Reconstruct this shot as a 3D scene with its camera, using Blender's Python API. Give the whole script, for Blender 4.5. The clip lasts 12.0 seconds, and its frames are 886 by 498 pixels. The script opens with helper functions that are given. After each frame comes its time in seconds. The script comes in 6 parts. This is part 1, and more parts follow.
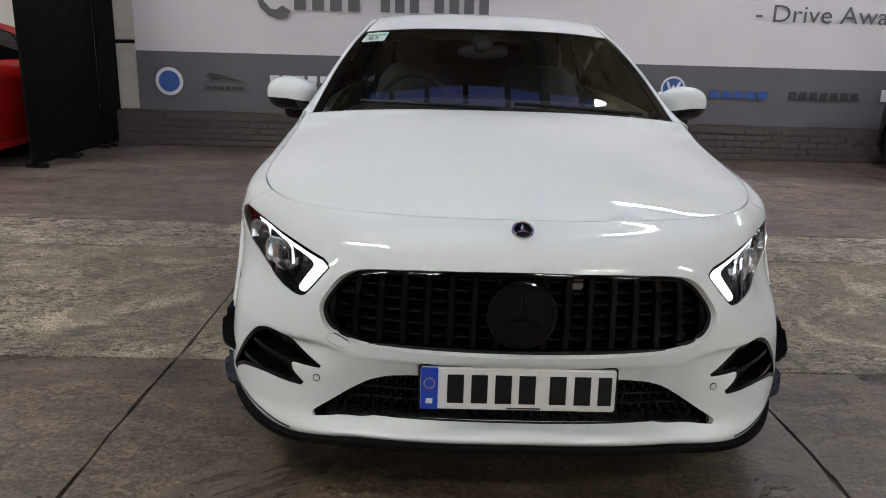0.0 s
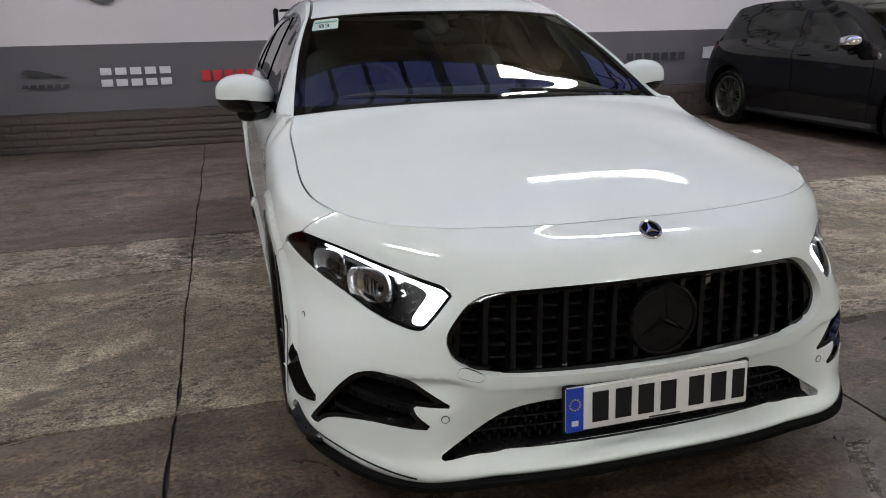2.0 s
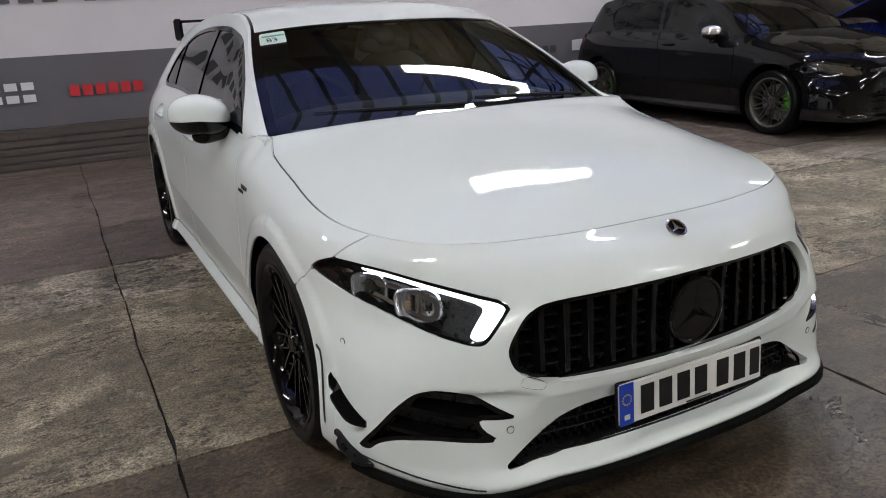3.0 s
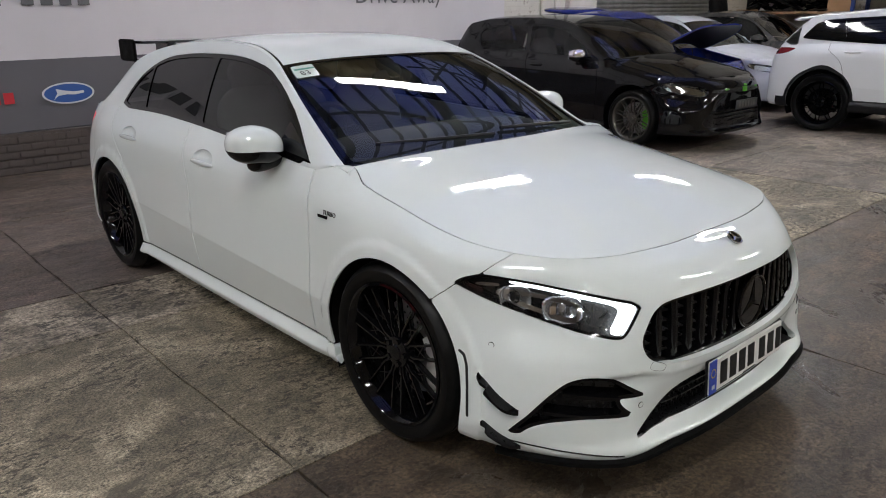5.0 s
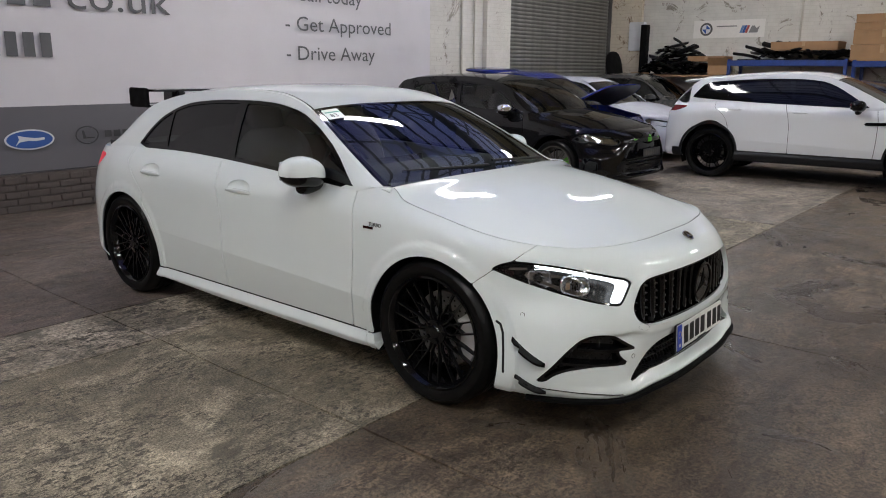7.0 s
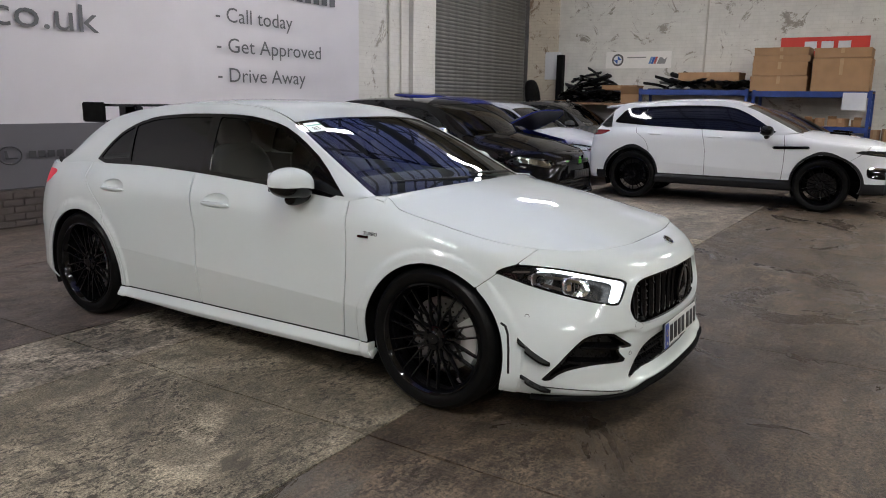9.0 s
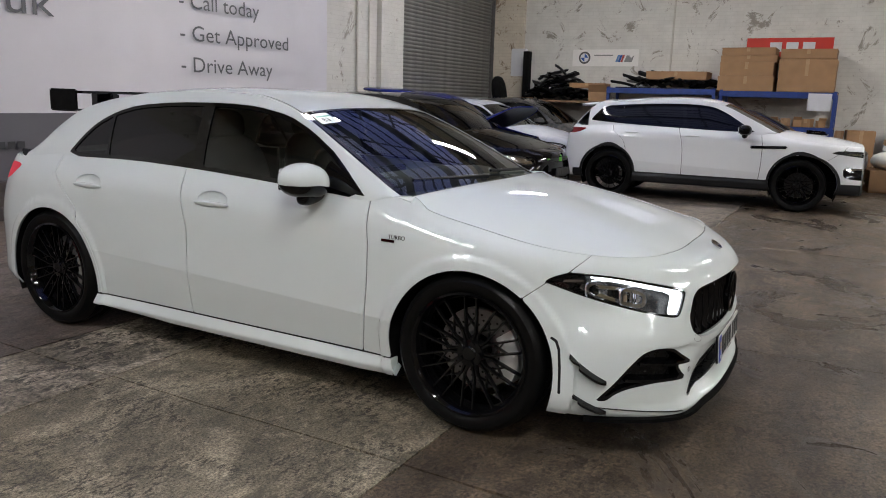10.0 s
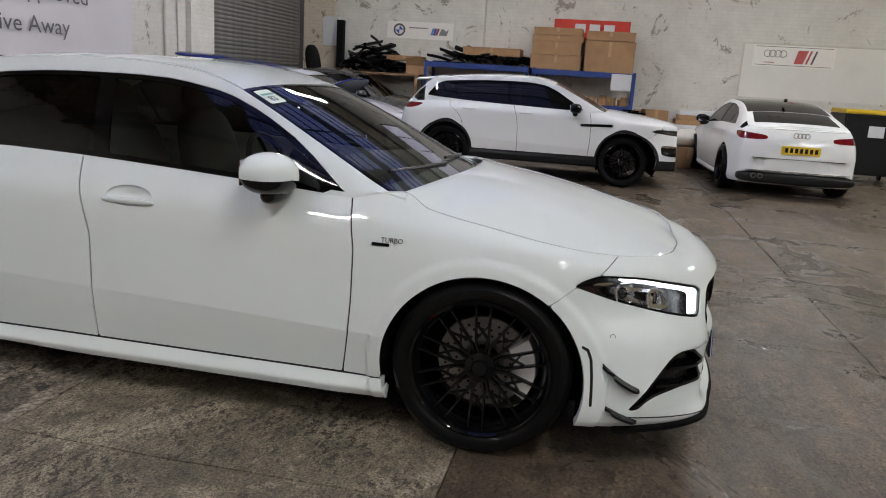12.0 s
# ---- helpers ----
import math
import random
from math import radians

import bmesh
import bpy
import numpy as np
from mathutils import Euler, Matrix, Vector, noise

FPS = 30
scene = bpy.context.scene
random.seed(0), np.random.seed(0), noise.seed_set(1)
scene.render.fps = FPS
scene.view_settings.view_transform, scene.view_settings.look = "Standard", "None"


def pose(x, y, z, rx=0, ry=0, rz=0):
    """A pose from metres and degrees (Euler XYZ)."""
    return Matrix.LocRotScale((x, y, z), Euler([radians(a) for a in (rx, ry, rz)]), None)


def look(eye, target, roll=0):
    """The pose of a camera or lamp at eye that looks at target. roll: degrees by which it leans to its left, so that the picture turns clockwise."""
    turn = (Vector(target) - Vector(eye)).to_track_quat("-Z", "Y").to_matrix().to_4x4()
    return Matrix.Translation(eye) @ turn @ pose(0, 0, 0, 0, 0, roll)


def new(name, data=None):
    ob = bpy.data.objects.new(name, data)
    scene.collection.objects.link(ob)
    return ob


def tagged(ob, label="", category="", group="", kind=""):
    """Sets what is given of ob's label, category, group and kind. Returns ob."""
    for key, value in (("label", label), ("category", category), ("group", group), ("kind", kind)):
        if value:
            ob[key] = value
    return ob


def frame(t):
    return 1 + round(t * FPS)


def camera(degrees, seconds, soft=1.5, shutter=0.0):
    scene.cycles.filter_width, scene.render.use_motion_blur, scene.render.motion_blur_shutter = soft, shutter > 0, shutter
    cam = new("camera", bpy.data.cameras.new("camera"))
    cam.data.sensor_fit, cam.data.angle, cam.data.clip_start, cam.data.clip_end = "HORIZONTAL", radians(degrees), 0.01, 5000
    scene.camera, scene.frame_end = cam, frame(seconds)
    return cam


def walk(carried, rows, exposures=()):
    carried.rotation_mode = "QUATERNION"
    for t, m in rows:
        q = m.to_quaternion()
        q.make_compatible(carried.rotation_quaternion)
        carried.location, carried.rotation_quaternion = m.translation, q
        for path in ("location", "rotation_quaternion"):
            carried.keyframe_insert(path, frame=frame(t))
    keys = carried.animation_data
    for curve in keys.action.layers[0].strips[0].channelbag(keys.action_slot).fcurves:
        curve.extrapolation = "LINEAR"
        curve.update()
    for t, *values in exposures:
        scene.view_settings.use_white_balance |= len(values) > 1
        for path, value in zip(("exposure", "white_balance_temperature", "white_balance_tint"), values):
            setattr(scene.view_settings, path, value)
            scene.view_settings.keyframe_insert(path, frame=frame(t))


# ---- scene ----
cam = camera(61.4, 12.0, soft=1.0)
PATH = [
    (0, (-0.239, -1.807, 1.232), (-0.214, 0.124, 0.711), 1.6),
    (0.5, (-0.44, -1.713, 1.236), (-0.248, 0.2, 0.686), 1.0),
    (1, (-0.63, -1.666, 1.249), (-0.316, 0.228, 0.689), -0.1),
    (1.5, (-0.775, -1.616, 1.258), (-0.321, 0.242, 0.675), -0.3),
    (2, (-0.986, -1.479, 1.28), (-0.467, 0.362, 0.694), -1.1),
    (2.5, (-1.182, -1.361, 1.304), (-0.503, 0.422, 0.704), -0.6),
    (3, (-1.413, -1.313, 1.35), (-0.554, 0.388, 0.742), -2.8),
    (3.2, (-1.515, -1.311, 1.384), (-0.599, 0.361, 0.778), -3.7),
    (4.8, (-2.246, -1.058, 1.509), (-1.005, 0.385, 0.895), -1.1),
    (5, (-2.373, -1.053, 1.524), (-1.102, 0.366, 0.915), -0.7),
    (5.5, (-2.628, -1.124, 1.568), (-1.332, 0.279, 0.974), -0.5),
    (6, (-2.883, -1.232, 1.564), (-1.545, 0.137, 0.982), -0.2),
    (6.5, (-3.111, -1.23, 1.548), (-1.699, 0.081, 1.008), 0.3),
    (7, (-3.301, -1.202, 1.511), (-1.813, 0.05, 1.043), 0.3),
    (7.2, (-3.356, -1.209, 1.487), (-1.838, 0.013, 1.035), 0.5),
    (8.8, (-3.589, -1.019, 1.418), (-1.958, 0.072, 1.029), 0.5),
    (9, (-3.62, -0.924, 1.426), (-1.972, 0.139, 1.035), 0.9),
    (9.5, (-3.608, -0.7, 1.41), (-1.922, 0.304, 1.022), 1.2),
    (10, (-3.52, -0.423, 1.385), (-1.803, 0.522, 0.99), 1.7),
    (10.5, (-3.511, -0.175, 1.38), (-1.752, 0.685, 0.973), 2.3),
    (11, (-3.556, 0.084, 1.39), (-1.747, 0.83, 0.974), 2.9),
    (11.5, (-3.525, 0.307, 1.38), (-1.661, 0.892, 0.952), 3.1),
    (12, (-3.458, 0.535, 1.391), (-1.549, 0.929, 0.945), 3.6),
]
walk(cam, [(t, look(eye, target, roll)) for t, eye, target, roll in PATH])

# ---- light: strip lamps under the roof, faint daylight from the roof's skylights ----
world = bpy.data.worlds.new("world")
scene.world = world
world.use_nodes = True
world.node_tree.nodes["Background"].inputs[0].default_value = (0.6, 0.7, 0.85, 1)
world.node_tree.nodes["Background"].inputs[1].default_value = 0.15

# ---- materials ----
def nodes_of(name):
    m = bpy.data.materials.new(name)
    m.use_nodes = True
    return m, m.node_tree.nodes, m.node_tree.links, m.node_tree.nodes["Principled BSDF"]


def noise_tex(n, l, vec, scale, detail=6.0, rough=0.6, distort=0.0):
    t = n.new("ShaderNodeTexNoise")
    t.inputs["Scale"].default_value, t.inputs["Detail"].default_value = scale, detail
    t.inputs["Roughness"].default_value, t.inputs["Distortion"].default_value = rough, distort
    l.new(vec, t.inputs["Vector"])
    return t.outputs["Fac"]


def ramp(n, l, fac, *stops):
    r = n.new("ShaderNodeValToRGB")
    els = r.color_ramp.elements
    while len(els) < len(stops):
        els.new(0.5)
    for e, (p, c) in zip(els, stops):
        e.position, e.color = p, (*c, 1) if len(c) == 3 else c
    l.new(fac, r.inputs["Fac"])
    return r.outputs["Color"]


def mix(n, l, fac, a, b, mode="MIX"):
    m = n.new("ShaderNodeMix")
    m.data_type, m.blend_type = "RGBA", mode
    for sock, val in ((m.inputs["Factor"], fac), (m.inputs["A"], a), (m.inputs["B"], b)):
        if isinstance(val, bpy.types.NodeSocket):
            l.new(val, sock)
        elif isinstance(val, (int, float)):
            sock.default_value = val
        else:
            sock.default_value = (*val, 1)
    return m.outputs["Result"]


def world_pos(n):
    return n.new("ShaderNodeNewGeometry").outputs["Position"]


def bump(n, l, b, height, strength=0.3, dist=0.01):
    k = n.new("ShaderNodeBump")
    k.inputs["Strength"].default_value, k.inputs["Distance"].default_value = strength, dist
    l.new(height, k.inputs["Height"])
    l.new(k.outputs["Normal"], b.inputs["Normal"])


def g(v):
    return (v, v, v)


def plain(name, col, rough=0.5, metal=0.0, var=0.12, scale=14.0, bumps=0.0, coat=0.0, spec=0.5):
    """A surface of one colour with a slight wear in tone and gloss."""
    m, n, l, b = nodes_of(name)
    pos = n.new("ShaderNodeTexCoord").outputs["Object"]
    f = noise_tex(n, l, pos, scale)
    lo, hi = [c * (1 - var) for c in col], [min(1, c * (1 + var)) for c in col]
    l.new(ramp(n, l, f, (0.3, lo), (0.7, hi)), b.inputs["Base Color"])
    b.inputs["Metallic"].default_value = metal
    b.inputs["Specular IOR Level"].default_value = spec
    f2 = noise_tex(n, l, pos, scale * 4)
    l.new(ramp(n, l, f2, (0.3, g(max(0.02, rough * 0.8))), (0.7, g(min(1, rough * 1.15)))), b.inputs["Roughness"])
    b.inputs["Coat Weight"].default_value, b.inputs["Coat Roughness"].default_value = coat, 0.03
    if bumps:
        bump(n, l, b, f2, bumps, 0.004)
    return m


def car_paint(name, col, dirt=0.0, coat=1.0):
    m, n, l, b = nodes_of(name)
    pos = n.new("ShaderNodeTexCoord").outputs["Object"]
    f = noise_tex(n, l, pos, 3.0)
    c = mix(n, l, f, [v * 0.97 for v in col], [min(1, v * 1.02) for v in col])
    if dirt:
        f2 = noise_tex(n, l, pos, 9.0, 8)
        k = ramp(n, l, f2, (0.45, g(0)), (0.75, g(dirt)))
        c = mix(n, l, k, c, (0.16, 0.14, 0.12))
    l.new(c, b.inputs["Base Color"])
    b.inputs["Roughness"].default_value, b.inputs["Specular IOR Level"].default_value = 0.4, 0.0
    b.inputs["Coat Weight"].default_value, b.inputs["Coat Roughness"].default_value = coat, 0.03 + dirt * 0.3
    peel = noise_tex(n, l, pos, 260.0, 2)
    k = n.new("ShaderNodeBump")
    k.inputs["Strength"].default_value, k.inputs["Distance"].default_value = 0.03, 0.001
    l.new(peel, k.inputs["Height"])
    l.new(k.outputs["Normal"], b.inputs["Coat Normal"])
    return m


def tinted_glass(name, tint, rough=0.0):
    m, n, l, b = nodes_of(name)
    b.inputs["Base Color"].default_value = (*tint, 1)
    b.inputs["Transmission Weight"].default_value = 1.0
    b.inputs["Roughness"].default_value, b.inputs["IOR"].default_value = rough, 1.45
    n.remove(b)
    out = n["Material Output"]
    tr, gl, mx, fr = (n.new("ShaderNode" + k) for k in ("BsdfTransparent", "BsdfGlossy", "MixShader", "Fresnel"))
    tr.inputs["Color"].default_value = (*tint, 1)
    gl.inputs["Roughness"].default_value = 0.01
    fr.inputs["IOR"].default_value = 1.52
    l.new(fr.outputs[0], mx.inputs[0]), l.new(tr.outputs[0], mx.inputs[1]), l.new(gl.outputs[0], mx.inputs[2])
    l.new(mx.outputs[0], out.inputs["Surface"])
    return m


def glow(name, col, power):
    m, n, l, b = nodes_of(name)
    b.inputs["Base Color"].default_value = (0.8, 0.8, 0.8, 1)
    b.inputs["Emission Color"].default_value = (*col, 1)
    b.inputs["Emission Strength"].default_value = power
    return m


def stretched(n, l, pos, sx, sy, rz=0.0):
    k = n.new("ShaderNodeMapping")
    k.inputs["Scale"].default_value, k.inputs["Rotation"].default_value = (sx, sy, 1), (0, 0, rz)
    l.new(pos, k.inputs["Vector"])
    return k.outputs["Vector"]


def concrete(name, tint, pits, scuff, gloss, crisp=0.08, grit=1.0, streak=0.5, damp=0.0):
    """Old cast floor: broad stains, trowel streaks, grains of aggregate, dark pits, gritty pale wear, oil spots, damp patches."""
    m, n, l, b = nodes_of(name)
    pos = world_pos(n)
    shade = lambda k, w=(1, 1, 1): [min(1, v * k * q) for v, q in zip(tint, w)]
    times = lambda c, fac, lo, hi, p0=0.32, p1=0.68: mix(n, l, 1.0, c, ramp(n, l, fac, (p0, g(lo)), (p1, g(hi))), "MULTIPLY")
    big = noise_tex(n, l, pos, 0.55, 6, 0.58, 0.9)
    mid = noise_tex(n, l, stretched(n, l, pos, 0.8, 1.5), 3.4, 10, 0.70, 0.5)
    lines = noise_tex(n, l, stretched(n, l, pos, 0.45, 2.1, 0.06), 2.3, 10, 0.70, 1.0)
    fine = noise_tex(n, l, pos, 62.0 * grit, 6, 0.72)
    v = n.new("ShaderNodeTexVoronoi")
    v.inputs["Scale"].default_value = 105.0
    l.new(pos, v.inputs["Vector"])
    grain = n.new("ShaderNodeSeparateColor")
    l.new(v.outputs["Color"], grain.inputs[0])
    c = ramp(n, l, mid, (0.33, shade(0.50)), (0.49, tint), (0.64, shade(1.50)))
    c = mix(n, l, ramp(n, l, big, (0.36, g(0.8)), (0.60, g(0.0))), c, shade(0.58, (1.01, 0.98, 0.90)))
    c = times(c, lines, 1.0 - 0.55 * streak, 1.0 + 0.45 * streak, 0.36, 0.64)
    c = times(c, grain.outputs[0], 0.94, 1.06, 0.0, 1.0)
    c = times(c, n.new("ShaderNodeObjectInfo").outputs["Random"], 0.86, 1.10, 0.0, 1.0)
    c = times(c, noise_tex(n, l, pos, 8.5, 8, 0.72, 0.6), 0.70, 1.30, 0.36, 0.64)
    # gritty pale wear: patches broken up by the grain
    worn = ramp(n, l, noise_tex(n, l, pos, 1.25, 9, 0.72, 1.2), (0.60 - crisp, g(0)), (0.62, g(scuff)))
    specks = ramp(n, l, noise_tex(n, l, pos, 34.0, 8, 0.8), (0.42, g(0.15)), (0.55, g(1.0)))
    c = mix(n, l, mix(n, l, 1.0, worn, specks, "MULTIPLY"), c, shade(2.05, (0.98, 0.99, 1.00)))
    pit = noise_tex(n, l, stretched(n, l, pos, 0.8, 1.3), 17.0 * grit, 10, 0.74, 0.3)
    where = ramp(n, l, noise_tex(n, l, pos, 2.1, 7, 0.66, 0.9), (0.42, g(0.10)), (0.54, g(1.0)))
    pm = mix(n, l, 1.0, ramp(n, l, pit, (0.515, g(0)), (0.545, g(pits))), where, "MULTIPLY")
    c = mix(n, l, pm, c, shade(0.24))
    c = mix(n, l, 0.95, c, ramp(n, l, fine, (0.36, g(0.12)), (0.5, g(0.5)), (0.64, g(0.90))), "OVERLAY")
    oil = ramp(n, l, noise_tex(n, l, pos, 2.6, 5, 0.55, 0.4), (0.64, g(0)), (0.675, g(0.8)))
    drip = ramp(n, l, noise_tex(n, l, pos, 9.0, 4, 0.5, 0.2), (0.70, g(0)), (0.725, g(0.85)))
    c = mix(n, l, mix(n, l, 1.0, oil, drip, "LIGHTEN"), c, shade(0.34))
    wet = ramp(n, l, noise_tex(n, l, pos, 0.8, 7, 0.62, 1.6), (0.54, g(0)), (0.60, g(damp)))
    c = mix(n, l, wet, c, shade(0.62, (0.95, 1.0, 1.10)))
    spill = ramp(n, l, noise_tex(n, l, stretched(n, l, pos, 1.0, 1.7, 0.5), 4.3, 6, 0.6, 0.5), (0.695, g(0)), (0.715, g(damp)))
    c = mix(n, l, spill, c, (0.20, 0.19, 0.18))
    l.new(c, b.inputs["Base Color"])
    r = ramp(n, l, mix(n, l, 0.6, mid, big), (0.36, g(gloss)), (0.62, g(min(0.9, gloss + 0.34))))
    l.new(mix(n, l, wet, r, g(gloss * 0.8)), b.inputs["Roughness"])
    h = mix(n, l, 0.5, mid, fine)
    bump(n, l, b, mix(n, l, pm, h, (0, 0, 0)), 0.7, 0.006)
    return m


def painted_brick_mat(name, col, under, worn, size=(0.225, 0.075), joint=0.5):
    """Brickwork under paint: courses in relief, flaked patches, scuffs."""
    m, n, l, b = nodes_of(name)
    pos = world_pos(n)
    sep, add, com = n.new("ShaderNodeSeparateXYZ"), n.new("ShaderNodeMath"), n.new("ShaderNodeCombineXYZ")
    l.new(pos, sep.inputs[0])
    l.new(sep.outputs[0], add.inputs[0]), l.new(sep.outputs[1], add.inputs[1])
    l.new(add.outputs[0], com.inputs[0]), l.new(sep.outputs[2], com.inputs[1])
    br = n.new("ShaderNodeTexBrick")
    br.inputs["Scale"].default_value, br.inputs["Mortar Size"].default_value, br.inputs["Mortar Smooth"].default_value = 1.0, 0.007, 0.3
    br.inputs["Brick Width"].default_value, br.inputs["Row Height"].default_value = size
    br.inputs["Color1"].default_value, br.inputs["Color2"].default_value, br.inputs["Mortar"].default_value = (1, 1, 1, 1), (.9, .9, .9, 1), (.78, .76, .74, 1)
    l.new(com.outputs[0], br.inputs["Vector"])
    f = noise_tex(n, l, pos, 3.0, 8, 0.7)
    w = ramp(n, l, noise_tex(n, l, pos, 1.6, 10, 0.78, 0.8), (0.68 - worn, g(0)), (0.72 - worn, g(0.85)))
    c = ramp(n, l, f, (0.3, [v * 0.86 for v in col]), (0.62, col))
    c = mix(n, l, joint, c, br.outputs["Color"], "MULTIPLY")
    c = mix(n, l, w, c, mix(n, l, f, under, [v * 0.5 for v in under]))
    c = mix(n, l, ramp(n, l, noise_tex(n, l, pos, 0.5, 6, 0.6), (0.5, g(0)), (0.8, g(0.4))), c, [v * 0.6 for v in col])
    l.new(c, b.inputs["Base Color"])
    b.inputs["Roughness"].default_value = 0.75
    bump(n, l, b, mix(n, l, 0.25, br.outputs["Color"], noise_tex(n, l, pos, 60.0, 4)), 0.6, 0.008)
    return m


FLOOR_DARK = concrete("worn_brown_concrete", (0.112, 0.083, 0.0565), 0.6, 0.35, 0.26, 0.05, 1.0, 0.75, 0.8)
FLOOR_LIGHT = concrete("pale_old_concrete", (0.240, 0.203, 0.144), 0.95, 1.0, 0.50, 0.10, 1.5, 0.26)
FLOOR_WORN = concrete("worn_grey_concrete", (0.190, 0.157, 0.124), 0.6, 0.6, 0.42, 0.1, 1.0, 0.6)
FLOOR_MID = concrete("grey_brown_concrete", (0.142, 0.110, 0.090), 0.6, 0.35, 0.34, 0.1, 1.0, 0.7, 0.3)
FLOOR_BROKEN = concrete("broken_pale_concrete", (0.245, 0.208, 0.160), 1.0, 0.95, 0.5, 0.14, 0.7, 0.3)
JOINT = plain("joint_dirt", (0.030, 0.025, 0.021), 0.9, var=0.4)
WHITE_BRICK = painted_brick_mat("whitewashed_brick", (0.64, 0.615, 0.565), (0.27, 0.23, 0.18), 0.11, joint=0.34)
RUSTY_BRICK = painted_brick_mat("flaking_brown_brick", (0.62, 0.54, 0.43), (0.24, 0.14, 0.08), 0.16)
# for the unseen west wall: chosen dark to deepen the cars' reflections
UNSEEN_BRICK = painted_brick_mat("unseen_dark_brick", (0.16, 0.13, 0.11), (0.06, 0.05, 0.04), 0.05)
CREAM_BLOCK = painted_brick_mat("cream_block", (0.56, 0.53, 0.46), (0.35, 0.30, 0.24), 0.0, (0.45, 0.22))
DARK_BRICK = painted_brick_mat("dirty_brown_brick", (0.082, 0.065, 0.058), (0.045, 0.037, 0.032), 0.05)
BANNER_WHITE = plain("banner_white_vinyl", (0.60, 0.575, 0.60), 0.5, var=0.03, scale=1.3, bumps=0.4)
BANNER_GREY = plain("banner_grey_vinyl", (0.105, 0.10, 0.112), 0.5, var=0.05, scale=2.0)
PRINT_GREY = plain("print_grey", (0.10, 0.10, 0.105), 0.55, var=0.04)
PRINT_WHITE = plain("print_white", (0.62, 0.62, 0.64), 0.55, var=0.03)
PRINT_RED = plain("print_red", (0.50, 0.02, 0.03), 0.5, var=0.04)
PRINT_BLUE = plain("print_blue", (0.025, 0.085, 0.30), 0.5, var=0.06)
PRINT_DARK = plain("print_dark", (0.035, 0.035, 0.038), 0.5, var=0.06)
STEEL_DOOR = plain("roller_door_steel", (0.185, 0.18, 0.168), 0.5, 0.3, var=0.25, scale=5.0)
RUST = plain("rusty_timber", (0.22, 0.13, 0.07), 0.8, var=0.4, scale=6.0, bumps=0.3)
CARDBOARD = plain("cardboard", (0.33, 0.19, 0.095), 0.85, var=0.12, scale=5.0)
TAPE = plain("parcel_tape", (0.40, 0.25, 0.13), 0.35, var=0.1)
RACK_BLUE = plain("rack_blue_paint", (0.018, 0.045, 0.20), 0.4, var=0.2)
BLACK_PLASTIC = plain("black_plastic", (0.009, 0.009, 0.010), 0.45, spec=0.3, var=0.2, scale=30)
MATT_BLACK = plain("matt_black_board", (0.005, 0.0048, 0.0048), 0.75, spec=0.1, var=0.25, scale=4)
ROOF_SHEET = plain("brown_roof_sheet", (0.34, 0.28, 0.18), 0.7, var=0.3, scale=2.0)
TUBE = glow("strip_lamp_tube", (1.0, 0.997, 0.985), 110.0)
SKY_BLUE = glow("dusk_sky_pane", (0.10, 0.20, 1.0), 0.5)
SKY_PALE = glow("pale_sky_pane", (0.72, 0.70, 1.0), 1.3)
SKY_DIM = glow("dim_sky_pane", (0.74, 0.72, 1.0), 0.6)
STEEL = plain("painted_steel_beam", (0.09, 0.085, 0.08), 0.6, var=0.25)
SIGN_WHITE = plain("sign_white", (0.72, 0.69, 0.65), 0.5, var=0.04)
SIGN_GREY = plain("sign_grey", (0.22, 0.215, 0.205), 0.5, var=0.05)
SIGN_BLUE = plain("sign_blue", (0.12, 0.22, 0.42), 0.5, var=0.05)
SIGN_RED = plain("sign_red", (0.42, 0.07, 0.06), 0.5, var=0.05)
BANNER_RED = plain("banner_red", (0.55, 0.035, 0.02), 0.5, var=0.08, scale=3)
WALL_BOARD = plain("pale_wall_board", (0.66, 0.64, 0.60), 0.7, var=0.05, scale=2)
LID_YELLOW = plain("lid_yellow", (0.62, 0.42, 0.02), 0.45, var=0.08)


# ---- mesh helpers ----
def link(name, me, mats, parent=None, label="", sharp=35):
    for m in mats if isinstance(mats, (list, tuple)) else [mats]:
        me.materials.append(m)
    if sharp is not None:
        me.polygons.foreach_set("use_smooth", [True] * len(me.polygons))
        me.set_sharp_from_angle(angle=radians(sharp))
    ob = new(name, me)
    if parent:
        ob.parent = parent
    if label:
        ob["label"] = label
    return ob


def part(name, bm, material, parent=None, label="", sharp=35):
    me = bpy.data.meshes.new(name)
    bm.normal_update()
    bm.to_mesh(me)
    bm.free()
    return link(name, me, material, parent, label, sharp)


def box_into(bm, lo, hi, bevel=0.0, mat=None, slot=0):
    """A box from corner lo to corner hi, with bevelled edges."""
    lo, hi = Vector(lo), Vector(hi)
    made = bmesh.ops.create_cube(bm, size=1.0)["verts"]
    faces = {f for v in made for f in v.link_faces}
    for v in made:
        v.co = Vector([(a + b) / 2 + c * (b - a) for a, b, c in zip(lo, hi, v.co)])
    if bevel:
        edges = {e for v in made for e in v.link_edges}
        res = bmesh.ops.bevel(bm, geom=list(edges), offset=bevel, segments=2, affect="EDGES", clamp_overlap=True)
        faces = {f for v in res["verts"] for f in v.link_faces} | {f for f in faces if f.is_valid}
    if mat is not None:
        verts = {v for f in faces for v in f.verts}
        bmesh.ops.transform(bm, matrix=mat, verts=list(verts))
    for f in faces:
        f.material_index = slot
    return faces


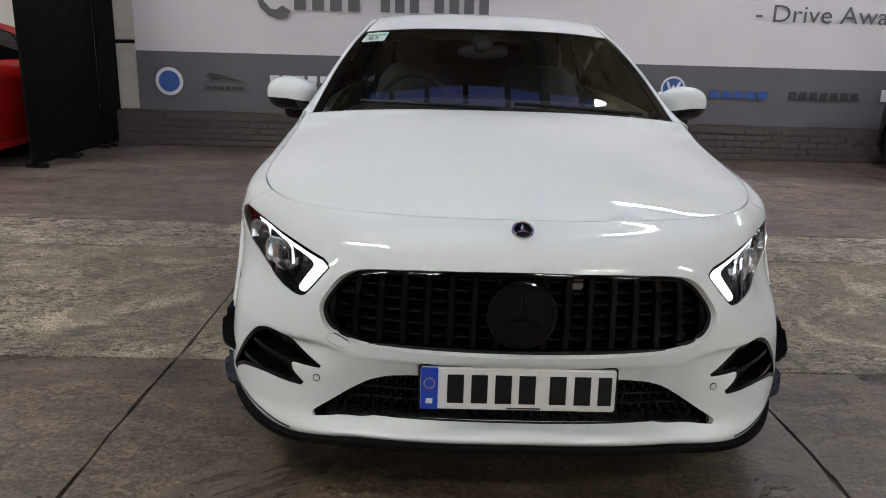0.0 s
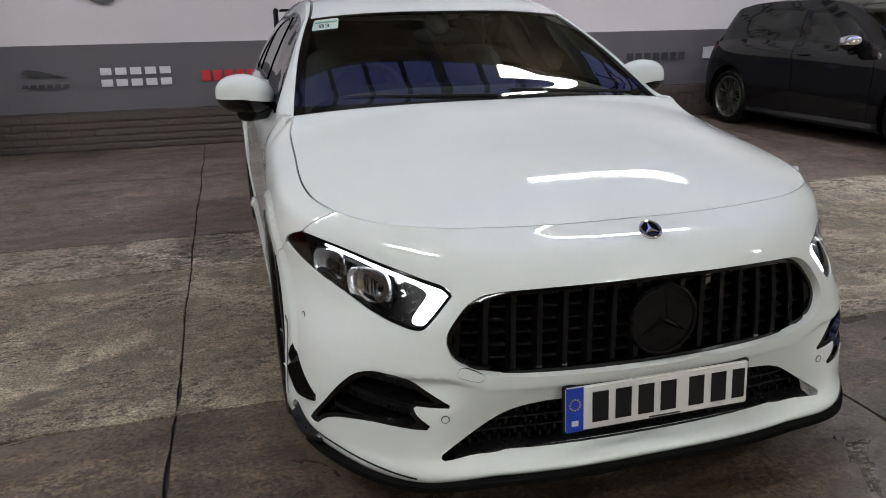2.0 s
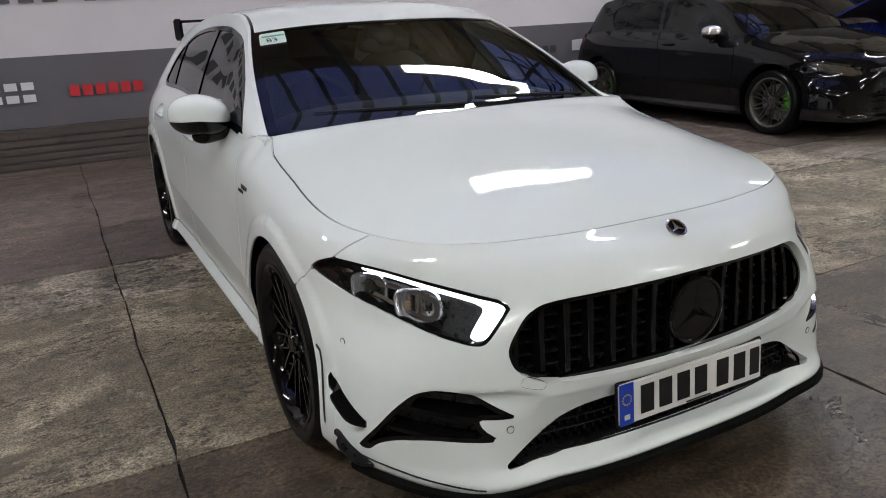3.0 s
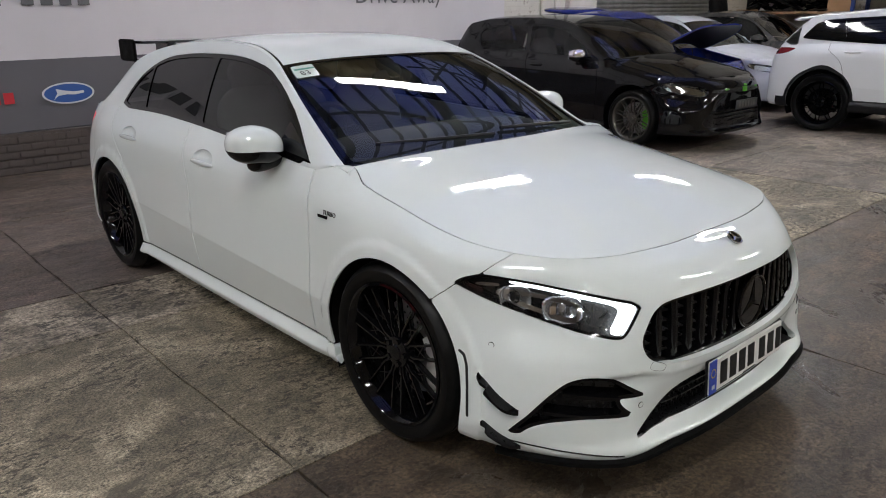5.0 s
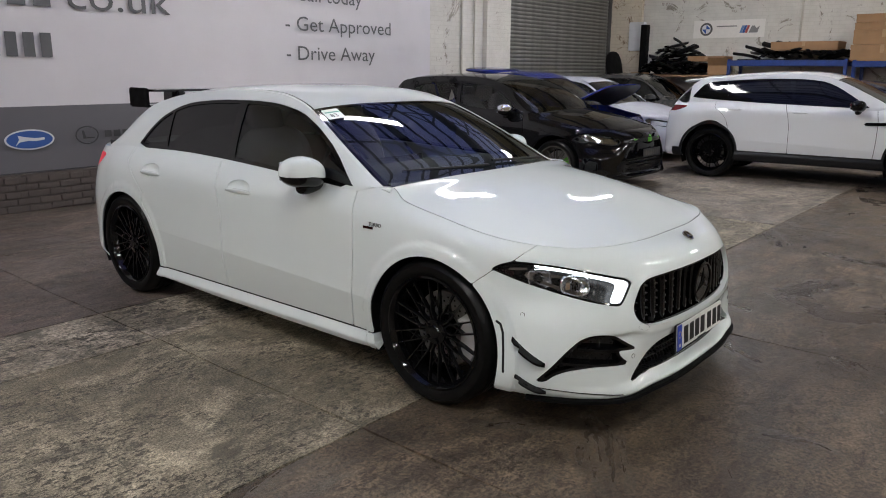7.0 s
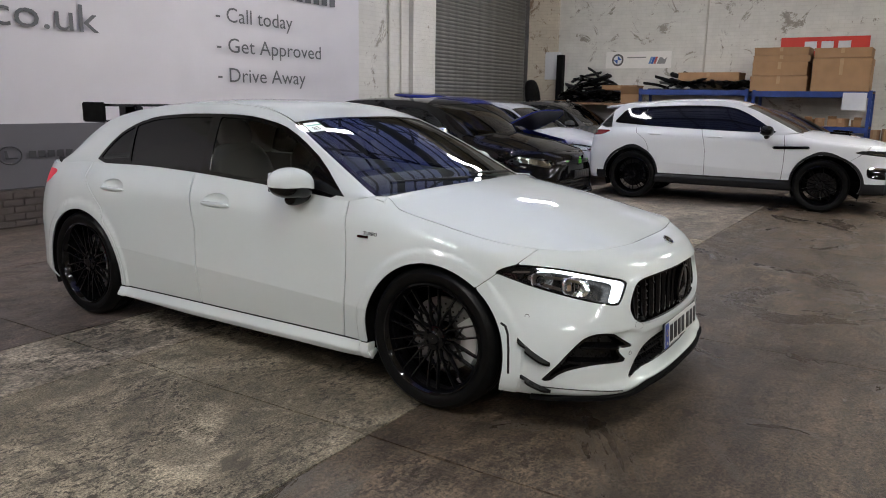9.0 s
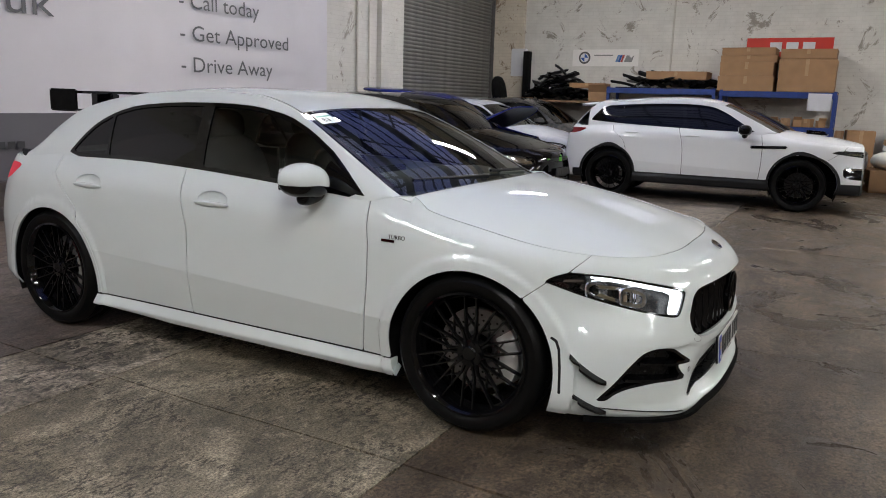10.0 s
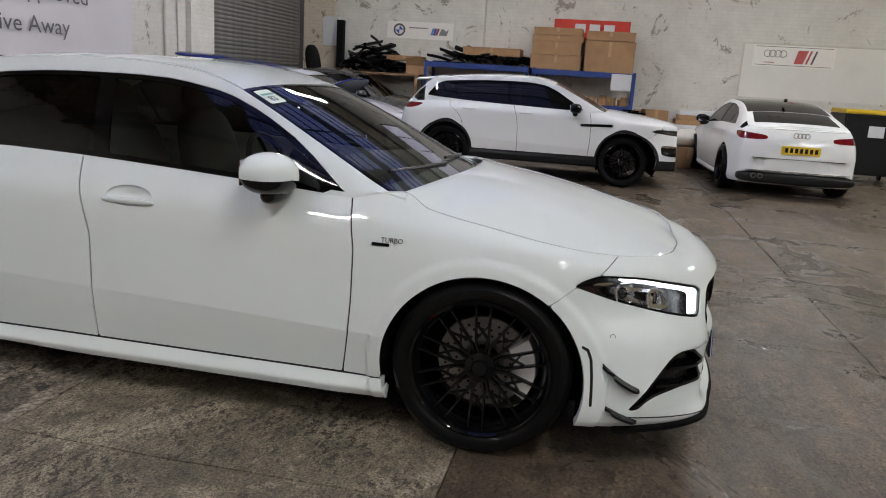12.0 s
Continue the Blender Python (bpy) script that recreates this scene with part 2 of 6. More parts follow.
def box(lo, hi, bevel=0.004, mat=None):
    bm = bmesh.new()
    box_into(bm, lo, hi, bevel, mat)
    return bm


def cyl_into(bm, r1, r2, depth, m, segs=24, caps=True):
    made = bmesh.ops.create_cone(bm, cap_ends=caps, segments=segs, radius1=r1, radius2=r2, depth=depth, matrix=m)["verts"]
    return made


def cyl(r, depth, m, segs=24, r2=None):
    bm = bmesh.new()
    cyl_into(bm, r, r if r2 is None else r2, depth, m, segs)
    return bm


def tube_along(pts, r, segs=8, closed=False):
    """A round bar along points."""
    bm = bmesh.new()
    pts = [Vector(p) for p in pts]
    rings = []
    for i, p in enumerate(pts):
        a = pts[max(i - 1, 0)] if not closed else pts[i - 1]
        b = pts[min(i + 1, len(pts) - 1)] if not closed else pts[(i + 1) % len(pts)]
        q = (b - a).to_track_quat("Z", "Y")
        rings.append([bm.verts.new(p + q @ Vector((r * math.cos(k * math.tau / segs), r * math.sin(k * math.tau / segs), 0))) for k in range(segs)])
    for i in range(len(pts) if closed else len(pts) - 1):
        A, B = rings[i], rings[(i + 1) % len(pts)]
        for k in range(segs):
            bm.faces.new((A[k], A[(k + 1) % segs], B[(k + 1) % segs], B[k]))
    if not closed:
        bm.faces.new(rings[0][::-1])
        bm.faces.new(rings[-1])
    return bm


def poly_plate(pts, thick, m=Matrix.Identity(4), bevel=0.0):
    """A flat plate with the outline pts (x, y), thick along z, set by m."""
    bm = bmesh.new()
    f = bm.faces.new([bm.verts.new((x, y, 0)) for x, y in pts])
    f.normal_update()
    if f.normal.z < 0:
        f.normal_flip()
    res = bmesh.ops.extrude_face_region(bm, geom=[f])
    up = [v for v in res["geom"] if isinstance(v, bmesh.types.BMVert)]
    for v in up:
        v.co.z += thick
    bmesh.ops.recalc_face_normals(bm, faces=bm.faces[:])
    if bevel:
        top = [e for e in bm.edges if all(v.co.z > thick * 0.5 for v in e.verts)]
        bmesh.ops.bevel(bm, geom=top, offset=bevel, segments=2, affect="EDGES")
    bmesh.ops.triangulate(bm, faces=[q for q in bm.faces if len(q.verts) > 4])
    bmesh.ops.transform(bm, matrix=m, verts=bm.verts[:])
    return bm


def text_mesh(body, size, depth, m, align="LEFT"):
    """Built-in font lettering as a bmesh, size = height of the capitals / 0.73, set by m."""
    cu = bpy.data.curves.new("lettering", "FONT")
    cu.body, cu.size, cu.extrude, cu.align_x, cu.resolution_u = body, size, depth, align, 3
    ob = bpy.data.objects.new("lettering", cu)
    scene.collection.objects.link(ob)
    dg = bpy.context.evaluated_depsgraph_get()
    me = bpy.data.meshes.new_from_object(ob.evaluated_get(dg))
    bm = bmesh.new()
    bm.from_mesh(me)
    bmesh.ops.transform(bm, matrix=m, verts=bm.verts[:])
    bpy.data.objects.remove(ob)
    bpy.data.curves.remove(cu)
    bpy.data.meshes.remove(me)
    return bm


def empty(name, at, label, category, group="", kind="", rz=0.0):
    ob = new(name)
    ob.matrix_basis = pose(*at, 0, 0, rz)
    return tagged(ob, label, category, group, kind)


# ---- the hall ----
WEST, EAST, SOUTH, NORTH, TOP = -15.0, 13.2, -15.0, 7.5, 5.6


def slab(name, x0, x1, y0, y1, material, label):
    """A cast slab with slightly ragged edges."""
    pts = []
    for (ax, ay), (bx, by) in (((x0, y0), (x1, y0)), ((x1, y0), (x1, y1)), ((x1, y1), (x0, y1)), ((x0, y1), (x0, y0))):
        n = max(2, int(math.hypot(bx - ax, by - ay) / .07))
        for k in range(n):
            x, y = ax + (bx - ax) * k / n, ay + (by - ay) * k / n
            cx, cy = (x0 + x1) / 2 - x, (y0 + y1) / 2 - y
            j = .0038 + .012 * max(0.0, noise.noise((x * 9, y * 9, 1.7)) + .35 * noise.noise((x * 31, y * 31, 4.0)))
            if ax == bx:
                x += j * (1 if cx > 0 else -1) + .014 * noise.noise((ax, y * 1.3, 2.0)) + .005 * noise.noise((ax, y * 7, 5.0))
            else:
                y += j * (1 if cy > 0 else -1)
            pts.append((x, y))
    return part(name, poly_plate(pts, .03, pose(0, 0, -.03)), material, FLOOR, label, sharp=None)


def structure(ob, label, category):
    return tagged(ob, label, category, kind="structure")


FLOOR = structure(part("floor", box((WEST, SOUTH, -0.26), (EAST, NORTH, -0.014), 0.0), JOINT, sharp=None), "old concrete workshop floor cast in slabs", "floor")
XS = (-15.0, -8.6, -4.9, -1.262, 0.985, 4.52, 8.2, 10.7, 13.2)
for x0, x1 in zip(XS, XS[1:]):
    for y0, y1, m, lab in ((-15.0, -8.2, FLOOR_DARK, ""), (-8.2, -4.2, FLOOR_DARK, ""), (-4.2, -1.02, FLOOR_DARK, ""), (-1.02, 0.97, FLOOR_DARK, "worn brown concrete slab"),
                           (0.97, 2.655, FLOOR_LIGHT, "pale gritty concrete slab"), (2.655, 3.345, FLOOR_BROKEN, "pale broken concrete strip"), (3.345, 5.4, FLOOR_MID, "grey brown stained slab"), (5.4, 7.5, FLOOR_MID, "")):
        far = {FLOOR_LIGHT: FLOOR_WORN, FLOOR_BROKEN: FLOOR_WORN} if x0 < 8 else {FLOOR_LIGHT: FLOOR_MID, FLOOR_BROKEN: FLOOR_MID}
        slab("floor_slab", x0, x1, y0, y1, far.get(m, m) if x0 > 4 else m, lab if x0 < 4 else "")


def wall(name, lo, hi, material, label):
    return structure(part(name, box(lo, hi, 0.0), material, sharp=None), label, "wall")


wall("wall_north", (WEST, NORTH, 0), (8.92, NORTH + 0.3, TOP), WHITE_BRICK, "whitewashed brick wall with flaking paint")
wall("wall_north_lintel", (8.92, NORTH, 4.4), (13.2, NORTH + 0.3, TOP), WHITE_BRICK, "whitewashed brick above the roller door")
wall("wall_north_pier", (8.15, NORTH - .10, 0), (8.90, NORTH - .001, TOP), WHITE_BRICK, "whitewashed brick pier beside the roller door")
wall("wall_east", (EAST, SOUTH, 0), (EAST + 0.3, NORTH + 0.3, TOP), WHITE_BRICK, "whitewashed brick wall with grey scuffs")
wall("wall_east_pier", (EAST - .10, 6.75, 0), (EAST - .001, NORTH - .001, TOP), RUSTY_BRICK, "flaking brown and cream brick pier in the corner")
# out of view; added dark so the white car's side reflects less light
wall("wall_west", (WEST - 0.3, SOUTH, 0), (WEST, NORTH, TOP), UNSEEN_BRICK, "unseen west wall in brick, kept dark for reflections")
wall("wall_south", (WEST, SOUTH - 0.3, 0), (EAST, SOUTH, TOP), ROOF_SHEET, "brown metal wall behind blue sheets")
wall("wall_pilaster", (-4.19, NORTH - .06, .42), (-3.80, NORTH - .001, TOP), CREAM_BLOCK, "cream painted block pilaster beside the banner")
structure(part("conduit", tube_along([(-4.12, 7.435, 1.2), (-3.86, 7.435, 1.205)], .022, 8), MATT_BLACK), "black pipe stub on the pilaster", "pipe")
structure(part("conduit", tube_along([(9.55 - 2.05, 7.47, .4), (7.5, 7.47, 4.9)], .022, 8), CREAM_BLOCK), "painted conduit running up the brick wall", "pipe")
structure(part("conduit", tube_along([(7.86, 7.47, .4), (7.86, 7.47, 4.9)], .016, 8), CREAM_BLOCK), "painted conduit running up the brick wall", "pipe")
structure(part("conduit", tube_along([(13.17, 3.35, 1.9), (13.17, 3.35, 5.1)], .02, 8), CREAM_BLOCK), "painted conduit running up the brick wall", "pipe")
bm = box((WEST, SOUTH, TOP), (EAST, NORTH + 0.3, TOP + 0.1), 0.0)
for x0, x1, y0, y1 in ((WEST, 4.0, 4.56, NORTH), (4.0, EAST, 6.0, NORTH), (WEST, EAST, SOUTH, .95)):
    for k in range(int((x1 - x0) / .3)):
        x = x0 + .3 * k
        box_into(bm, (x, y0, TOP - .045), (x + .11, y1, TOP - .001))
structure(part("ceiling", bm, ROOF_SHEET, sharp=None), "brown corrugated roof sheets", "ceiling")

# roof beams, ribs and rooflights of dusk-blue glass between dark bars
for k in range(10):
    structure(part("roof_beam", box((WEST + 1.6 + k * 2.9, SOUTH, TOP - .26), (WEST + 1.72 + k * 2.9, NORTH, TOP - .001), .01), STEEL), "dark steel roof beam", "beam")
rl = structure(empty("rooflight", (0, 0, 0), "", ""), "long rooflight of blue dusk glass between dark bars", "window")
for k in range(24):
    x = -5.6 + k * .62
    y1 = 4.5 if x < 4.0 else 5.9
    part("pane", box((x + .04, 1.0, TOP - .02), (x + .58, y1, TOP - .004), 0.0), SKY_BLUE, rl, sharp=None)
    part("glazing_bar", box((x - .04, 1.0, TOP - .06), (x + .04, y1, TOP - .002), .0), STEEL, rl, sharp=None)
for y in (2.2, 3.4, 5.2):
    part("purlin", box((4.4 if y > 4.5 else -5.6, y - .03, TOP - .10), (9.28, y + .03, TOP - .062), .0), STEEL, rl, sharp=None)
for k in range(3):
    part("truss_brace", tube_along([(4.6 + k * 1.4, 4.6, TOP - .14), (6.0 + k * 1.4, 5.85, TOP - .14)], .035, 6), STEEL, rl)
    part("truss_brace", tube_along([(4.6 + k * 1.4, 5.85, TOP - .16), (6.0 + k * 1.4, 4.6, TOP - .16)], .025, 6), STEEL, rl)
for k in range(3):
    part("pane", box((7.60 + k * .62, -.7, TOP - .02), (8.14 + k * .62, .9, TOP - .004), 0.0), SKY_PALE, rl, "pale lilac sky pane", sharp=None)
# high window in the east gable, known from its mirror image in the bonnet
gw = structure(empty("window_1", (EAST, 2.5, 4.35), "", ""), "high gable window of pale dusk sky", "window")
part("window_frame", box((-.05, -.98, -.55), (-.002, .98, .55), .01), STEEL, gw)
for k in range(3):
    part("pane", box((-.060, -.92 + k * .62, -.48), (-.052, -.34 + k * .62, .48), 0.0), SKY_DIM, gw, sharp=None)

# strip lamps
LAMPS = ((-5.4, 4.03), (3.0, 4.03), (9.0, 4.03), (-3.7, -1.1), (3.8, -4.2), (9.0, -2.7), (-4.9, -9.0), (3.0, -9.0), (9.0, -9.0), (-9.4, -9.0), (-9.4, -2.7))
for sx, sy in LAMPS:
    lamp = empty("strip_lamp", (sx, sy, 5.0), "white fluorescent strip lamp hanging from the roof", "lamp", "strip lamps")
    part("tube", box((-1.12, -0.09, -0.04), (1.12, 0.09, 0.0), 0.015), TUBE, lamp)
    part("housing", box((-1.15, -0.10, 0.0), (1.15, 0.10, 0.06), 0.01), PRINT_WHITE, lamp)
    for dx in (-.7, .7):
        part("hanger", box((dx - .006, -.006, .06), (dx + .006, .006, TOP - 5.001), 0), STEEL, lamp)

# banner with slack folds
BY = 7.40


def cloth(name, x0, x1, z0, z1, material, parent, label=""):
    bm = bmesh.new()
    nx, nz = int((x1 - x0) / .09), max(6, int((z1 - z0) / .12))
    rows = [[bm.verts.new((x, fold(x, z), z)) for z in np.linspace(z0, z1, nz)] for x in np.linspace(x0, x1, nx)]
    back = [[bm.verts.new(v.co + Vector((0, .004, 0))) for v in r] for r in rows]
    for R, s in ((rows, 1), (back, -1)):
        for A, B in zip(R, R[1:]):
            for k in range(nz - 1):
                f = (A[k], B[k], B[k + 1], A[k + 1])
                bm.faces.new(f if s > 0 else f[::-1])
    return part(name, bm, material, parent, label, sharp=60)


def fold(x, z):
    return .016 * noise.noise((x * 1.1, z * .5, 3.1)) + .011 * noise.noise((x * 3.2 + z * .6, z * .35, 8.0)) + (.02 * noise.noise((x * 2.2, 0, 5)) * max(0, 1.0 - z) ** 2)


banner = empty("banner", (0, BY, 0), "large white vinyl banner with printed lettering and grey band", "banner")
cloth("upper_sheet", -3.84, 6.55, 1.104, 4.3, BANNER_WHITE, banner)
cloth("lower_band", -3.84, 6.55, .405, 1.104, BANNER_GREY, banner, "grey lower band of the banner")
PRN = -.030


def mark(name, pts, material, label="", y=PRN):
    """A flat printed shape on the banner, outline in x and z."""
    return part(name, poly_plate([(x, z) for x, z in pts], .002, pose(0, y + .002, 0, 90, 0, 0)), material, banner, label, sharp=None)


def ellipse(cx, cz, rx, rz, n=36):
    return [(cx + rx * math.cos(a), cz + rz * math.sin(a)) for a in np.linspace(0, math.tau, n, endpoint=False)]


def bar(x0, z0, x1, z1):
    return [(x0, z0), (x1, z0), (x1, z1), (x0, z1)]


def bars(name, x0, x1, z0, z1, n, material, gap=.25):
    w = (x1 - x0) / n
    for k in range(n):
        mark(name, bar(x0 + k * w, z0, x0 + (k + 1 - gap) * w, z1), material)


# maker's marks on the band, as plain shapes
mark("round_mark", ellipse(-3.455, .757, .165, .165), PRINT_WHITE, "white and blue round mark")
mark("round_mark_disc", ellipse(-3.455, .757, .125, .125), PRINT_BLUE, y=PRN - .003)
bars("mark_bar", -3.55, -3.36, .72, .79, 4, PRINT_WHITE, .2)
mark("leaping_mark", [(-3.02, .83), (-2.96, .87), (-2.84, .85), (-2.66, .80), (-2.54, .765), (-2.66, .775), (-2.80, .80), (-2.92, .79), (-2.98, .81)], PRINT_DARK)
bars("mark_bar", -3.02, -2.55, .675, .71, 6, PRINT_DARK)
bars("mark_bar", -2.25, -1.50, .785, .86, 5, PRINT_WHITE)
bars("mark_bar", -2.25, -1.50, .665, .74, 5, PRINT_WHITE)
bars("mark_bar", -1.22, -.48, .69, .80, 6, PRINT_RED)
mark("oval_mark", ellipse(0, .757, .255, .108, 44), PRINT_WHITE, "blue oval mark with white rim")
mark("oval_mark_inner", ellipse(0, .757, .235, .093, 44), PRINT_BLUE, y=PRN - .003)
mark("oval_mark_swash", [(-.15, .70), (-.10, .735), (-.02, .745), (.06, .738), (.15, .75), (.15, .775), (.05, .77), (-.04, .785), (-.12, .805), (-.11, .76)], PRINT_WHITE, y=PRN - .006)
part("ring_mark", tube_along([(.617 + .125 * math.cos(a), PRN, .77 + .095 * math.sin(a)) for a in np.linspace(0, math.tau, 40, endpoint=False)], .008, 6, True), PRINT_DARK, banner)
mark("ring_mark_arm", [(.56, .82), (.585, .82), (.60, .745), (.70, .745), (.70, .73), (.57, .73)], PRINT_DARK)
bars("mark_bar", .82, 1.35, .735, .81, 5, PRINT_DARK)
mark("round_mark", ellipse(2.60, .83, .15, .145), PRINT_WHITE, "white and blue round mark")
mark("round_mark_disc", ellipse(2.60, .83, .125, .12), PRINT_BLUE, y=PRN - .003)
mark("round_mark_stroke", [(2.51, .91), (2.54, .91), (2.575, .83), (2.60, .88), (2.625, .83), (2.66, .91), (2.69, .91), (2.63, .74), (2.60, .80), (2.57, .74)], PRINT_WHITE, y=PRN - .006)
bars("mark_bar", 3.05, 3.79, .735, .82, 5, PRINT_BLUE)
bars("mark_bar", 4.01, 4.89, .735, .83, 7, PRINT_DARK)
mark("crest_mark", [(5.13, .74), (5.13, .88), (5.30, .89), (5.36, .84), (5.30, .80), (5.36, .74)], PRINT_WHITE)
bars("mark_bar", 5.40, 5.75, .75, .86, 3, PRINT_WHITE)
# phone number as plain bars, handset shape
bars("number_bar", -1.94, -1.10, 1.612, 1.862, 4, PRINT_GREY, .35)
bars("number_bar", -.93, -.42, 1.612, 1.862, 3, PRINT_GREY, .35)
bars("number_bar", -.30, .40, 1.62, 1.87, 4, PRINT_GREY, .35)
mark("handset_mark", [(-2.40, 1.80), (-2.36, 1.86), (-2.29, 1.80), (-2.31, 1.72), (-2.22, 1.62), (-2.15, 1.61), (-2.08, 1.66), (-1.98, 1.60), (-2.02, 1.53), (-2.12, 1.505), (-2.24, 1.54), (-2.34, 1.63)], PRINT_GREY)


def words(body, x, z, cap, width):
    bm = text_mesh(body, cap / .73, .0, pose(0, 0, 0, 90, 0, 0))
    xs = [v.co.x for v in bm.verts]
    k = width / (max(xs) - min(xs))
    bmesh.ops.transform(bm, matrix=pose(x, PRN, z) @ Matrix.Diagonal((k, 1, 1, 1)) @ pose(-min(xs), 0, 0), verts=bm.verts[:])
    # one part for each printed letter
    bm.faces.ensure_lookup_table()
    left, spans = set(bm.verts), []
    while left:
        stack, got = [left.pop()], []
        while stack:
            v = stack.pop()
            got.append(v)
            for e in v.link_edges:
                o = e.other_vert(v)
                if o in left:
                    left.remove(o)
                    stack.append(o)
        lo, hi = min(v.co.x for v in got), max(v.co.x for v in got)
        for sp_ in [q for q in spans if q[0] < hi and q[1] > lo]:
            spans.remove(sp_)
            lo, hi = min(lo, sp_[0]), max(hi, sp_[1])
        spans.append((lo, hi))
    for lo, hi in sorted(spans):
        one = bm.copy()
        bmesh.ops.delete(one, geom=[v for v in one.verts if not lo - 1e-5 <= v.co.x <= hi + 1e-5], context="VERTS")
        part("letter", one, PRINT_GREY, banner, "", sharp=None)
    bm.free()


words("- Drive Away", 3.49, 1.63, .205, 1.72)
words("- Get Approved", 3.49, 2.03, .205, 2.08)
words("- Call today", 3.49, 2.435, .205, 1.46)
words("co.uk", .55, 2.13, .32, 1.22)
bars("number_bar", 3.75, 5.98, 2.86, 3.06, 12, PRINT_GREY, .3)
bars("number_bar", -2.6, .45, 2.14, 2.38, 12, PRINT_GREY, .3)
part("banner_hem", box((-3.84, -.006, .398), (6.55, .012, .412), .003), PRINT_DARK, banner)

# brown brick plinth under the banner
plinth = structure(part("plinth", box((-9.0, 7.30, 0), (8.15, 7.499, .40), 0.0), DARK_BRICK, sharp=None), "dirty brown brick plinth along the wall", "wall")
bm = box((-.107, -.02, -.032), (.107, .0, .032), .006)
brick_me = bpy.data.meshes.new("brick")
bm.to_mesh(brick_me), bm.free()
brick_me.materials.append(DARK_BRICK)
for row in range(5):
    for k in range(50):
        b = new("brick", brick_me)
        b.parent = plinth
        b.location = (-4.3 + k * .226 + (row % 2) * .113, 7.303 - .003 * random.random(), .042 + row * .076)

# roller door of slats
door = structure(empty("roller_door", (0, 0, 0), "", ""), "closed grey steel roller shutter door", "door")
bm = bmesh.new()
prof = [(0, 0), (-.012, .012), (-.020, .035), (-.012, .058), (0, .068), (0, .075)]
rows = [[bm.verts.new((x, y, z)) for y, z in prof] for x in (8.98, 13.10)]
for k in range(len(prof) - 1):
    bm.faces.new((rows[0][k], rows[1][k], rows[1][k + 1], rows[0][k + 1]))
back = bmesh.ops.extrude_face_region(bm, geom=bm.faces[:])
for v in back["geom"]:
    if isinstance(v, bmesh.types.BMVert):
        v.co.y += .006
slat_me = bpy.data.meshes.new("slat")
bmesh.ops.recalc_face_normals(bm, faces=bm.faces[:])
bm.to_mesh(slat_me), bm.free()
slat_me.materials.append(STEEL_DOOR)
for k in range(58):
    s = new("slat", slat_me)
    s.parent, s.location = door, (0, 7.60, .02 + k * .075)
part("guide", box((8.92, 7.50, 0), (9.0, 7.62, 4.4), .006), STEEL, door, "dark steel door guide")
part("guide", box((13.08, 7.50, 0), (13.19, 7.62, 4.4), .006), STEEL, door, "dark steel door guide")
part("bottom_bar", box((8.98, 7.57, 0), (13.1, 7.61, .03), .004), STEEL, door)

# black boards in front of the red car
for y0, y1, x, tilt in ((5.35, 6.15, -4.10, 2.0), (6.12, 6.95, -4.12, 1.0), (6.92, 7.42, -4.08, 0.5)):
    bd = empty("display_board", (x, y0, 0), "tall matt black board standing on feet", "board", "black boards")
    part("panel", box((-.03, 0, .03), (.0, y1 - y0, 2.6), .006), MATT_BLACK, bd)
    for yy in (.06, y1 - y0 - .10):
        part("foot", box((-.12, yy, 0), (.10, yy + .04, .045), .006), BLACK_PLASTIC, bd)

# litter
for x, y, r in ((-4.15, 7.05, 9), (3.6, 3.75, 40)):
    bm = bmesh.new()
    bmesh.ops.create_icosphere(bm, subdivisions=2, radius=.05)
    for v in bm.verts:
        v.co = Vector((v.co.x * 1.3, v.co.y, v.co.z * .45)) * (1 + .5 * noise.noise(v.co * 30 + Vector((r, 0, 0))))
        v.co.z = max(v.co.z, -.015)
    bmesh.ops.transform(bm, matrix=pose(x, y, .015, 0, 0, r), verts=bm.verts[:])
    tagged(part("paper_scrap", bm, PRINT_WHITE), "crumpled white paper scrap on the concrete floor", "litter")


# ---- cars: a shell lofted round a plan outline, trimmed into panels ----
def spline(kt, kv, t, calm=False):
    """Smooth curve through knots kv at kt (Catmull-Rom on uneven knots); calm: without overshoot."""
    kt, kv, t = np.asarray(kt, float), np.asarray(kv, float), np.asarray(t, float)
    d = np.diff(kv, axis=0) / (np.diff(kt).reshape((-1,) + (1,) * (kv.ndim - 1)))
    h = np.diff(kt)
    m = np.empty_like(kv)
    m[0], m[-1] = d[0], d[-1]
    w = (h[1:] / (h[1:] + h[:-1])).reshape((-1,) + (1,) * (kv.ndim - 1))
    m[1:-1] = d[:-1] * w + d[1:] * (1 - w)
    if calm:
        m[1:-1] = np.where(d[:-1] * d[1:] > 0, 2 * d[:-1] * d[1:] / np.where(np.abs(d[:-1] + d[1:]) > 1e-12, d[:-1] + d[1:], 1.0), 0.0)
    i = np.clip(np.searchsorted(kt, t, side="right") - 1, 0, len(kt) - 2)
    s = np.clip((t - kt[i]) / h[i], 0, 1)
    sh = s.reshape(s.shape + (1,) * (kv.ndim - 1))
    hh = h[i].reshape(sh.shape)
    return (2 * sh**3 - 3 * sh**2 + 1) * kv[i] + (sh**3 - 2 * sh**2 + sh) * hh * m[i] + (-2 * sh**3 + 3 * sh**2) * kv[i + 1] + (sh**3 - sh**2) * hh * m[i + 1]


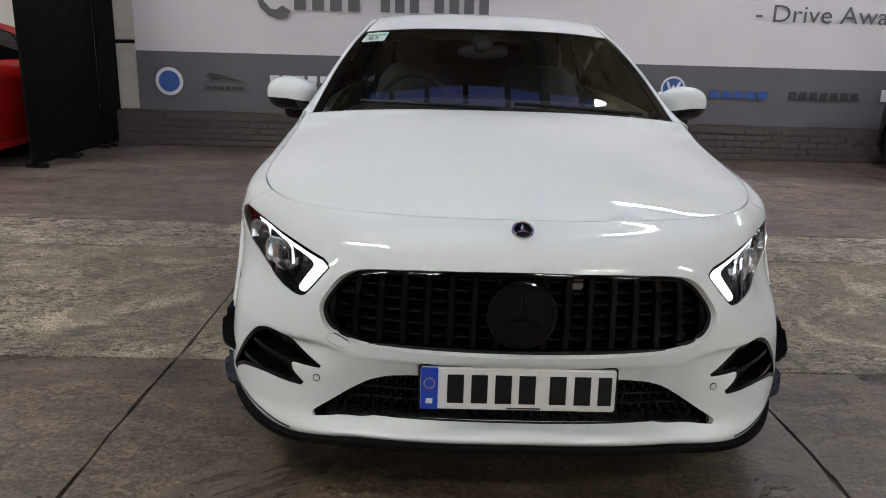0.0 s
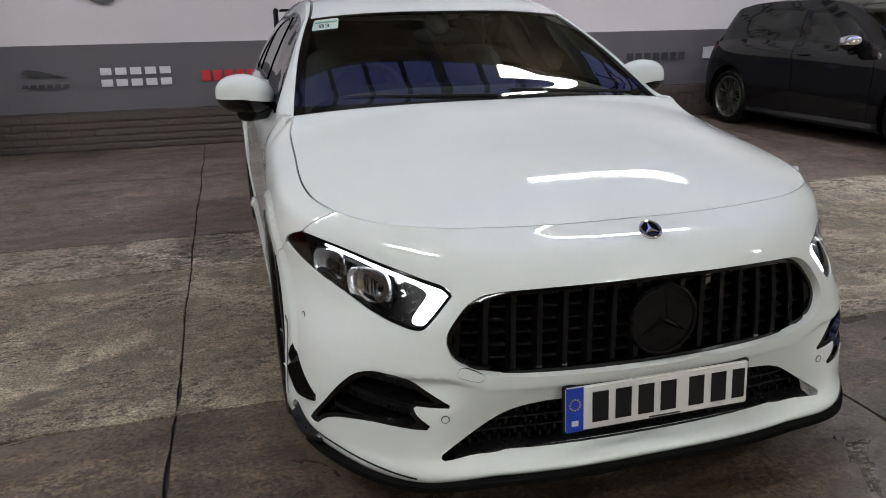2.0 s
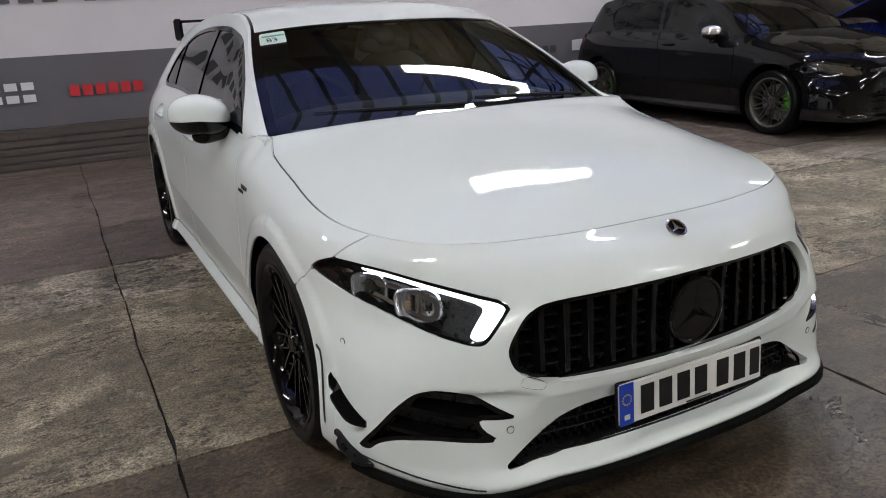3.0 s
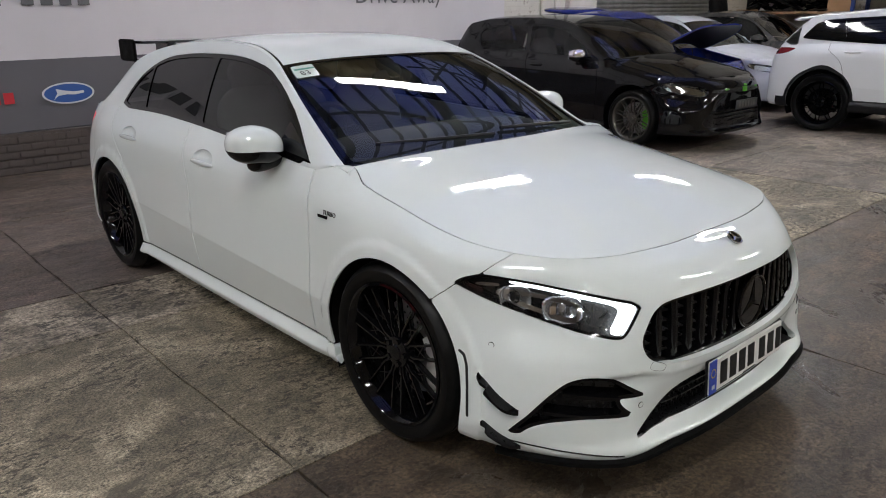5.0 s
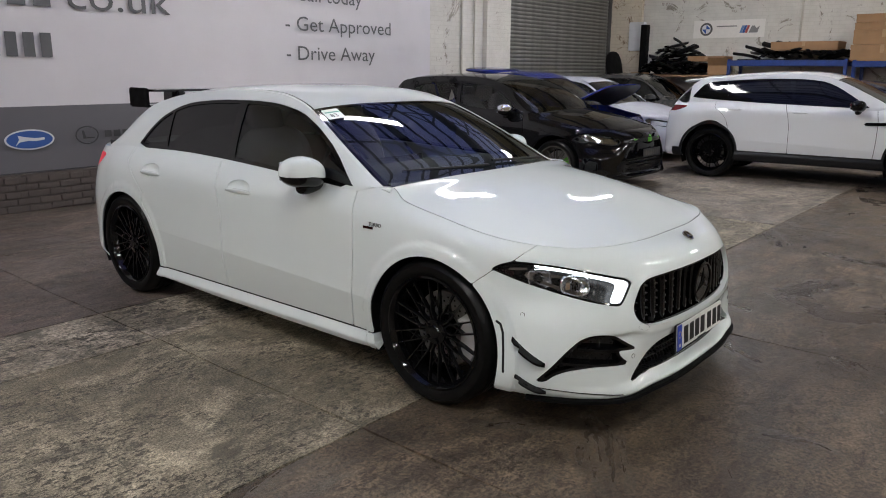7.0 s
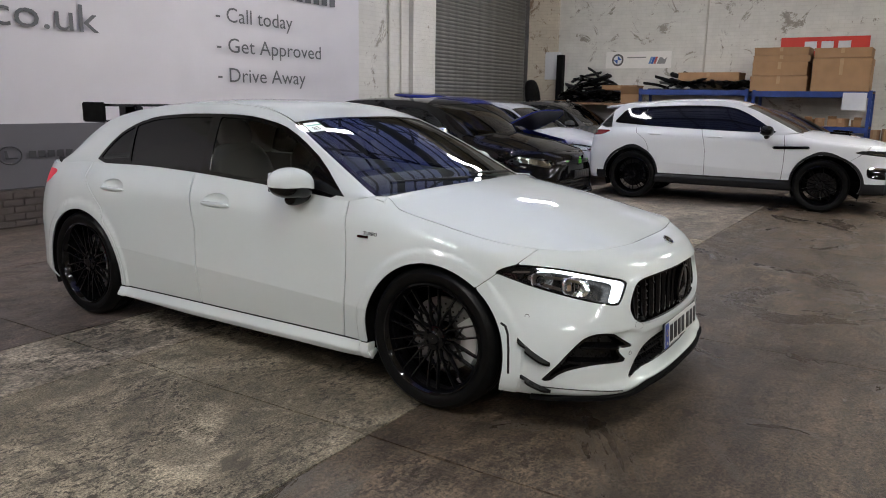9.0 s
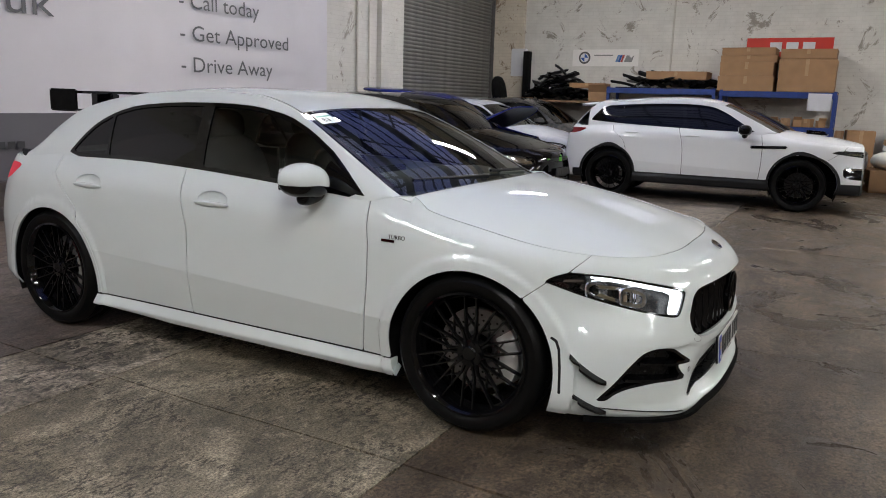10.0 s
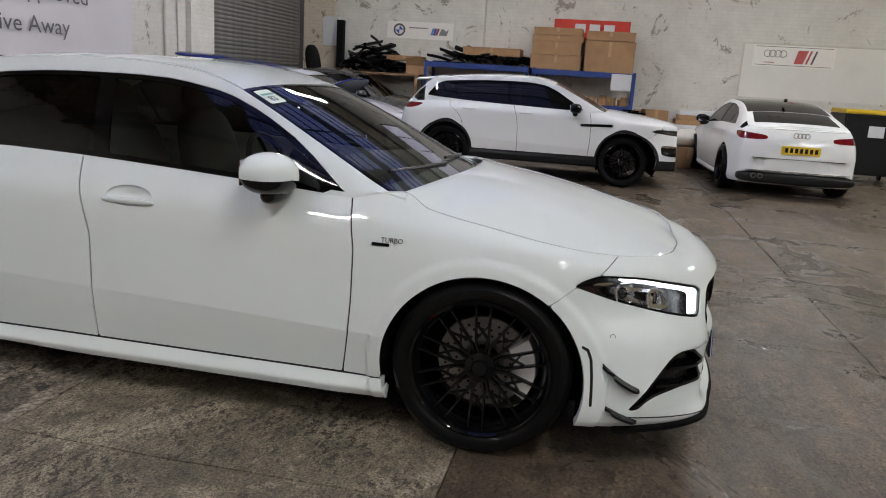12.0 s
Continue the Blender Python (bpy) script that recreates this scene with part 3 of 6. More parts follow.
def rounded(poly, times=2):
    """Corner cutting of a closed outline."""
    p = np.asarray(poly, float)
    for _ in range(times):
        q = np.roll(p, -1, axis=0)
        p = np.stack([0.8 * p + 0.2 * q, 0.2 * p + 0.8 * q], 1).reshape(-1, 2)
    return p


def inside(px, py, poly):
    """Signed distance to a closed outline, positive inside."""
    px, py = np.broadcast_arrays(np.asarray(px, float), np.asarray(py, float))
    best, odd = np.full(px.shape, 1e9), np.zeros(px.shape, bool)
    p = np.asarray(poly, float)
    for (ax, ay), (bx, by) in zip(p, np.roll(p, -1, axis=0)):
        ex, ey = bx - ax, by - ay
        t = np.clip(((px - ax) * ex + (py - ay) * ey) / max(ex * ex + ey * ey, 1e-12), 0, 1)
        best = np.minimum(best, np.hypot(px - ax - t * ex, py - ay - t * ey))
        if ay != by:
            odd ^= ((ay > py) != (by > py)) & (px < ex * (py - ay) / (by - ay) + ax)
    return np.where(odd, best, -best)


def grid_normals(P):
    a, b = np.gradient(P, axis=0), np.gradient(P, axis=1)
    n = np.cross(a, b)
    n /= np.maximum(np.linalg.norm(n, axis=2, keepdims=True), 1e-9)
    return n


def trim_mesh(name, P, F, rim=0.012, shift=0.0, centre=(0, 2.2, 0.55)):
    """The part of the grid P where F >= 0, cut cleanly along F = 0, with its edge turned inwards by rim; shift moves it along its normals."""
    N = grid_normals(P)
    sgn = np.sign(((P - np.array(centre)) * N).sum(2)[F >= 0].mean()) if (F >= 0).any() else 1.0
    N = N * sgn
    P = P + N * shift
    verts, norms, ids, faces = [], [], {}, []
    nu, nv = F.shape

    def vid(key, p, n):
        if key not in ids:
            ids[key] = len(verts)
            verts.append(p)
            norms.append(n)
        return ids[key]

    live = (F[:-1, :-1] >= 0) | (F[1:, :-1] >= 0) | (F[1:, 1:] >= 0) | (F[:-1, 1:] >= 0)
    for i, j in zip(*np.nonzero(live)):
        cs, out = ((i, j), (i + 1, j), (i + 1, j + 1), (i, j + 1)), []
        for k in range(4):
            a, b = cs[k], cs[(k + 1) % 4]
            fa, fb = F[a], F[b]
            if fa >= 0:
                out.append(vid(a, P[a], N[a]))
            if (fa >= 0) != (fb >= 0):
                s = min(max(fa / (fa - fb), 0.02), 0.98)
                key = (a, b) if a < b else (b, a)
                out.append(vid(key, P[a] * (1 - s) + P[b] * s, N[a]))
        if len(out) > 2:
            faces.append(tuple(out) if sgn > 0 else tuple(out[::-1]))
    if rim:
        edges = {}
        for f in faces:
            for a, b in zip(f, f[1:] + f[:1]):
                edges[(a, b)] = edges.get((a, b), 0) + 1
        inner = {}
        for a, b in [e for e in edges if (e[1], e[0]) not in edges]:
            for k in (a, b):
                if k not in inner:
                    inner[k] = len(verts)
                    verts.append(verts[k] - np.asarray(norms[k]) * rim)
                    norms.append(norms[k])
            faces.append((b, a, inner[a], inner[b]))
    me = bpy.data.meshes.new(name)
    me.from_pydata([tuple(v) for v in verts], [], faces)
    return me


def lathe(profile, segs=48, m=Matrix.Identity(4)):
    """Revolves (radius, x) about the x axis."""
    bm = bmesh.new()
    rings = [[bm.verts.new((x, r * math.cos(k * math.tau / segs), r * math.sin(k * math.tau / segs))) for k in range(segs)] for r, x in profile]
    for A, B in zip(rings, rings[1:]):
        for k in range(segs):
            bm.faces.new((A[k], A[(k + 1) % segs], B[(k + 1) % segs], B[k]))
    bmesh.ops.recalc_face_normals(bm, faces=bm.faces[:])
    bmesh.ops.transform(bm, matrix=m, verts=bm.verts[:])
    return bm


# plan outline of a hatchback's half, from the nose's middle round to the tail's middle (metres from the nose)
PLAN = [(0, 0), (0.2, 0.018), (0.4, 0.072), (0.51, 0.118), (0.59, 0.167), (0.66, 0.232), (0.74, 0.338), (0.808, 0.445), (0.856, 0.555), (0.883, 0.68), (0.896, 0.82),
        (0.898, 0.95), (0.896, 1.15), (0.895, 1.25), (0.894, 1.33), (0.892, 1.45), (0.893, 2.0), (0.895, 2.6), (0.895, 3.2), (0.898, 3.63), (0.890, 3.9), (0.86, 4.1), (0.79, 4.25), (0.55, 4.35), (0, 4.39)]
# profiles (inwards, height) from sill to shoulder at stations of the outline
PROFILES = {
    0: [(0.0, .195), (-.012, .222), (.045, .255), (.035, .36), (.018, .41), (0, .45), (.002, .60), (.006, .688), (.084, .757), (.198, .778)],
    2: [(-.04, .190), (-.053, .215), (.0, .252), (-.015, .35), (-.028, .41), (-.032, .45), (-.020, .60), (.002, .68), (.056, .747), (.145, .783)],
    4: [(-.092, .182), (-.104, .21), (-.089, .26), (-.080, .35), (-.074, .42), (-.066, .48), (-.040, .57), (.006, .67), (.045, .740), (.10, .788)],
    6: [(-.075, .185), (-.090, .212), (-.096, .27), (-.092, .35), (-.083, .43), (-.064, .50), (-.016, .588), (.004, .69), (.02, .752), (.055, .796)],
    8: [(-.024, .185), (-.038, .212), (-.045, .27), (-.040, .36), (-.031, .44), (-.020, .52), (-.005, .62), (-.001, .71), (.020, .778), (.072, .814)],
    11: [(.05, .165), (.02, .205), (.005, .27), (0, .36), (0, .44), (0, .53), (0, .63), (.008, .74), (.038, .825), (.102, .873)],
    12: [(.045, .17), (.020, .20), (.016, .26), (.008, .36), (0, .44), (.004, .54), (.004, .65), (.012, .77), (.042, .855), (.106, .913)],
    13: [(.050, .17), (.034, .20), (.030, .25), (.014, .34), (.003, .415), (.002, .450), (.006, .63), (.014, .775), (.042, .866), (.128, .962)],
    14: [(.050, .17), (.034, .20), (.030, .25), (.015, .34), (.003, .418), (.002, .455), (.008, .64), (.016, .78), (.038, .868), (.100, .957)],
    15: [(.052, .17), (.040, .20), (.033, .25), (.017, .34), (.003, .420), (.002, .460), (.010, .65), (.016, .775), (.031, .848), (.076, .932)],
    16: [(.052, .17), (.040, .20), (.033, .25), (.017, .34), (.003, .440), (.002, .480), (.011, .66), (.016, .79), (.034, .869), (.089, .960)],
    17: [(.052, .17), (.040, .20), (.033, .25), (.016, .35), (.003, .460), (.002, .500), (.011, .67), (.016, .805), (.038, .890), (.104, .990)],
    19: [(.045, .17), (.020, .20), (.012, .25), (.008, .36), (.001, .500), (.000, .530), (.002, .68), (.012, .82), (.044, .911), (.112, 1.0)],
    21: [(.03, .20), (0, .26), (0, .35), (0, .44), (0, .52), (0, .60), (.01, .70), (.03, .80), (.06, .89), (.10, .97)],
    24: [(.03, .20), (0, .26), (0, .35), (0, .44), (0, .52), (0, .60), (.02, .70), (.05, .80), (.10, .89), (.18, .98)],
}
# edge between the side glass and windscreen, roof and hatch: distance from nose, half width, height
EDGE = [(1.22, .782, .920), (1.29, .777, .946), (1.355, .768, .974), (1.47, .748, 1.034), (1.68, .706, 1.144), (1.93, .640, 1.265), (2.01, .617, 1.299), (2.21, .588, 1.356), (2.52, .572, 1.384),
        (2.84, .570, 1.382), (3.22, .582, 1.354), (3.45, .606, 1.314), (3.64, .638, 1.254), (3.82, .678, 1.142), (3.96, .710, 1.035), (4.08, .738, .958), (4.15, .75, .940)]
DLO = [(1.448, .932), (1.678, 1.112), (1.868, 1.214), (2.054, 1.284), (2.275, 1.321), (2.494, 1.331), (2.858, 1.326), (3.15, 1.302), (3.30, 1.262), (3.42, 1.200),
       (3.50, 1.12), (3.59, .998), (3.03, 1.008), (2.55, .995), (2.0, .967)]
ARCHES = ((0.902, 0.318, 0.386), (3.63, 0.318, 0.386))


class Shell:
    """The body's surfaces; warp(P) turns the hatchback's points into another car's."""

    def __init__(self, warp=None, cell=0.012, flare=0.010, edge=EDGE):
        k = np.array(PLAN, float)
        self.k, self.cell, self.warp, self.flare = k, cell, warp or (lambda P: P), flare
        self.ku = np.concatenate([[0], np.cumsum(np.hypot(*np.diff(k, axis=0).T))])
        st = sorted(PROFILES)
        self.su, self.prof = np.concatenate([[-self.ku[2]], self.ku[st]]), np.array([PROFILES[2]] + [PROFILES[s] for s in st])
        us = np.linspace(0, self.ku[-1], 2400)
        self.us, self.xy = us, spline(np.concatenate([[-self.ku[1]], self.ku]), np.concatenate([k[1:2] * (-1, 1), k]), us)
        self.ey = np.array(edge, float)

    def ux(self, x):
        n = np.searchsorted(self.us, self.ku[11])
        return np.interp(x, self.xy[:n, 0], self.us[:n])

    def uy(self, y):
        return np.interp(y, self.xy[:, 1], self.us)

    def front(self, poly, times=2):
        """An outline given by half width and height, as arc length and height."""
        return rounded([(math.copysign(self.ux(abs(x)), x), z) for x, z in poly], times)

    def wall(self, u0, u1, v0=0.0, v1=9.0, cell=None):
        c = cell or self.cell
        u = np.linspace(u0, u1, max(3, int((u1 - u0) / c) + 1))
        v = np.linspace(v0, v1, max(4, int((v1 - v0) * 0.085 / c) + 1))
        a = np.abs(u)
        xy = np.stack([np.interp(a, self.us, self.xy[:, i]) for i in (0, 1)], 1)
        e = 0.004
        d = np.stack([np.interp(np.clip(a + e, 0, self.ku[-1]), self.us, self.xy[:, i]) - np.interp(np.clip(a - e, 0, self.ku[-1]), self.us, self.xy[:, i]) for i in (0, 1)], 1)
        d /= np.linalg.norm(d, axis=1, keepdims=True)
        d[a < e] = (1, 0)
        n = np.stack([-d[:, 1], d[:, 0]], 1)
        rows = spline(np.arange(10.0), self.prof.transpose(1, 0, 2), v)
        oz = spline(self.su, rows.transpose(1, 0, 2), a, True)
        off, z = oz[..., 0], oz[..., 1]
        Y0 = xy[:, 1][:, None] + 0 * z
        for yc, zc, r in ARCHES:
            t = np.hypot(Y0 - yc, z - zc) - r
            k = np.clip((0.058 - t) / 0.009, 0, 1)
            off = off - self.flare * k * k * (3 - 2 * k) * (xy[:, 0] > 0.8)[:, None]
        P = np.stack([(xy[:, 0][:, None] + n[:, 0][:, None] * off) * np.where(u < 0, -1, 1)[:, None], xy[:, 1][:, None] + n[:, 1][:, None] * off, z], 2)
        U = u[:, None] + 0 * z
        return P, U, z

    def at(self, u, z):
        """Surface point at arc length u and height z, and the outward way in plan."""
        P, _, Z = self.wall(u - 1e-4, u + 1e-4, 0, 9, 0.01)
        i = 1
        p = np.array([np.interp(z, Z[i], P[i, :, k]) for k in range(3)])
        P2, _, _ = self.wall(u + 0.01, u + 0.0102, 0, 9, 0.01)
        q = np.array([np.interp(z, Z[i], P2[i, :, k]) for k in range(3)])
        d = Vector(q - p)
        d.z = 0
        d.normalize()
        return Vector(p), Vector((d.y, -d.x, 0))

    def shoulder(self, u):
        P, _, _ = self.wall(min(u), max(u), 8.9, 9.0, 0.004)
        uu = np.linspace(min(u), max(u), len(P))
        return np.stack([np.interp(u, uu, P[:, -1, k]) for k in range(3)], -1)

    def edge(self, y):
        return np.stack([spline(self.ey[:, 0], self.ey[:, 1], y), y, spline(self.ey[:, 0], self.ey[:, 2], y)], -1)

    def top(self, y0, y1):
        """Windscreen, roof and hatch between the two edges."""
        y = np.linspace(y0, y1, max(4, int((y1 - y0) / self.cell)))
        s = np.linspace(-1, 1, int(1.5 / self.cell))
        E = self.edge(y)
        bow = spline([1.22, 1.6, 2.0, 2.4, 3.4, 3.9, 4.15], [.10, .075, .040, .01, 0.0, -.03, -.05], y, True)
        crown = spline([1.22, 1.5, 1.93, 2.4, 3.3, 4.15], [.024, .027, .028, .030, .036, .03], y, True)
        q = (1 - s * s)[None, :]
        q4 = (1 - np.abs(s) ** 3)[None, :]
        P = np.stack([E[:, :1] * s[None, :], E[:, 1:2] - bow[:, None] * q, E[:, 2:] + crown[:, None] * q4], 2)
        return P, y[:, None] + 0 * s[None, :], s[None, :] + 0 * y[:, None]

    def side(self, sign):
        """Between the door's shoulder and the roof's edge."""
        y = np.linspace(1.24, 3.98, int(2.74 / self.cell))
        w = np.linspace(0, 1, max(12, int(0.42 / self.cell)))
        us = self.uy(y)
        B, E = self.shoulder(us), self.edge(y)
        for _ in range(3):
            us = us + (y - B[:, 1]) * 0.9
            B = self.shoulder(us)
        P = B[:, None, :] * (1 - w)[None, :, None] + E[:, None, :] * w[None, :, None]
        P[..., 0] += 0.014 * np.sin(np.pi * w)[None, :]
        P[..., 0] *= sign
        return P

    def bonnet(self, reach=0.9935, gap=0.006):
        uc, uk = self.ux(0.655), self.uy(1.255)
        t = np.linspace(0, 1, int(1.15 / self.cell))
        s = np.linspace(-reach, reach, int(1.5 / self.cell))
        E = self.shoulder(uc + gap + (uk - uc) * t)
        fx = np.abs(s) * E[0, 0]
        Wf = self.shoulder(np.linspace(0, uc, 200))
        fy, fz = np.interp(fx, Wf[:, 0], Wf[:, 1]), np.interp(fx, Wf[:, 0], Wf[:, 2])
        b = spline([0, 0.4, 1], [.06, .06, .15], t, True)
        q = (1 - np.abs(s) ** 2.6)[None, :]
        f0 = fz.min()
        mid = f0 + (E[-1, 2] + .040 - f0) * (1.7 * t - 0.7 * t * t)
        y = E[:, 1:2] - b[:, None] * (1 - s**2)[None, :]
        z = E[:, 2:] * (1 - q) + mid[:, None] * q + 0.0012 * np.exp(-np.sqrt((np.abs(s)[None, :] - 0.74 + 0.1 * t[:, None]) ** 2 + 4e-4) / 0.08) * np.sin(np.pi * t)[:, None]
        y = y + (fy[None, :] + gap - y[:1]) * ((1 - t) ** 3)[:, None]
        z = z + (fz[None, :] - z[:1]) * ((1 - t) ** 2)[:, None]
        return np.stack([E[:, :1] * s[None, :], y, z], 2), t[:, None] + 0 * s[None, :], s[None, :] + 0 * t[:, None]

    def put(self, name, P, F, mat, parent, label="", rim=0.012, shift=0.0, sharp=40):
        return link(name, trim_mesh(name, self.warp(P), F, rim, shift, self.warp(np.array([[[0, 2.2, 0.55]]]))[0, 0]), mat, parent, label, sharp)


def arch_out(Y, Z, grow=0.0):
    return np.minimum.reduce([np.hypot(Y - yc, Z - zc) - r - grow for yc, zc, r in ARCHES])


def front_seam(z):
    return np.interp(z, [0, .60, .70, .74, .83], [.75, .695, .572, .50, .415])


def door_seams(z):
    return (np.interp(z, [.2, .24, .42, .56, .75, .92, 1.0], [1.452, 1.443, 1.418, 1.411, 1.411, 1.438, 1.45]),
            np.interp(z, [.2, .5, .7, .92, 1.0], [2.518, 2.518, 2.527, 2.588, 2.61]),
            np.interp(z, [.2, .60, .73, .91, 1.1], [3.42, 3.36, 3.40, 3.60, 3.62]))


def wheel(parent, at, side, mats, R=0.335, width=0.235, rim_r=0.255, spokes=10, twin=0.235, steer=0.0, disc=True, finer=False):
    """Tyre, rim, spokes, hub, disc and caliper; side -1 faces -x."""
    rim_mat, tyre_mat, disc_mat, cal_mat = mats
    o = side
    h = width / 2
    lip = rim_r + 0.006
    M = pose(*at, 0, 0, steer) @ (Matrix.Identity(4) if o > 0 else pose(0, 0, 0, 0, 0, 180))
    barrel = lathe([(lip, h - .012), (lip + .004, h - .004), (lip - .006, h - .001), (rim_r - .010, h - .012), (rim_r - .022, h - .05), (rim_r - .035, 0.0), (rim_r - .02, -h + .02), (lip, -h)], 64)
    wh = part("wheel", barrel, rim_mat, parent)
    wh.matrix_basis = M
    prof = [(lip - .004, h - .018), (lip + .010, h - .004), (lip + .030, h + .004), (R - .030, h + .002), (R - .012, h - .014), (R - .002, h - .040), (R, h - .065)]
    for g0 in (.45, 0.0, -.45):
        prof += [(R, g0 * h + .012), (R - .008, g0 * h + .009), (R - .008, g0 * h - .009), (R, g0 * h - .012)]
    prof += [(R - .002, -h + .03), (R - .03, -h), (lip, -h + .01)]
    part("tyre", lathe(prof, 72), tyre_mat, wh)
    face = h - 0.03
    # twin-armed spoke
    bm = bmesh.new()
    def arm(pts):
        ring = []
        for k, (p, hw, dp) in enumerate(pts):
            d = (pts[min(k + 1, len(pts) - 1)][0] - pts[max(k - 1, 0)][0]).normalized()
            w = Vector((0, -d.z, d.y)).normalized()
            ring.append([bm.verts.new(p + w * hw * .6), bm.verts.new(p - w * hw * .6), bm.verts.new(p - w * hw + Vector((-dp * .5, 0, 0))), bm.verts.new(p - w * hw * .7 + Vector((-dp, 0, 0))), bm.verts.new(p + w * hw * .7 + Vector((-dp, 0, 0))), bm.verts.new(p + w * hw + Vector((-dp * .5, 0, 0)))])
        for A, B in zip(ring, ring[1:]):
            for k in range(6):
                bm.faces.new((A[k], A[(k + 1) % 6], B[(k + 1) % 6], B[k]))
    polar = lambda r, a, x: Vector((x, r * math.cos(a), r * math.sin(a)))
    for s in (-1, 1):
        arm([(Vector((face - .012, 0.052, s * 0.009)), .0085, .030), (polar(rim_r * .36, s * .07, face - .006), .0062, .024), (polar(rim_r - .014, s * twin, face + .006), .0048, .020)])
        if finer:
            arm([(polar(rim_r * .42, s * .08, face - .012), .0046, .018), (polar(rim_r * .68, s * .475, face - .006), .0040, .016)])
    bmesh.ops.recalc_face_normals(bm, faces=bm.faces[:])
    sp = part("spoke", bm, rim_mat, wh, sharp=25)
    for k in range(1, spokes):
        c = new("spoke", sp.data)
        c.parent = wh
        c.matrix_basis = pose(0, 0, 0, 360 * k / spokes, 0, 0)
    hub = lathe([(0.001, face + .004), (.028, face + .004), (.033, face - .002), (.058, face - .006), (.064, face - .02), (.06, face - .06)], 32)
    part("hub", hub, rim_mat, wh)
    for k in range(5):
        nut = cyl(.010, .012, pose(face - .002, .046 * math.cos(k * 1.2566), .046 * math.sin(k * 1.2566), 0, 90, 0), 6)
        part("wheel_nut", nut, rim_mat, wh)
    if disc:
        dk = part("brake_disc", lathe([(.06, -.015), (.08, .0), (.175, .0), (.178, -.004), (.178, -.024), (.08, -.028)], 48), disc_mat, wh, "grey steel brake disc")
        bm = bmesh.new()
        for k in range(24):
            for q, r in enumerate((.105, .128, .150)):
                bmesh.ops.create_circle(bm, cap_ends=True, segments=6, radius=.0055, matrix=pose(.0006, r * math.cos(k * .2618 + q * .09), r * math.sin(k * .2618 + q * .09), 0, 90, 0))
        tagged(part("drilled_holes", bm, tyre_mat, dk), kind="stuff")
        bm = bmesh.new()
        for r0, r1, x0, x1 in ((.110, .212, -.045, .040),):
            n = 10
            rows = []
            for i in range(n + 1):
                t = -0.62 + 1.24 * i / n
                a0 = (0 if o < 0 else math.pi) + t
                rows.append([bm.verts.new((x, r * math.cos(a0), r * math.sin(a0))) for x, r in ((x0, r0), (x1, r0 + .012), (x1 + .006, (r0 + r1) / 2), (x1, r1 - .008), (x0, r1))])
            for A, B in zip(rows, rows[1:]):
                for k in range(5):
                    bm.faces.new((A[k], A[(k + 1) % 5], B[(k + 1) % 5], B[k]))
            bm.faces.new(rows[0]), bm.faces.new(rows[-1])
        bmesh.ops.recalc_face_normals(bm, faces=bm.faces[:])
        part("brake_caliper", bm, cal_mat, wh, "silver brake caliper", sharp=30)
    return wh


def wheel_well(parent, x, yc, zc, r, material, depth=0.36):
    """Dark liner behind an arch; x is the outer half width with sign."""
    bm = bmesh.new()
    sgn = 1 if x > 0 else -1
    rings = []
    for k in range(29):
        a = radians(-25 + 230 * k / 28)
        y, z = yc + r * math.cos(a), max(zc + r * math.sin(a), 0.16)
        rings.append([bm.verts.new((x, y, z)), bm.verts.new((x - sgn * depth, y, z)), bm.verts.new((x - sgn * depth, yc + (y - yc) * .2, zc + max(0, (z - zc)) * .2))])
    for A, B in zip(rings, rings[1:]):
        for k in range(2):
            bm.faces.new((A[k], A[k + 1], B[k + 1], B[k]))
    return part("wheel_well", bm, material, parent)


def glazing(sh, car, sign, glass, trim, paint, dlo=DLO, pillar=2.53, quarter=3.235, trim_w=0.02, rake=0.22, quarter_rake=0.30, gl_rear=None):
    """Side windows, their black frame and the painted frame round them."""
    P = sh.side(sign)
    Y, Z = P[..., 1], P[..., 2]
    d = inside(Y, Z, rounded(dlo, 1))
    sh.put("window_surround", P, -d, paint, car, rim=0.006)
    pl = Y - (pillar + rake * (Z - 1.0))
    qt = Y - (quarter + quarter_rake * (Z - 1.0)) if quarter else np.full_like(Y, -9.0)
    front = np.minimum(d - trim_w, -pl - 0.035)
    rear = np.minimum.reduce([d - trim_w, pl - 0.035, -qt - 0.008])
    back = np.minimum.reduce([d - trim_w, qt - 0.008, pl - 0.035])
    sh.put("window_trim", P, np.minimum(d - 0.002, -np.maximum.reduce([front, rear, back])), trim, car, "gloss black window trim", rim=0.01)
    for nm, f, gm in (("front_window", front + .004, glass), ("rear_window", rear + .004, gl_rear or glass), ("quarter_window", back + .004, gl_rear or glass)):
        if (f > 0).any():
            w = sh.put(nm, P, f, gm, car, "tinted side window", rim=0.0, shift=-0.005)
            w.visible_shadow = False


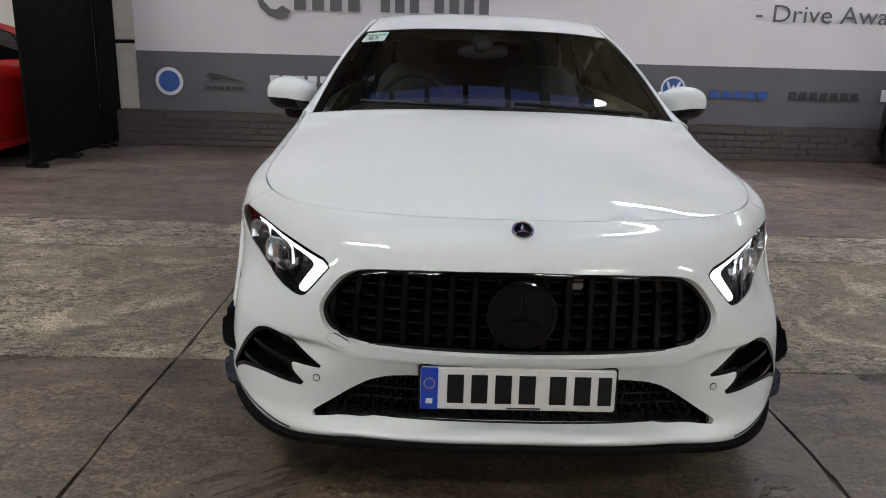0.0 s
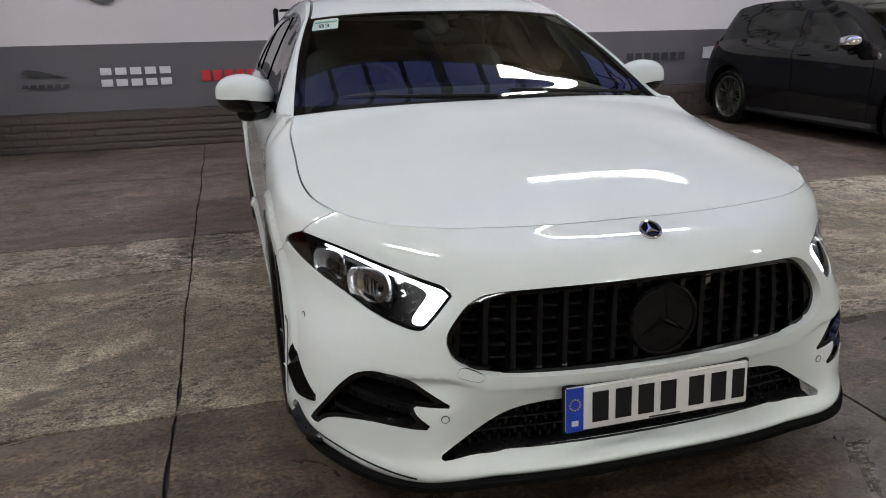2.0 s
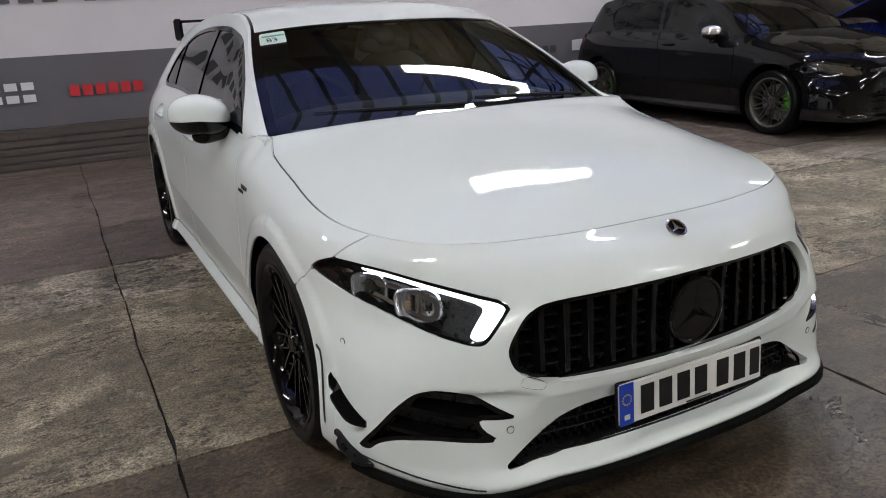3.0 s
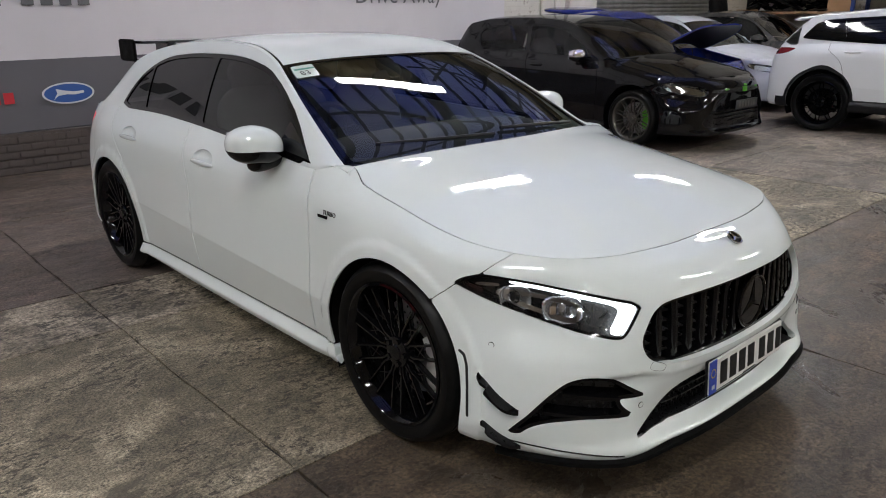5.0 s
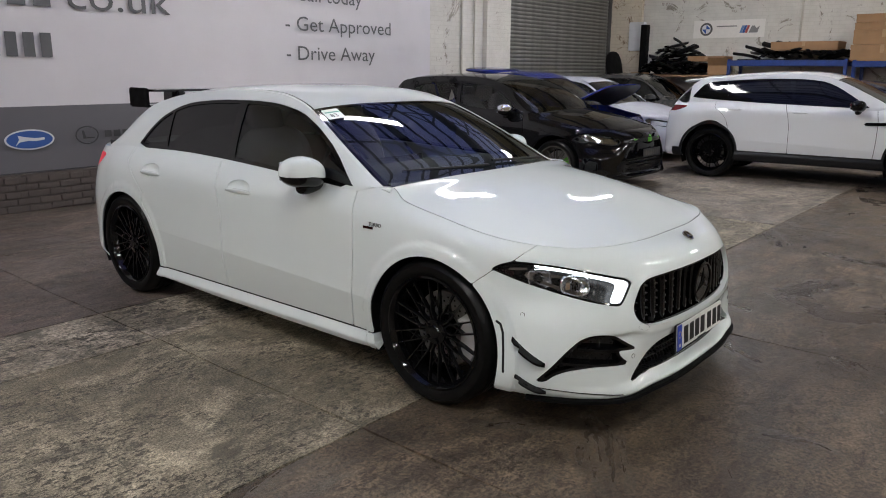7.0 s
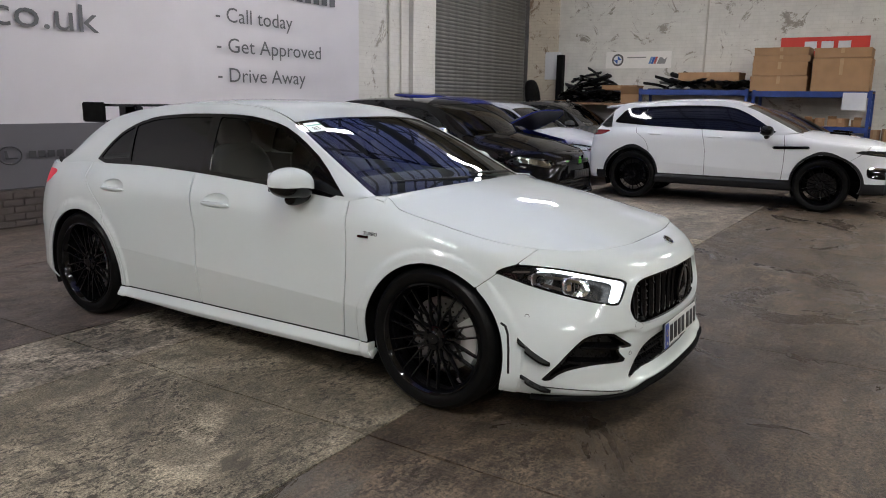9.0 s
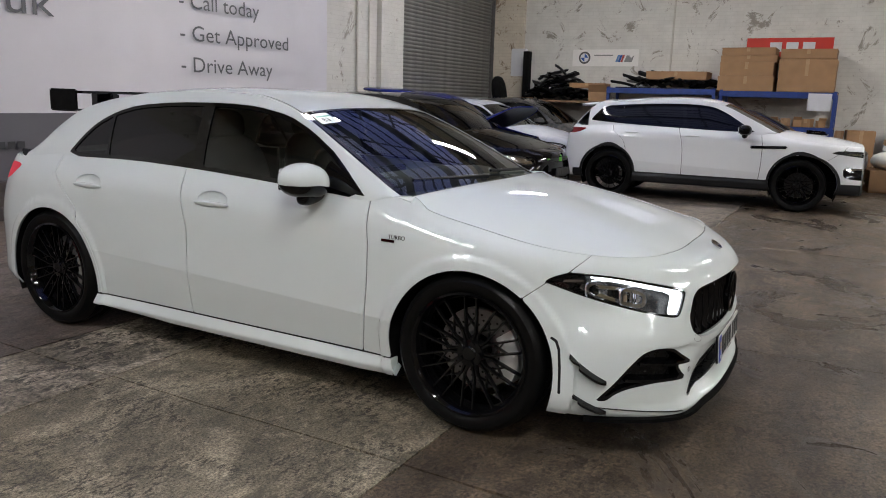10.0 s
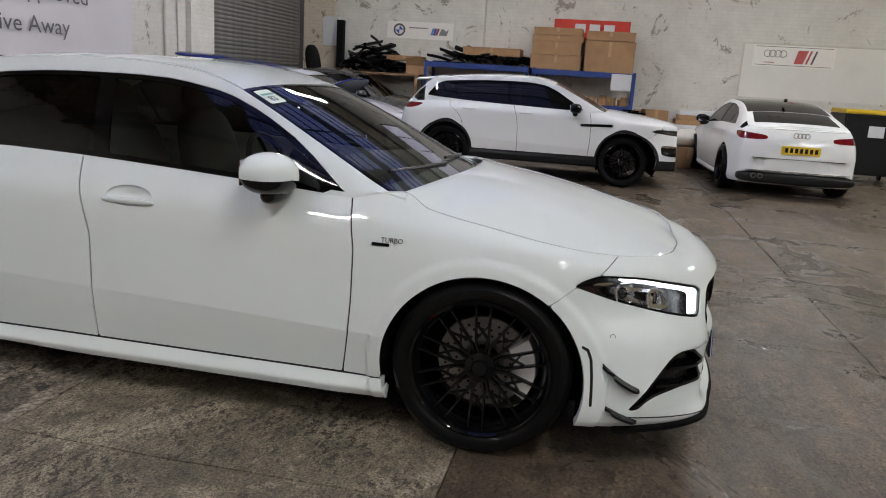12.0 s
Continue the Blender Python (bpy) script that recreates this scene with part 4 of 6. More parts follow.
def roof_and_screens(sh, car, paint, trim, glass, header=2.0, rear_roof=3.62, rail=None, gate=None, glass_end=4.08):
    P, Y, S = sh.top(1.22, header)
    a = np.abs(S)
    ws = sh.put("windscreen", P, np.minimum.reduce([0.938 - a, header - 0.012 - Y]), glass, car, "windscreen of clear tinted glass", rim=0.0, shift=-0.004)
    ws.visible_shadow = False
    sh.put("windscreen_trim", P, np.minimum.reduce([np.maximum.reduce([a - 0.930, Y - header + 0.018]), 0.958 - a, Y - 1.27]), trim, car, "black windscreen edging", rim=0.008, shift=-0.002)
    P, Y, S = sh.top(1.22, rear_roof)
    a = np.abs(S)
    ed = np.interp(Y, [1.22, header, header + .25], [0.958, 0.958, 0.940])
    for sg in (-1, 1):
        sh.put("roof_rail", P, np.minimum.reduce([a - ed - 0.022, Y - 1.255, S * sg]), rail or paint, car, rim=0.006)
    for sg in (-1, 1):
        sh.put("roof_ditch", P, np.minimum.reduce([a - ed, ed + 0.022 - a, Y - 1.25, S * sg]), trim, car, "black roof seam strip", rim=0.004, shift=-0.004)
    sh.put("roof", P, np.minimum(ed - a, Y - header), paint, car, rim=0.01)
    P, Y, S = sh.top(rear_roof, 4.15)
    rg = np.minimum.reduce([0.86 - np.abs(S), Y - rear_roof - 0.004, glass_end - Y])
    sh.put("tailgate", P, -rg, gate or paint, car, rim=0.01)
    sh.put("rear_screen", P, rg, glass, car, rim=0.0, shift=-0.004)


def boot_lid(s, car, paint):
    """The panel between the rear screen's foot and the tail."""
    B = s.shoulder(np.linspace(s.uy(4.12), s.ku[-1], 60))[::-1]
    A = s.top(4.0, 4.15)[0][-1]
    k = np.linspace(-1, 1, len(A))
    x = np.abs(k) * B[-1, 0]
    B = np.stack([k * B[-1, 0], np.interp(x, B[:, 0], B[:, 1]), np.interp(x, B[:, 0], B[:, 2])], -1)
    w = np.linspace(0, 1, 8)[None, :, None]
    P = A[:, None, :] * (1 - w) + B[:, None, :] * w
    s.put("boot_lid", P, np.full(P.shape[:2], 1.0), paint, car, rim=.01)


def doors_and_quarters(sh, car, paint, skirt, holes=None, doors=2, low=0.255, cell=None, tail_mat=None, dishes=()):
    """Fender, doors, quarter and skirt on both sides."""
    for sign in (-1, 1):
        def piece(name, y0, y1, fn, mat, rim=0.007, v0=0.0, label="", shift=0.0):
            P, U, Z = sh.wall(sh.uy(y0) if y0 < 4.3 else sh.ku[-1], sh.uy(y1) if y1 < 4.38 else sh.ku[-1], v0, 9.0, cell)
            Y = P[..., 1]
            F = fn(P, Y, Z, U)
            P = P * np.array([sign, 1, 1])
            sh.put(name, P, F, mat, car, label, rim=rim, shift=shift)
        def dish(Y, Z):
            """Positive outside the hollows behind the door handles."""
            return np.minimum.reduce([np.full(Y.shape, 9.0)] + [(np.hypot((Y - y) / .100, (Z - z) / .040) - 1) * .04 for y, z in dishes])
        for y, z in dishes:
            P, U, Z = sh.wall(sh.uy(y - .13), sh.uy(y + .13), 5.5, 9.0, .006)
            r = np.hypot((P[..., 1] - y) / .100, (Z - z) / .040)
            P[..., 0] -= .030 * np.sqrt(np.clip(1 - r, 0, 1))
            sh.put("handle_dish", P * np.array([sign, 1, 1]), (1.02 - r) * .04, paint, car, rim=0.0)
        hl = (lambda U, Z: 9 + 0 * Z) if holes is None else (lambda U, Z: -inside(U, Z, holes))
        piece("front_wing", .36, 1.5, lambda P, Y, Z, U: np.minimum.reduce([Y - front_seam(Z) - .0045, door_seams(Z)[0] - .0034 - Y, arch_out(Y, Z), Z - low, hl(U, Z)]), paint)
        piece("front_door", 1.36, 2.66, lambda P, Y, Z, U: np.minimum.reduce([Y - door_seams(Z)[0] - .0034, door_seams(Z)[1] - .0034 - Y, Z - low, dish(Y, Z)]), paint)
        if doors == 2:
            piece("rear_door", 2.48, 3.66, lambda P, Y, Z, U: np.minimum.reduce([Y - door_seams(Z)[1] - .0034, door_seams(Z)[2] - .0034 - Y, Z - low, arch_out(Y, Z, .028), dish(Y, Z)]), paint)
            qf = lambda P, Y, Z, U: np.minimum.reduce([np.maximum(Y - door_seams(Z)[2] - .0034, np.minimum(.0255 - arch_out(Y, Z), Y - 3.0)), arch_out(Y, Z), np.maximum(Z - low, Y - 3.63)])
        else:
            qf = lambda P, Y, Z, U: np.minimum.reduce([Y - door_seams(Z)[1] - .0034, arch_out(Y, Z), np.maximum(Z - low, Y - 3.63)])
        tail = rounded([(sh.uy(3.97), .93), (sh.uy(4.19), .935), (sh.ku[-1] - .45, .90), (sh.ku[-1] - .45, .83), (sh.uy(4.2), .82), (sh.uy(4.08), .86)], 2)
        piece("rear_quarter", 2.48 if doors == 1 else 3.1, 4.39, lambda P, Y, Z, U: np.minimum(qf(P, Y, Z, U), -inside(U, Z, tail)), paint)
        piece("tail_lamp", 3.9, 4.39, lambda P, Y, Z, U: inside(U, Z, tail) - .002, tail_mat or TAIL_RED, label="red tail lamp")
        piece("tail_lamp_housing", 3.85, 4.39, lambda P, Y, Z, U: inside(U, Z, tail) + .004, BLACK_PLASTIC, shift=-.035, rim=-.034)
        # dark rubber behind the panel gaps
        gaps = lambda P, Y, Z, U: np.minimum.reduce([np.maximum.reduce([.014 - np.abs(Y - q) for q in door_seams(Z)[:doors + 1]] + [.014 - np.abs(Z - low), .014 - np.abs(Y - front_seam(Z))]), arch_out(Y, Z, .006), hl(U, Z) - .004, Z - low + .02])
        piece("gap_seal", .36, 3.66, gaps, BLACK_PLASTIC, rim=0.0, shift=-.0065, label="black rubber behind the panel gaps")
        # the skirt slopes outwards from the door's foot and tapers off towards the rear wheel
        P, U, Z = sh.wall(sh.uy(1.25), sh.uy(3.35), 0.0, 9.0, cell)
        Y = P[..., 1]
        P[..., 0] += .034 * np.clip((low - Z) / .055, 0, 1) * np.clip((Y - 1.2) / .25, .15, 1)
        sh.put("side_skirt", P * np.array([sign, 1, 1]), np.minimum.reduce([low - .007 - Z, arch_out(Y, Z), Z - .158 - .035 * np.clip((Y - 2.3) / 1.0, 0, 1)]), skirt, car, rim=.06)


# ---- the white hatchback ----
PAINT = car_paint("polar_white_paint", (0.735, 0.782, 0.772))
GLOSS_BLACK = plain("gloss_black", (0.003, 0.003, 0.0035), 0.07, var=0.1, spec=0.36)
TRIM_BLACK = plain("satin_black_trim", (0.007, 0.007, 0.008), 0.30, var=0.15, spec=0.35)
LINER = plain("wheel_well_liner", (0.004, 0.004, 0.004), 0.95, var=0.3, spec=0.1)
RUBBER = plain("tyre_rubber", (0.005, 0.005, 0.005), 0.36, spec=0.14, var=0.25, scale=40, bumps=0.1)
DISC_STEEL = plain("brake_disc_steel", (0.30, 0.29, 0.285), 0.33, 0.75, var=0.15, scale=60)
CALIPER = plain("caliper_silver", (0.82, 0.82, 0.82), 0.35, 0.0, var=0.08)
CHROME = plain("chrome", (0.80, 0.80, 0.82), 0.07, 1.0, var=0.03)
SCREEN_GLASS = tinted_glass("windscreen_glass", (0.44, 0.48, 0.45))
SIDE_GLASS = tinted_glass("side_glass", (0.33, 0.36, 0.335))
PRIVACY_GLASS = tinted_glass("privacy_glass", (0.05, 0.052, 0.055))
CLEAR_LENS = tinted_glass("clear_lens", (0.93, 0.95, 0.96))
DRL = glow("daytime_lamp_white", (0.92, 0.96, 1.0), 5.0)
TAIL_RED = glow("tail_lamp_red", (1.0, 0.03, 0.08), 0.35)
TAIL_RED.node_tree.nodes["Principled BSDF"].inputs["Base Color"].default_value = (0.30, 0.005, 0.012, 1)
PLATE_WHITE = plain("plate_white", (0.72, 0.72, 0.70), 0.4, var=0.03)
PLATE_BLUE = plain("plate_blue", (0.012, 0.05, 0.42), 0.35, var=0.05)
PLATE_YELLOW = plain("plate_yellow", (0.72, 0.50, 0.03), 0.4, var=0.03)
CABIN = plain("cabin_dark", (0.018, 0.018, 0.020), 0.7, var=0.2, scale=40)
CABIN_GREY = plain("cabin_grey_cloth", (0.05, 0.052, 0.052), 0.8, var=0.2, scale=40)
STEEL_DARK = plain("dark_chrome", (0.10, 0.10, 0.10), 0.3, 0.7, var=0.05)
AMBER = plain("amber_reflector", (0.30, 0.22, 0.15), 0.3, var=0.1)
DARK_RED = plain("dark_red_reflector", (0.022, 0.008, 0.008), 0.25, var=0.1)
STICKER = plain("sticker_white", (0.62, 0.72, 0.66), 0.4, var=0.03)
STICKER_GREEN = plain("sticker_green", (0.12, 0.36, 0.26), 0.4, var=0.03)

LAMP_SILVER = plain("lamp_reflector", (0.78, 0.78, 0.80), 0.22, 0.8, var=0.10, scale=60)
hero = empty("hatchback_car", (0, 0, 0), "white five-door hatchback with black wheels and black rear wing", "car")
hero.scale, hero.location = (.99, 1, 1), (-.006, 0, 0)
sh = Shell(cell=0.011)

HL = sh.front([(.866, .700), (.856, .724), (.834, .742), (.80, .739), (.74, .728), (.65, .703), (.504, .667), (.536, .617), (.564, .574), (.582, .568), (.65, .584), (.72, .607), (.80, .645), (.85, .682)], 1)
GRILLE = sh.front([(-.20, .683), (0, .687), (.25, .679), (.40, .668), (.45, .658), (.485, .634), (.518, .575), (.523, .545), (.506, .503), (.46, .472), (.40, .459), (.25, .455), (0, .451), (-.2, .453)], 1)
LOWER = sh.front([(-.2, .384), (.28, .384), (.35, .376), (.40, .358), (.455, .320), (.548, .241), (.46, .246), (.30, .250), (-.2, .252)], 1)
INTAKE = sh.front([(.784, .256), (.770, .288), (.745, .335), (.715, .395), (.688, .440), (.655, .459), (.62, .460), (.585, .451), (.545, .415), (.500, .380), (.540, .383), (.582, .388), (.574, .362),
                   (.538, .324), (.60, .327), (.66, .326), (.715, .308), (.745, .286), (.762, .258)], 1)
TOW = sh.front([(.488, .492), (.436, .464), (.450, .446), (.503, .466)], 2)


def full(P, U, Z, poly):
    """Signed distance to an outline that is mirrored across the car's middle."""
    return inside(np.abs(U), Z, poly)


# front bumper with its openings
ub = sh.uy(0.80)
P, U, Z = sh.wall(-ub, ub, cell=0.010)
Y = P[..., 1]
g_d, l_d, i_d, h_d, t_d = (full(P, U, Z, q) for q in (GRILLE, LOWER, INTAKE, HL, TOW))
# the metal round the openings is drawn in
ease = lambda v: np.clip(v, 0, 1) ** 2 * (3 - 2 * np.clip(v, 0, 1))
ax_ = np.interp(np.abs(U), sh.us, sh.xy[:, 0])
ridge = .462 - .30 * np.clip(.52 - ax_, 0, 1)
scoop = ease((ridge - Z) / .016) * ease((Z - .365) / .075) * ease((ax_ - .43) / .12) * ease((.70 - ax_) / .08)
P[..., 1] += .015 * scoop
sh.put("front_bumper", P, np.minimum.reduce([front_seam(Z) - Y, -g_d, -l_d, -i_d, -h_d, arch_out(Y, Z)]), PAINT, hero, rim=0.028)
sh.put("grille_surround", P, np.minimum(g_d + .001, .012 - g_d), GLOSS_BLACK, hero, "gloss black grille frame", rim=0.05, shift=-0.022)
sh.put("grille_backing", P, g_d + .012, LINER, hero, rim=0.0, shift=-0.10)
sh.put("lower_intake_backing", P, l_d + .012, LINER, hero, rim=0.0, shift=-0.075)
for sg in (-1, 1):
    sh.put("side_intake_liner", P, np.minimum.reduce([i_d + .0015, .012 - i_d, U * sg]), GLOSS_BLACK, hero, "gloss black lining of the side intake", rim=0.05, shift=-0.0025)
    sh.put("side_intake_backing", P, np.minimum(i_d + .01, U * sg), TRIM_BLACK, hero, rim=0.0, shift=-0.045)

# grille bars
for k in range(-8, 9):
    x = 0.0625 * k
    uu = sh.ux(abs(x))
    zs = [z for z in np.linspace(.40, .72, 161) if inside(uu, z, GRILLE) > 0.002]
    if not zs:
        continue
    rows = []
    bm = bmesh.new()
    for z in np.linspace(min(zs), max(zs), 9):
        p, n = sh.at(uu, z)
        if x < 0:
            p.x, n.x = -p.x, -n.x
        p = p - n * 0.030
        w = Vector((0.0125, 0, 0))
        rows.append([bm.verts.new(p - w + Vector((0, .012, 0))), bm.verts.new(p - w * .55), bm.verts.new(p + w * .55), bm.verts.new(p + w + Vector((0, .012, 0))), bm.verts.new(p + w + Vector((0, .06, 0))), bm.verts.new(p - w + Vector((0, .06, 0)))])
    for A, B in zip(rows, rows[1:]):
        for q in range(6):
            bm.faces.new((A[q], A[(q + 1) % 6], B[(q + 1) % 6], B[q]))
    bmesh.ops.recalc_face_normals(bm, faces=bm.faces[:])
    part("grille_bar", bm, GLOSS_BLACK, hero, sharp=30)
# crossbars behind
for z in (.488, .520, .552, .584, .616, .648):
    xs = [x for x in np.linspace(0, .56, 113) if inside(sh.ux(x), z, GRILLE) > .006]
    pts = [sh.at(sh.ux(abs(x)), z)[0] for x in np.linspace(-max(xs), max(xs), 15)]
    bm = bmesh.new()
    rows = []
    for p, x in zip(pts, np.linspace(-max(xs), max(xs), 15)):
        c = Vector((x, p.y + .062, z))
        rows.append([bm.verts.new(c + Vector(d)) for d in ((0, -.012, -.003), (0, -.012, .002), (0, .02, .006), (0, .02, -.006))])
    for A, B in zip(rows, rows[1:]):
        for q in range(4):
            bm.faces.new((A[q], A[(q + 1) % 4], B[(q + 1) % 4], B[q]))
    bmesh.ops.recalc_face_normals(bm, faces=bm.faces[:])
    part("grille_slat", bm, TRIM_BLACK, hero)
# parts of the radiator behind the bars
part("sensor_box", box((.115, .06, .625), (.165, .09, .665), .004), DISC_STEEL, hero, "grey sensor behind the grille")
# round emblem
face = pose(0, 0.018, 0.568, 90, 0, 0)
emb = part("grille_emblem", cyl(.088, .016, face, 64), GLOSS_BLACK, hero, "large gloss black round emblem")
part("emblem_ring", tube_along([(.088 * math.cos(a), .010, .568 + .088 * math.sin(a)) for a in np.linspace(0, math.tau, 64, endpoint=False)], .006, 8, True), GLOSS_BLACK, emb)
for k in range(3):
    a = math.pi / 2 + k * math.tau / 3
    d, w = Vector((math.cos(a), 0, math.sin(a))), Vector((-math.sin(a), 0, math.cos(a)))
    c = Vector((0, .0095, .568))
    bm = bmesh.new()
    tip, l1, r1, back = (bm.verts.new(v) for v in (c + d * .080, c + w * .011, c - w * .011, c + Vector((0, -.010, 0))))
    bm.faces.new((tip, l1, back)), bm.faces.new((tip, back, r1)), bm.faces.new((tip, r1, l1))
    bmesh.ops.recalc_face_normals(bm, faces=bm.faces[:])
    part("emblem_star_arm", bm, GLOSS_BLACK, emb, sharp=20)

# lower intake: mesh of small cells and a deep blade
for z, dy, hgt in ((.245, .012, .010), (.292, .035, .006), (.325, .035, .006)):
    xs = [x for x in np.linspace(0, .60, 121) if inside(sh.ux(x), z, LOWER) > .001]
    bm = bmesh.new()
    rows = []
    for x in np.linspace(-max(xs), max(xs), 17):
        p, n = sh.at(sh.ux(abs(x)), z)
        c = Vector((x, p.y + dy, z))
        rows.append([bm.verts.new(c + Vector(d)) for d in ((0, -.012, -hgt * .4), (0, -.012, hgt * .4), (0, .03, hgt), (0, .03, -hgt))])
    for A, B in zip(rows, rows[1:]):
        for q in range(4):
            bm.faces.new((A[q], A[(q + 1) % 4], B[(q + 1) % 4], B[q]))
    bmesh.ops.recalc_face_normals(bm, faces=bm.faces[:])
    part("intake_blade", bm, TRIM_BLACK, hero)
bm = bmesh.new()
for i in range(-20, 21):
    x = i * .0265
    for z in np.arange(.262, .362, .0165):
        xx = x + (.013 if int(round(z / .0165)) % 2 else 0)
        if inside(sh.ux(abs(xx)), z, LOWER) > .006:
            p, n = sh.at(sh.ux(abs(xx)), z)
            box_into(bm, (xx - .0025, p.y + .03, z - .008), (xx + .0025, p.y + .055, z + .008))
part("intake_mesh", bm, TRIM_BLACK, hero)

# number plate: characters as plain bars
pl = part("number_plate", box((-.262, -.006, -.0585), (.262, .004, .0585), .004), PLATE_WHITE, hero, "white front number plate with blue end band")
pl.matrix_basis = pose(0, 0.008, .362, -4, 0, 0)
part("plate_frame", box((-.268, -.001, -.064), (.268, .008, .064), .004), BLACK_PLASTIC, pl, "dark plate holder")
part("blue_band", box((-.261, -.0075, -.0575), (-.215, -.005, .0575), .0), PLATE_BLUE, pl, "blue band with plain marks")
for x0 in (-.190, -.126, -.062, .002, .084, .150, .214):
    part("plate_bar", box((x0, -.0080, -.0395), (x0 + .044 if x0 < .2 else x0 + .036, -.005, .0395), .0), BLACK_PLASTIC, pl)
part("plate_bar", box((-.247, -.0085, -.042), (-.229, -.007, -.028), .0), PRINT_WHITE, pl)
for a in np.linspace(0, math.tau, 12, endpoint=False):
    part("plate_dot", cyl(.0022, .002, pose(-.238 + .014 * math.cos(a), -.008, .014 + .014 * math.sin(a), 90, 0, 0), 6), PLATE_YELLOW, pl)
part("plate_small_print", box((-.03, -.0080, -.0535), (.06, -.005, -.0500), .0), PRINT_DARK, pl)

# side intake fins, splitter, canards
def strip(name, path, out0, out1, z0, z1, material, label="", sign=1, taper=True, inset=0.0):
    """A blade that follows the bumper: path of (arc length, height); out0..out1 its reach, z0..z1 its thickness."""
    bm = bmesh.new()
    rows = []
    n = len(path)
    for k, (u, z) in enumerate(path):
        p, nn = sh.at(abs(u), max(z, .17))
        p.z = z
        if u < 0:
            p.x, nn.x = -p.x, -nn.x
        s = min(1.0, 0.25 + 3.0 * min(k, n - 1 - k) / (n - 1)) if taper else 1.0
        rows.append([bm.verts.new(p + nn * o + Vector((0, 0, h))) for o, h in ((out0, z0), (out0 + (out1 - out0) * s, z0), (out0 + (out1 - out0) * s, z0 + (z1 - z0) * .5), (out0, z1))])
    for A, B in zip(rows, rows[1:]):
        for q in range(4):
            bm.faces.new((A[q], A[(q + 1) % 4], B[(q + 1) % 4], B[q]))
    bm.faces.new(rows[0]), bm.faces.new(rows[-1][::-1])
    bmesh.ops.recalc_face_normals(bm, faces=bm.faces[:])
    return part(name, bm, material, hero, label, sharp=30)


us = sh.uy(.43)
strip("front_splitter", [(u, .218 - .014 * min(1, abs(u) / .58) - .004 * max(0, abs(u) - .58) / .3) for u in np.linspace(-us, us, 81)], -.06, .012, -.030, .0, LINER, "black front splitter lip", taper=False)
for sg in (-1, 1):
    U_ = lambda y: sg * sh.uy(y)
    strip("splitter_end", [(U_(y), z) for y, z in zip(np.linspace(.365, .470, 11), .207 + .058 * np.linspace(0, 1, 11) ** 1.3)], -.004, .030, -.004, .016, TRIM_BLACK, sign=sg)
    strip("canard", [(U_(y), z) for y, z in zip(np.linspace(.372, .485, 11), .328 + .092 * np.linspace(0, 1, 11) ** 1.3)], -.004, .034, -.004, .016, GLOSS_BLACK, "gloss black bumper canard", sign=sg)
    # gap behind the bumper's corner piece
    arc = [(.535, .487), (.517, .478), (.503, .445), (.494, .38), (.490, .32), (.488, .277)]
    strip("lip_gap", [(sg * sh.ux(x), z) for x, z in zip(np.linspace(.785, .57, 14), np.linspace(.232, .206, 14))], -.004, .0022, -.003, .003, BLACK_PLASTIC, sign=sg, taper=False)
    Pc, Uc, Zc = sh.wall(sh.uy(.44), sh.uy(.575), cell=.003)
    Yc = Pc[..., 1]
    near = np.full(Yc.shape, 9.0)
    for (ya, za), (yb, zb) in zip(arc, arc[1:]):
        t = np.clip(((Yc - ya) * (yb - ya) + (Zc - za) * (zb - za)) / ((yb - ya) ** 2 + (zb - za) ** 2), 0, 1)
        near = np.minimum(near, np.hypot(Yc - ya - t * (yb - ya), Zc - za - t * (zb - za)))
    sh.put("corner_gap", Pc * np.array([sg, 1, 1]), .0052 - near, BLACK_PLASTIC, hero, "black gap round the bumper's corner piece", rim=0.0, shift=.0012)
    for z0, x0, x1, zz in ((.408, .690, .506, .381), (.346, .722, .545, .325)):
        path = [(sg * sh.ux(x), z0 + (zz - z0) * t) for t, x in zip(np.linspace(0, 1, 13), np.linspace(x0, x1, 13))]
        strip("intake_fin", path, -.07, -.003, -.012, .012, GLOSS_BLACK, sign=sg, taper=False)
    for su, sz in ((sh.uy(.452), .526), (sh.ux(.522), .353)):
        p, n = sh.at(su, sz)
        p.x, n.x = sg * p.x, sg * n.x
        rot = n.to_track_quat("X", "Z").to_matrix().to_4x4()
        part("parking_sensor", lathe([(.0085, .0012), (.0098, .0016), (.0105, 0.0)], 20, Matrix.Translation(p) @ rot), BLACK_PLASTIC, hero, "round parking sensor ring")

strip("tow_eye_gap", [(-u, z) for u, z in np.concatenate([TOW, TOW[:1]])], -.003, .0006, -.0007, .0007, BLACK_PLASTIC, taper=False)

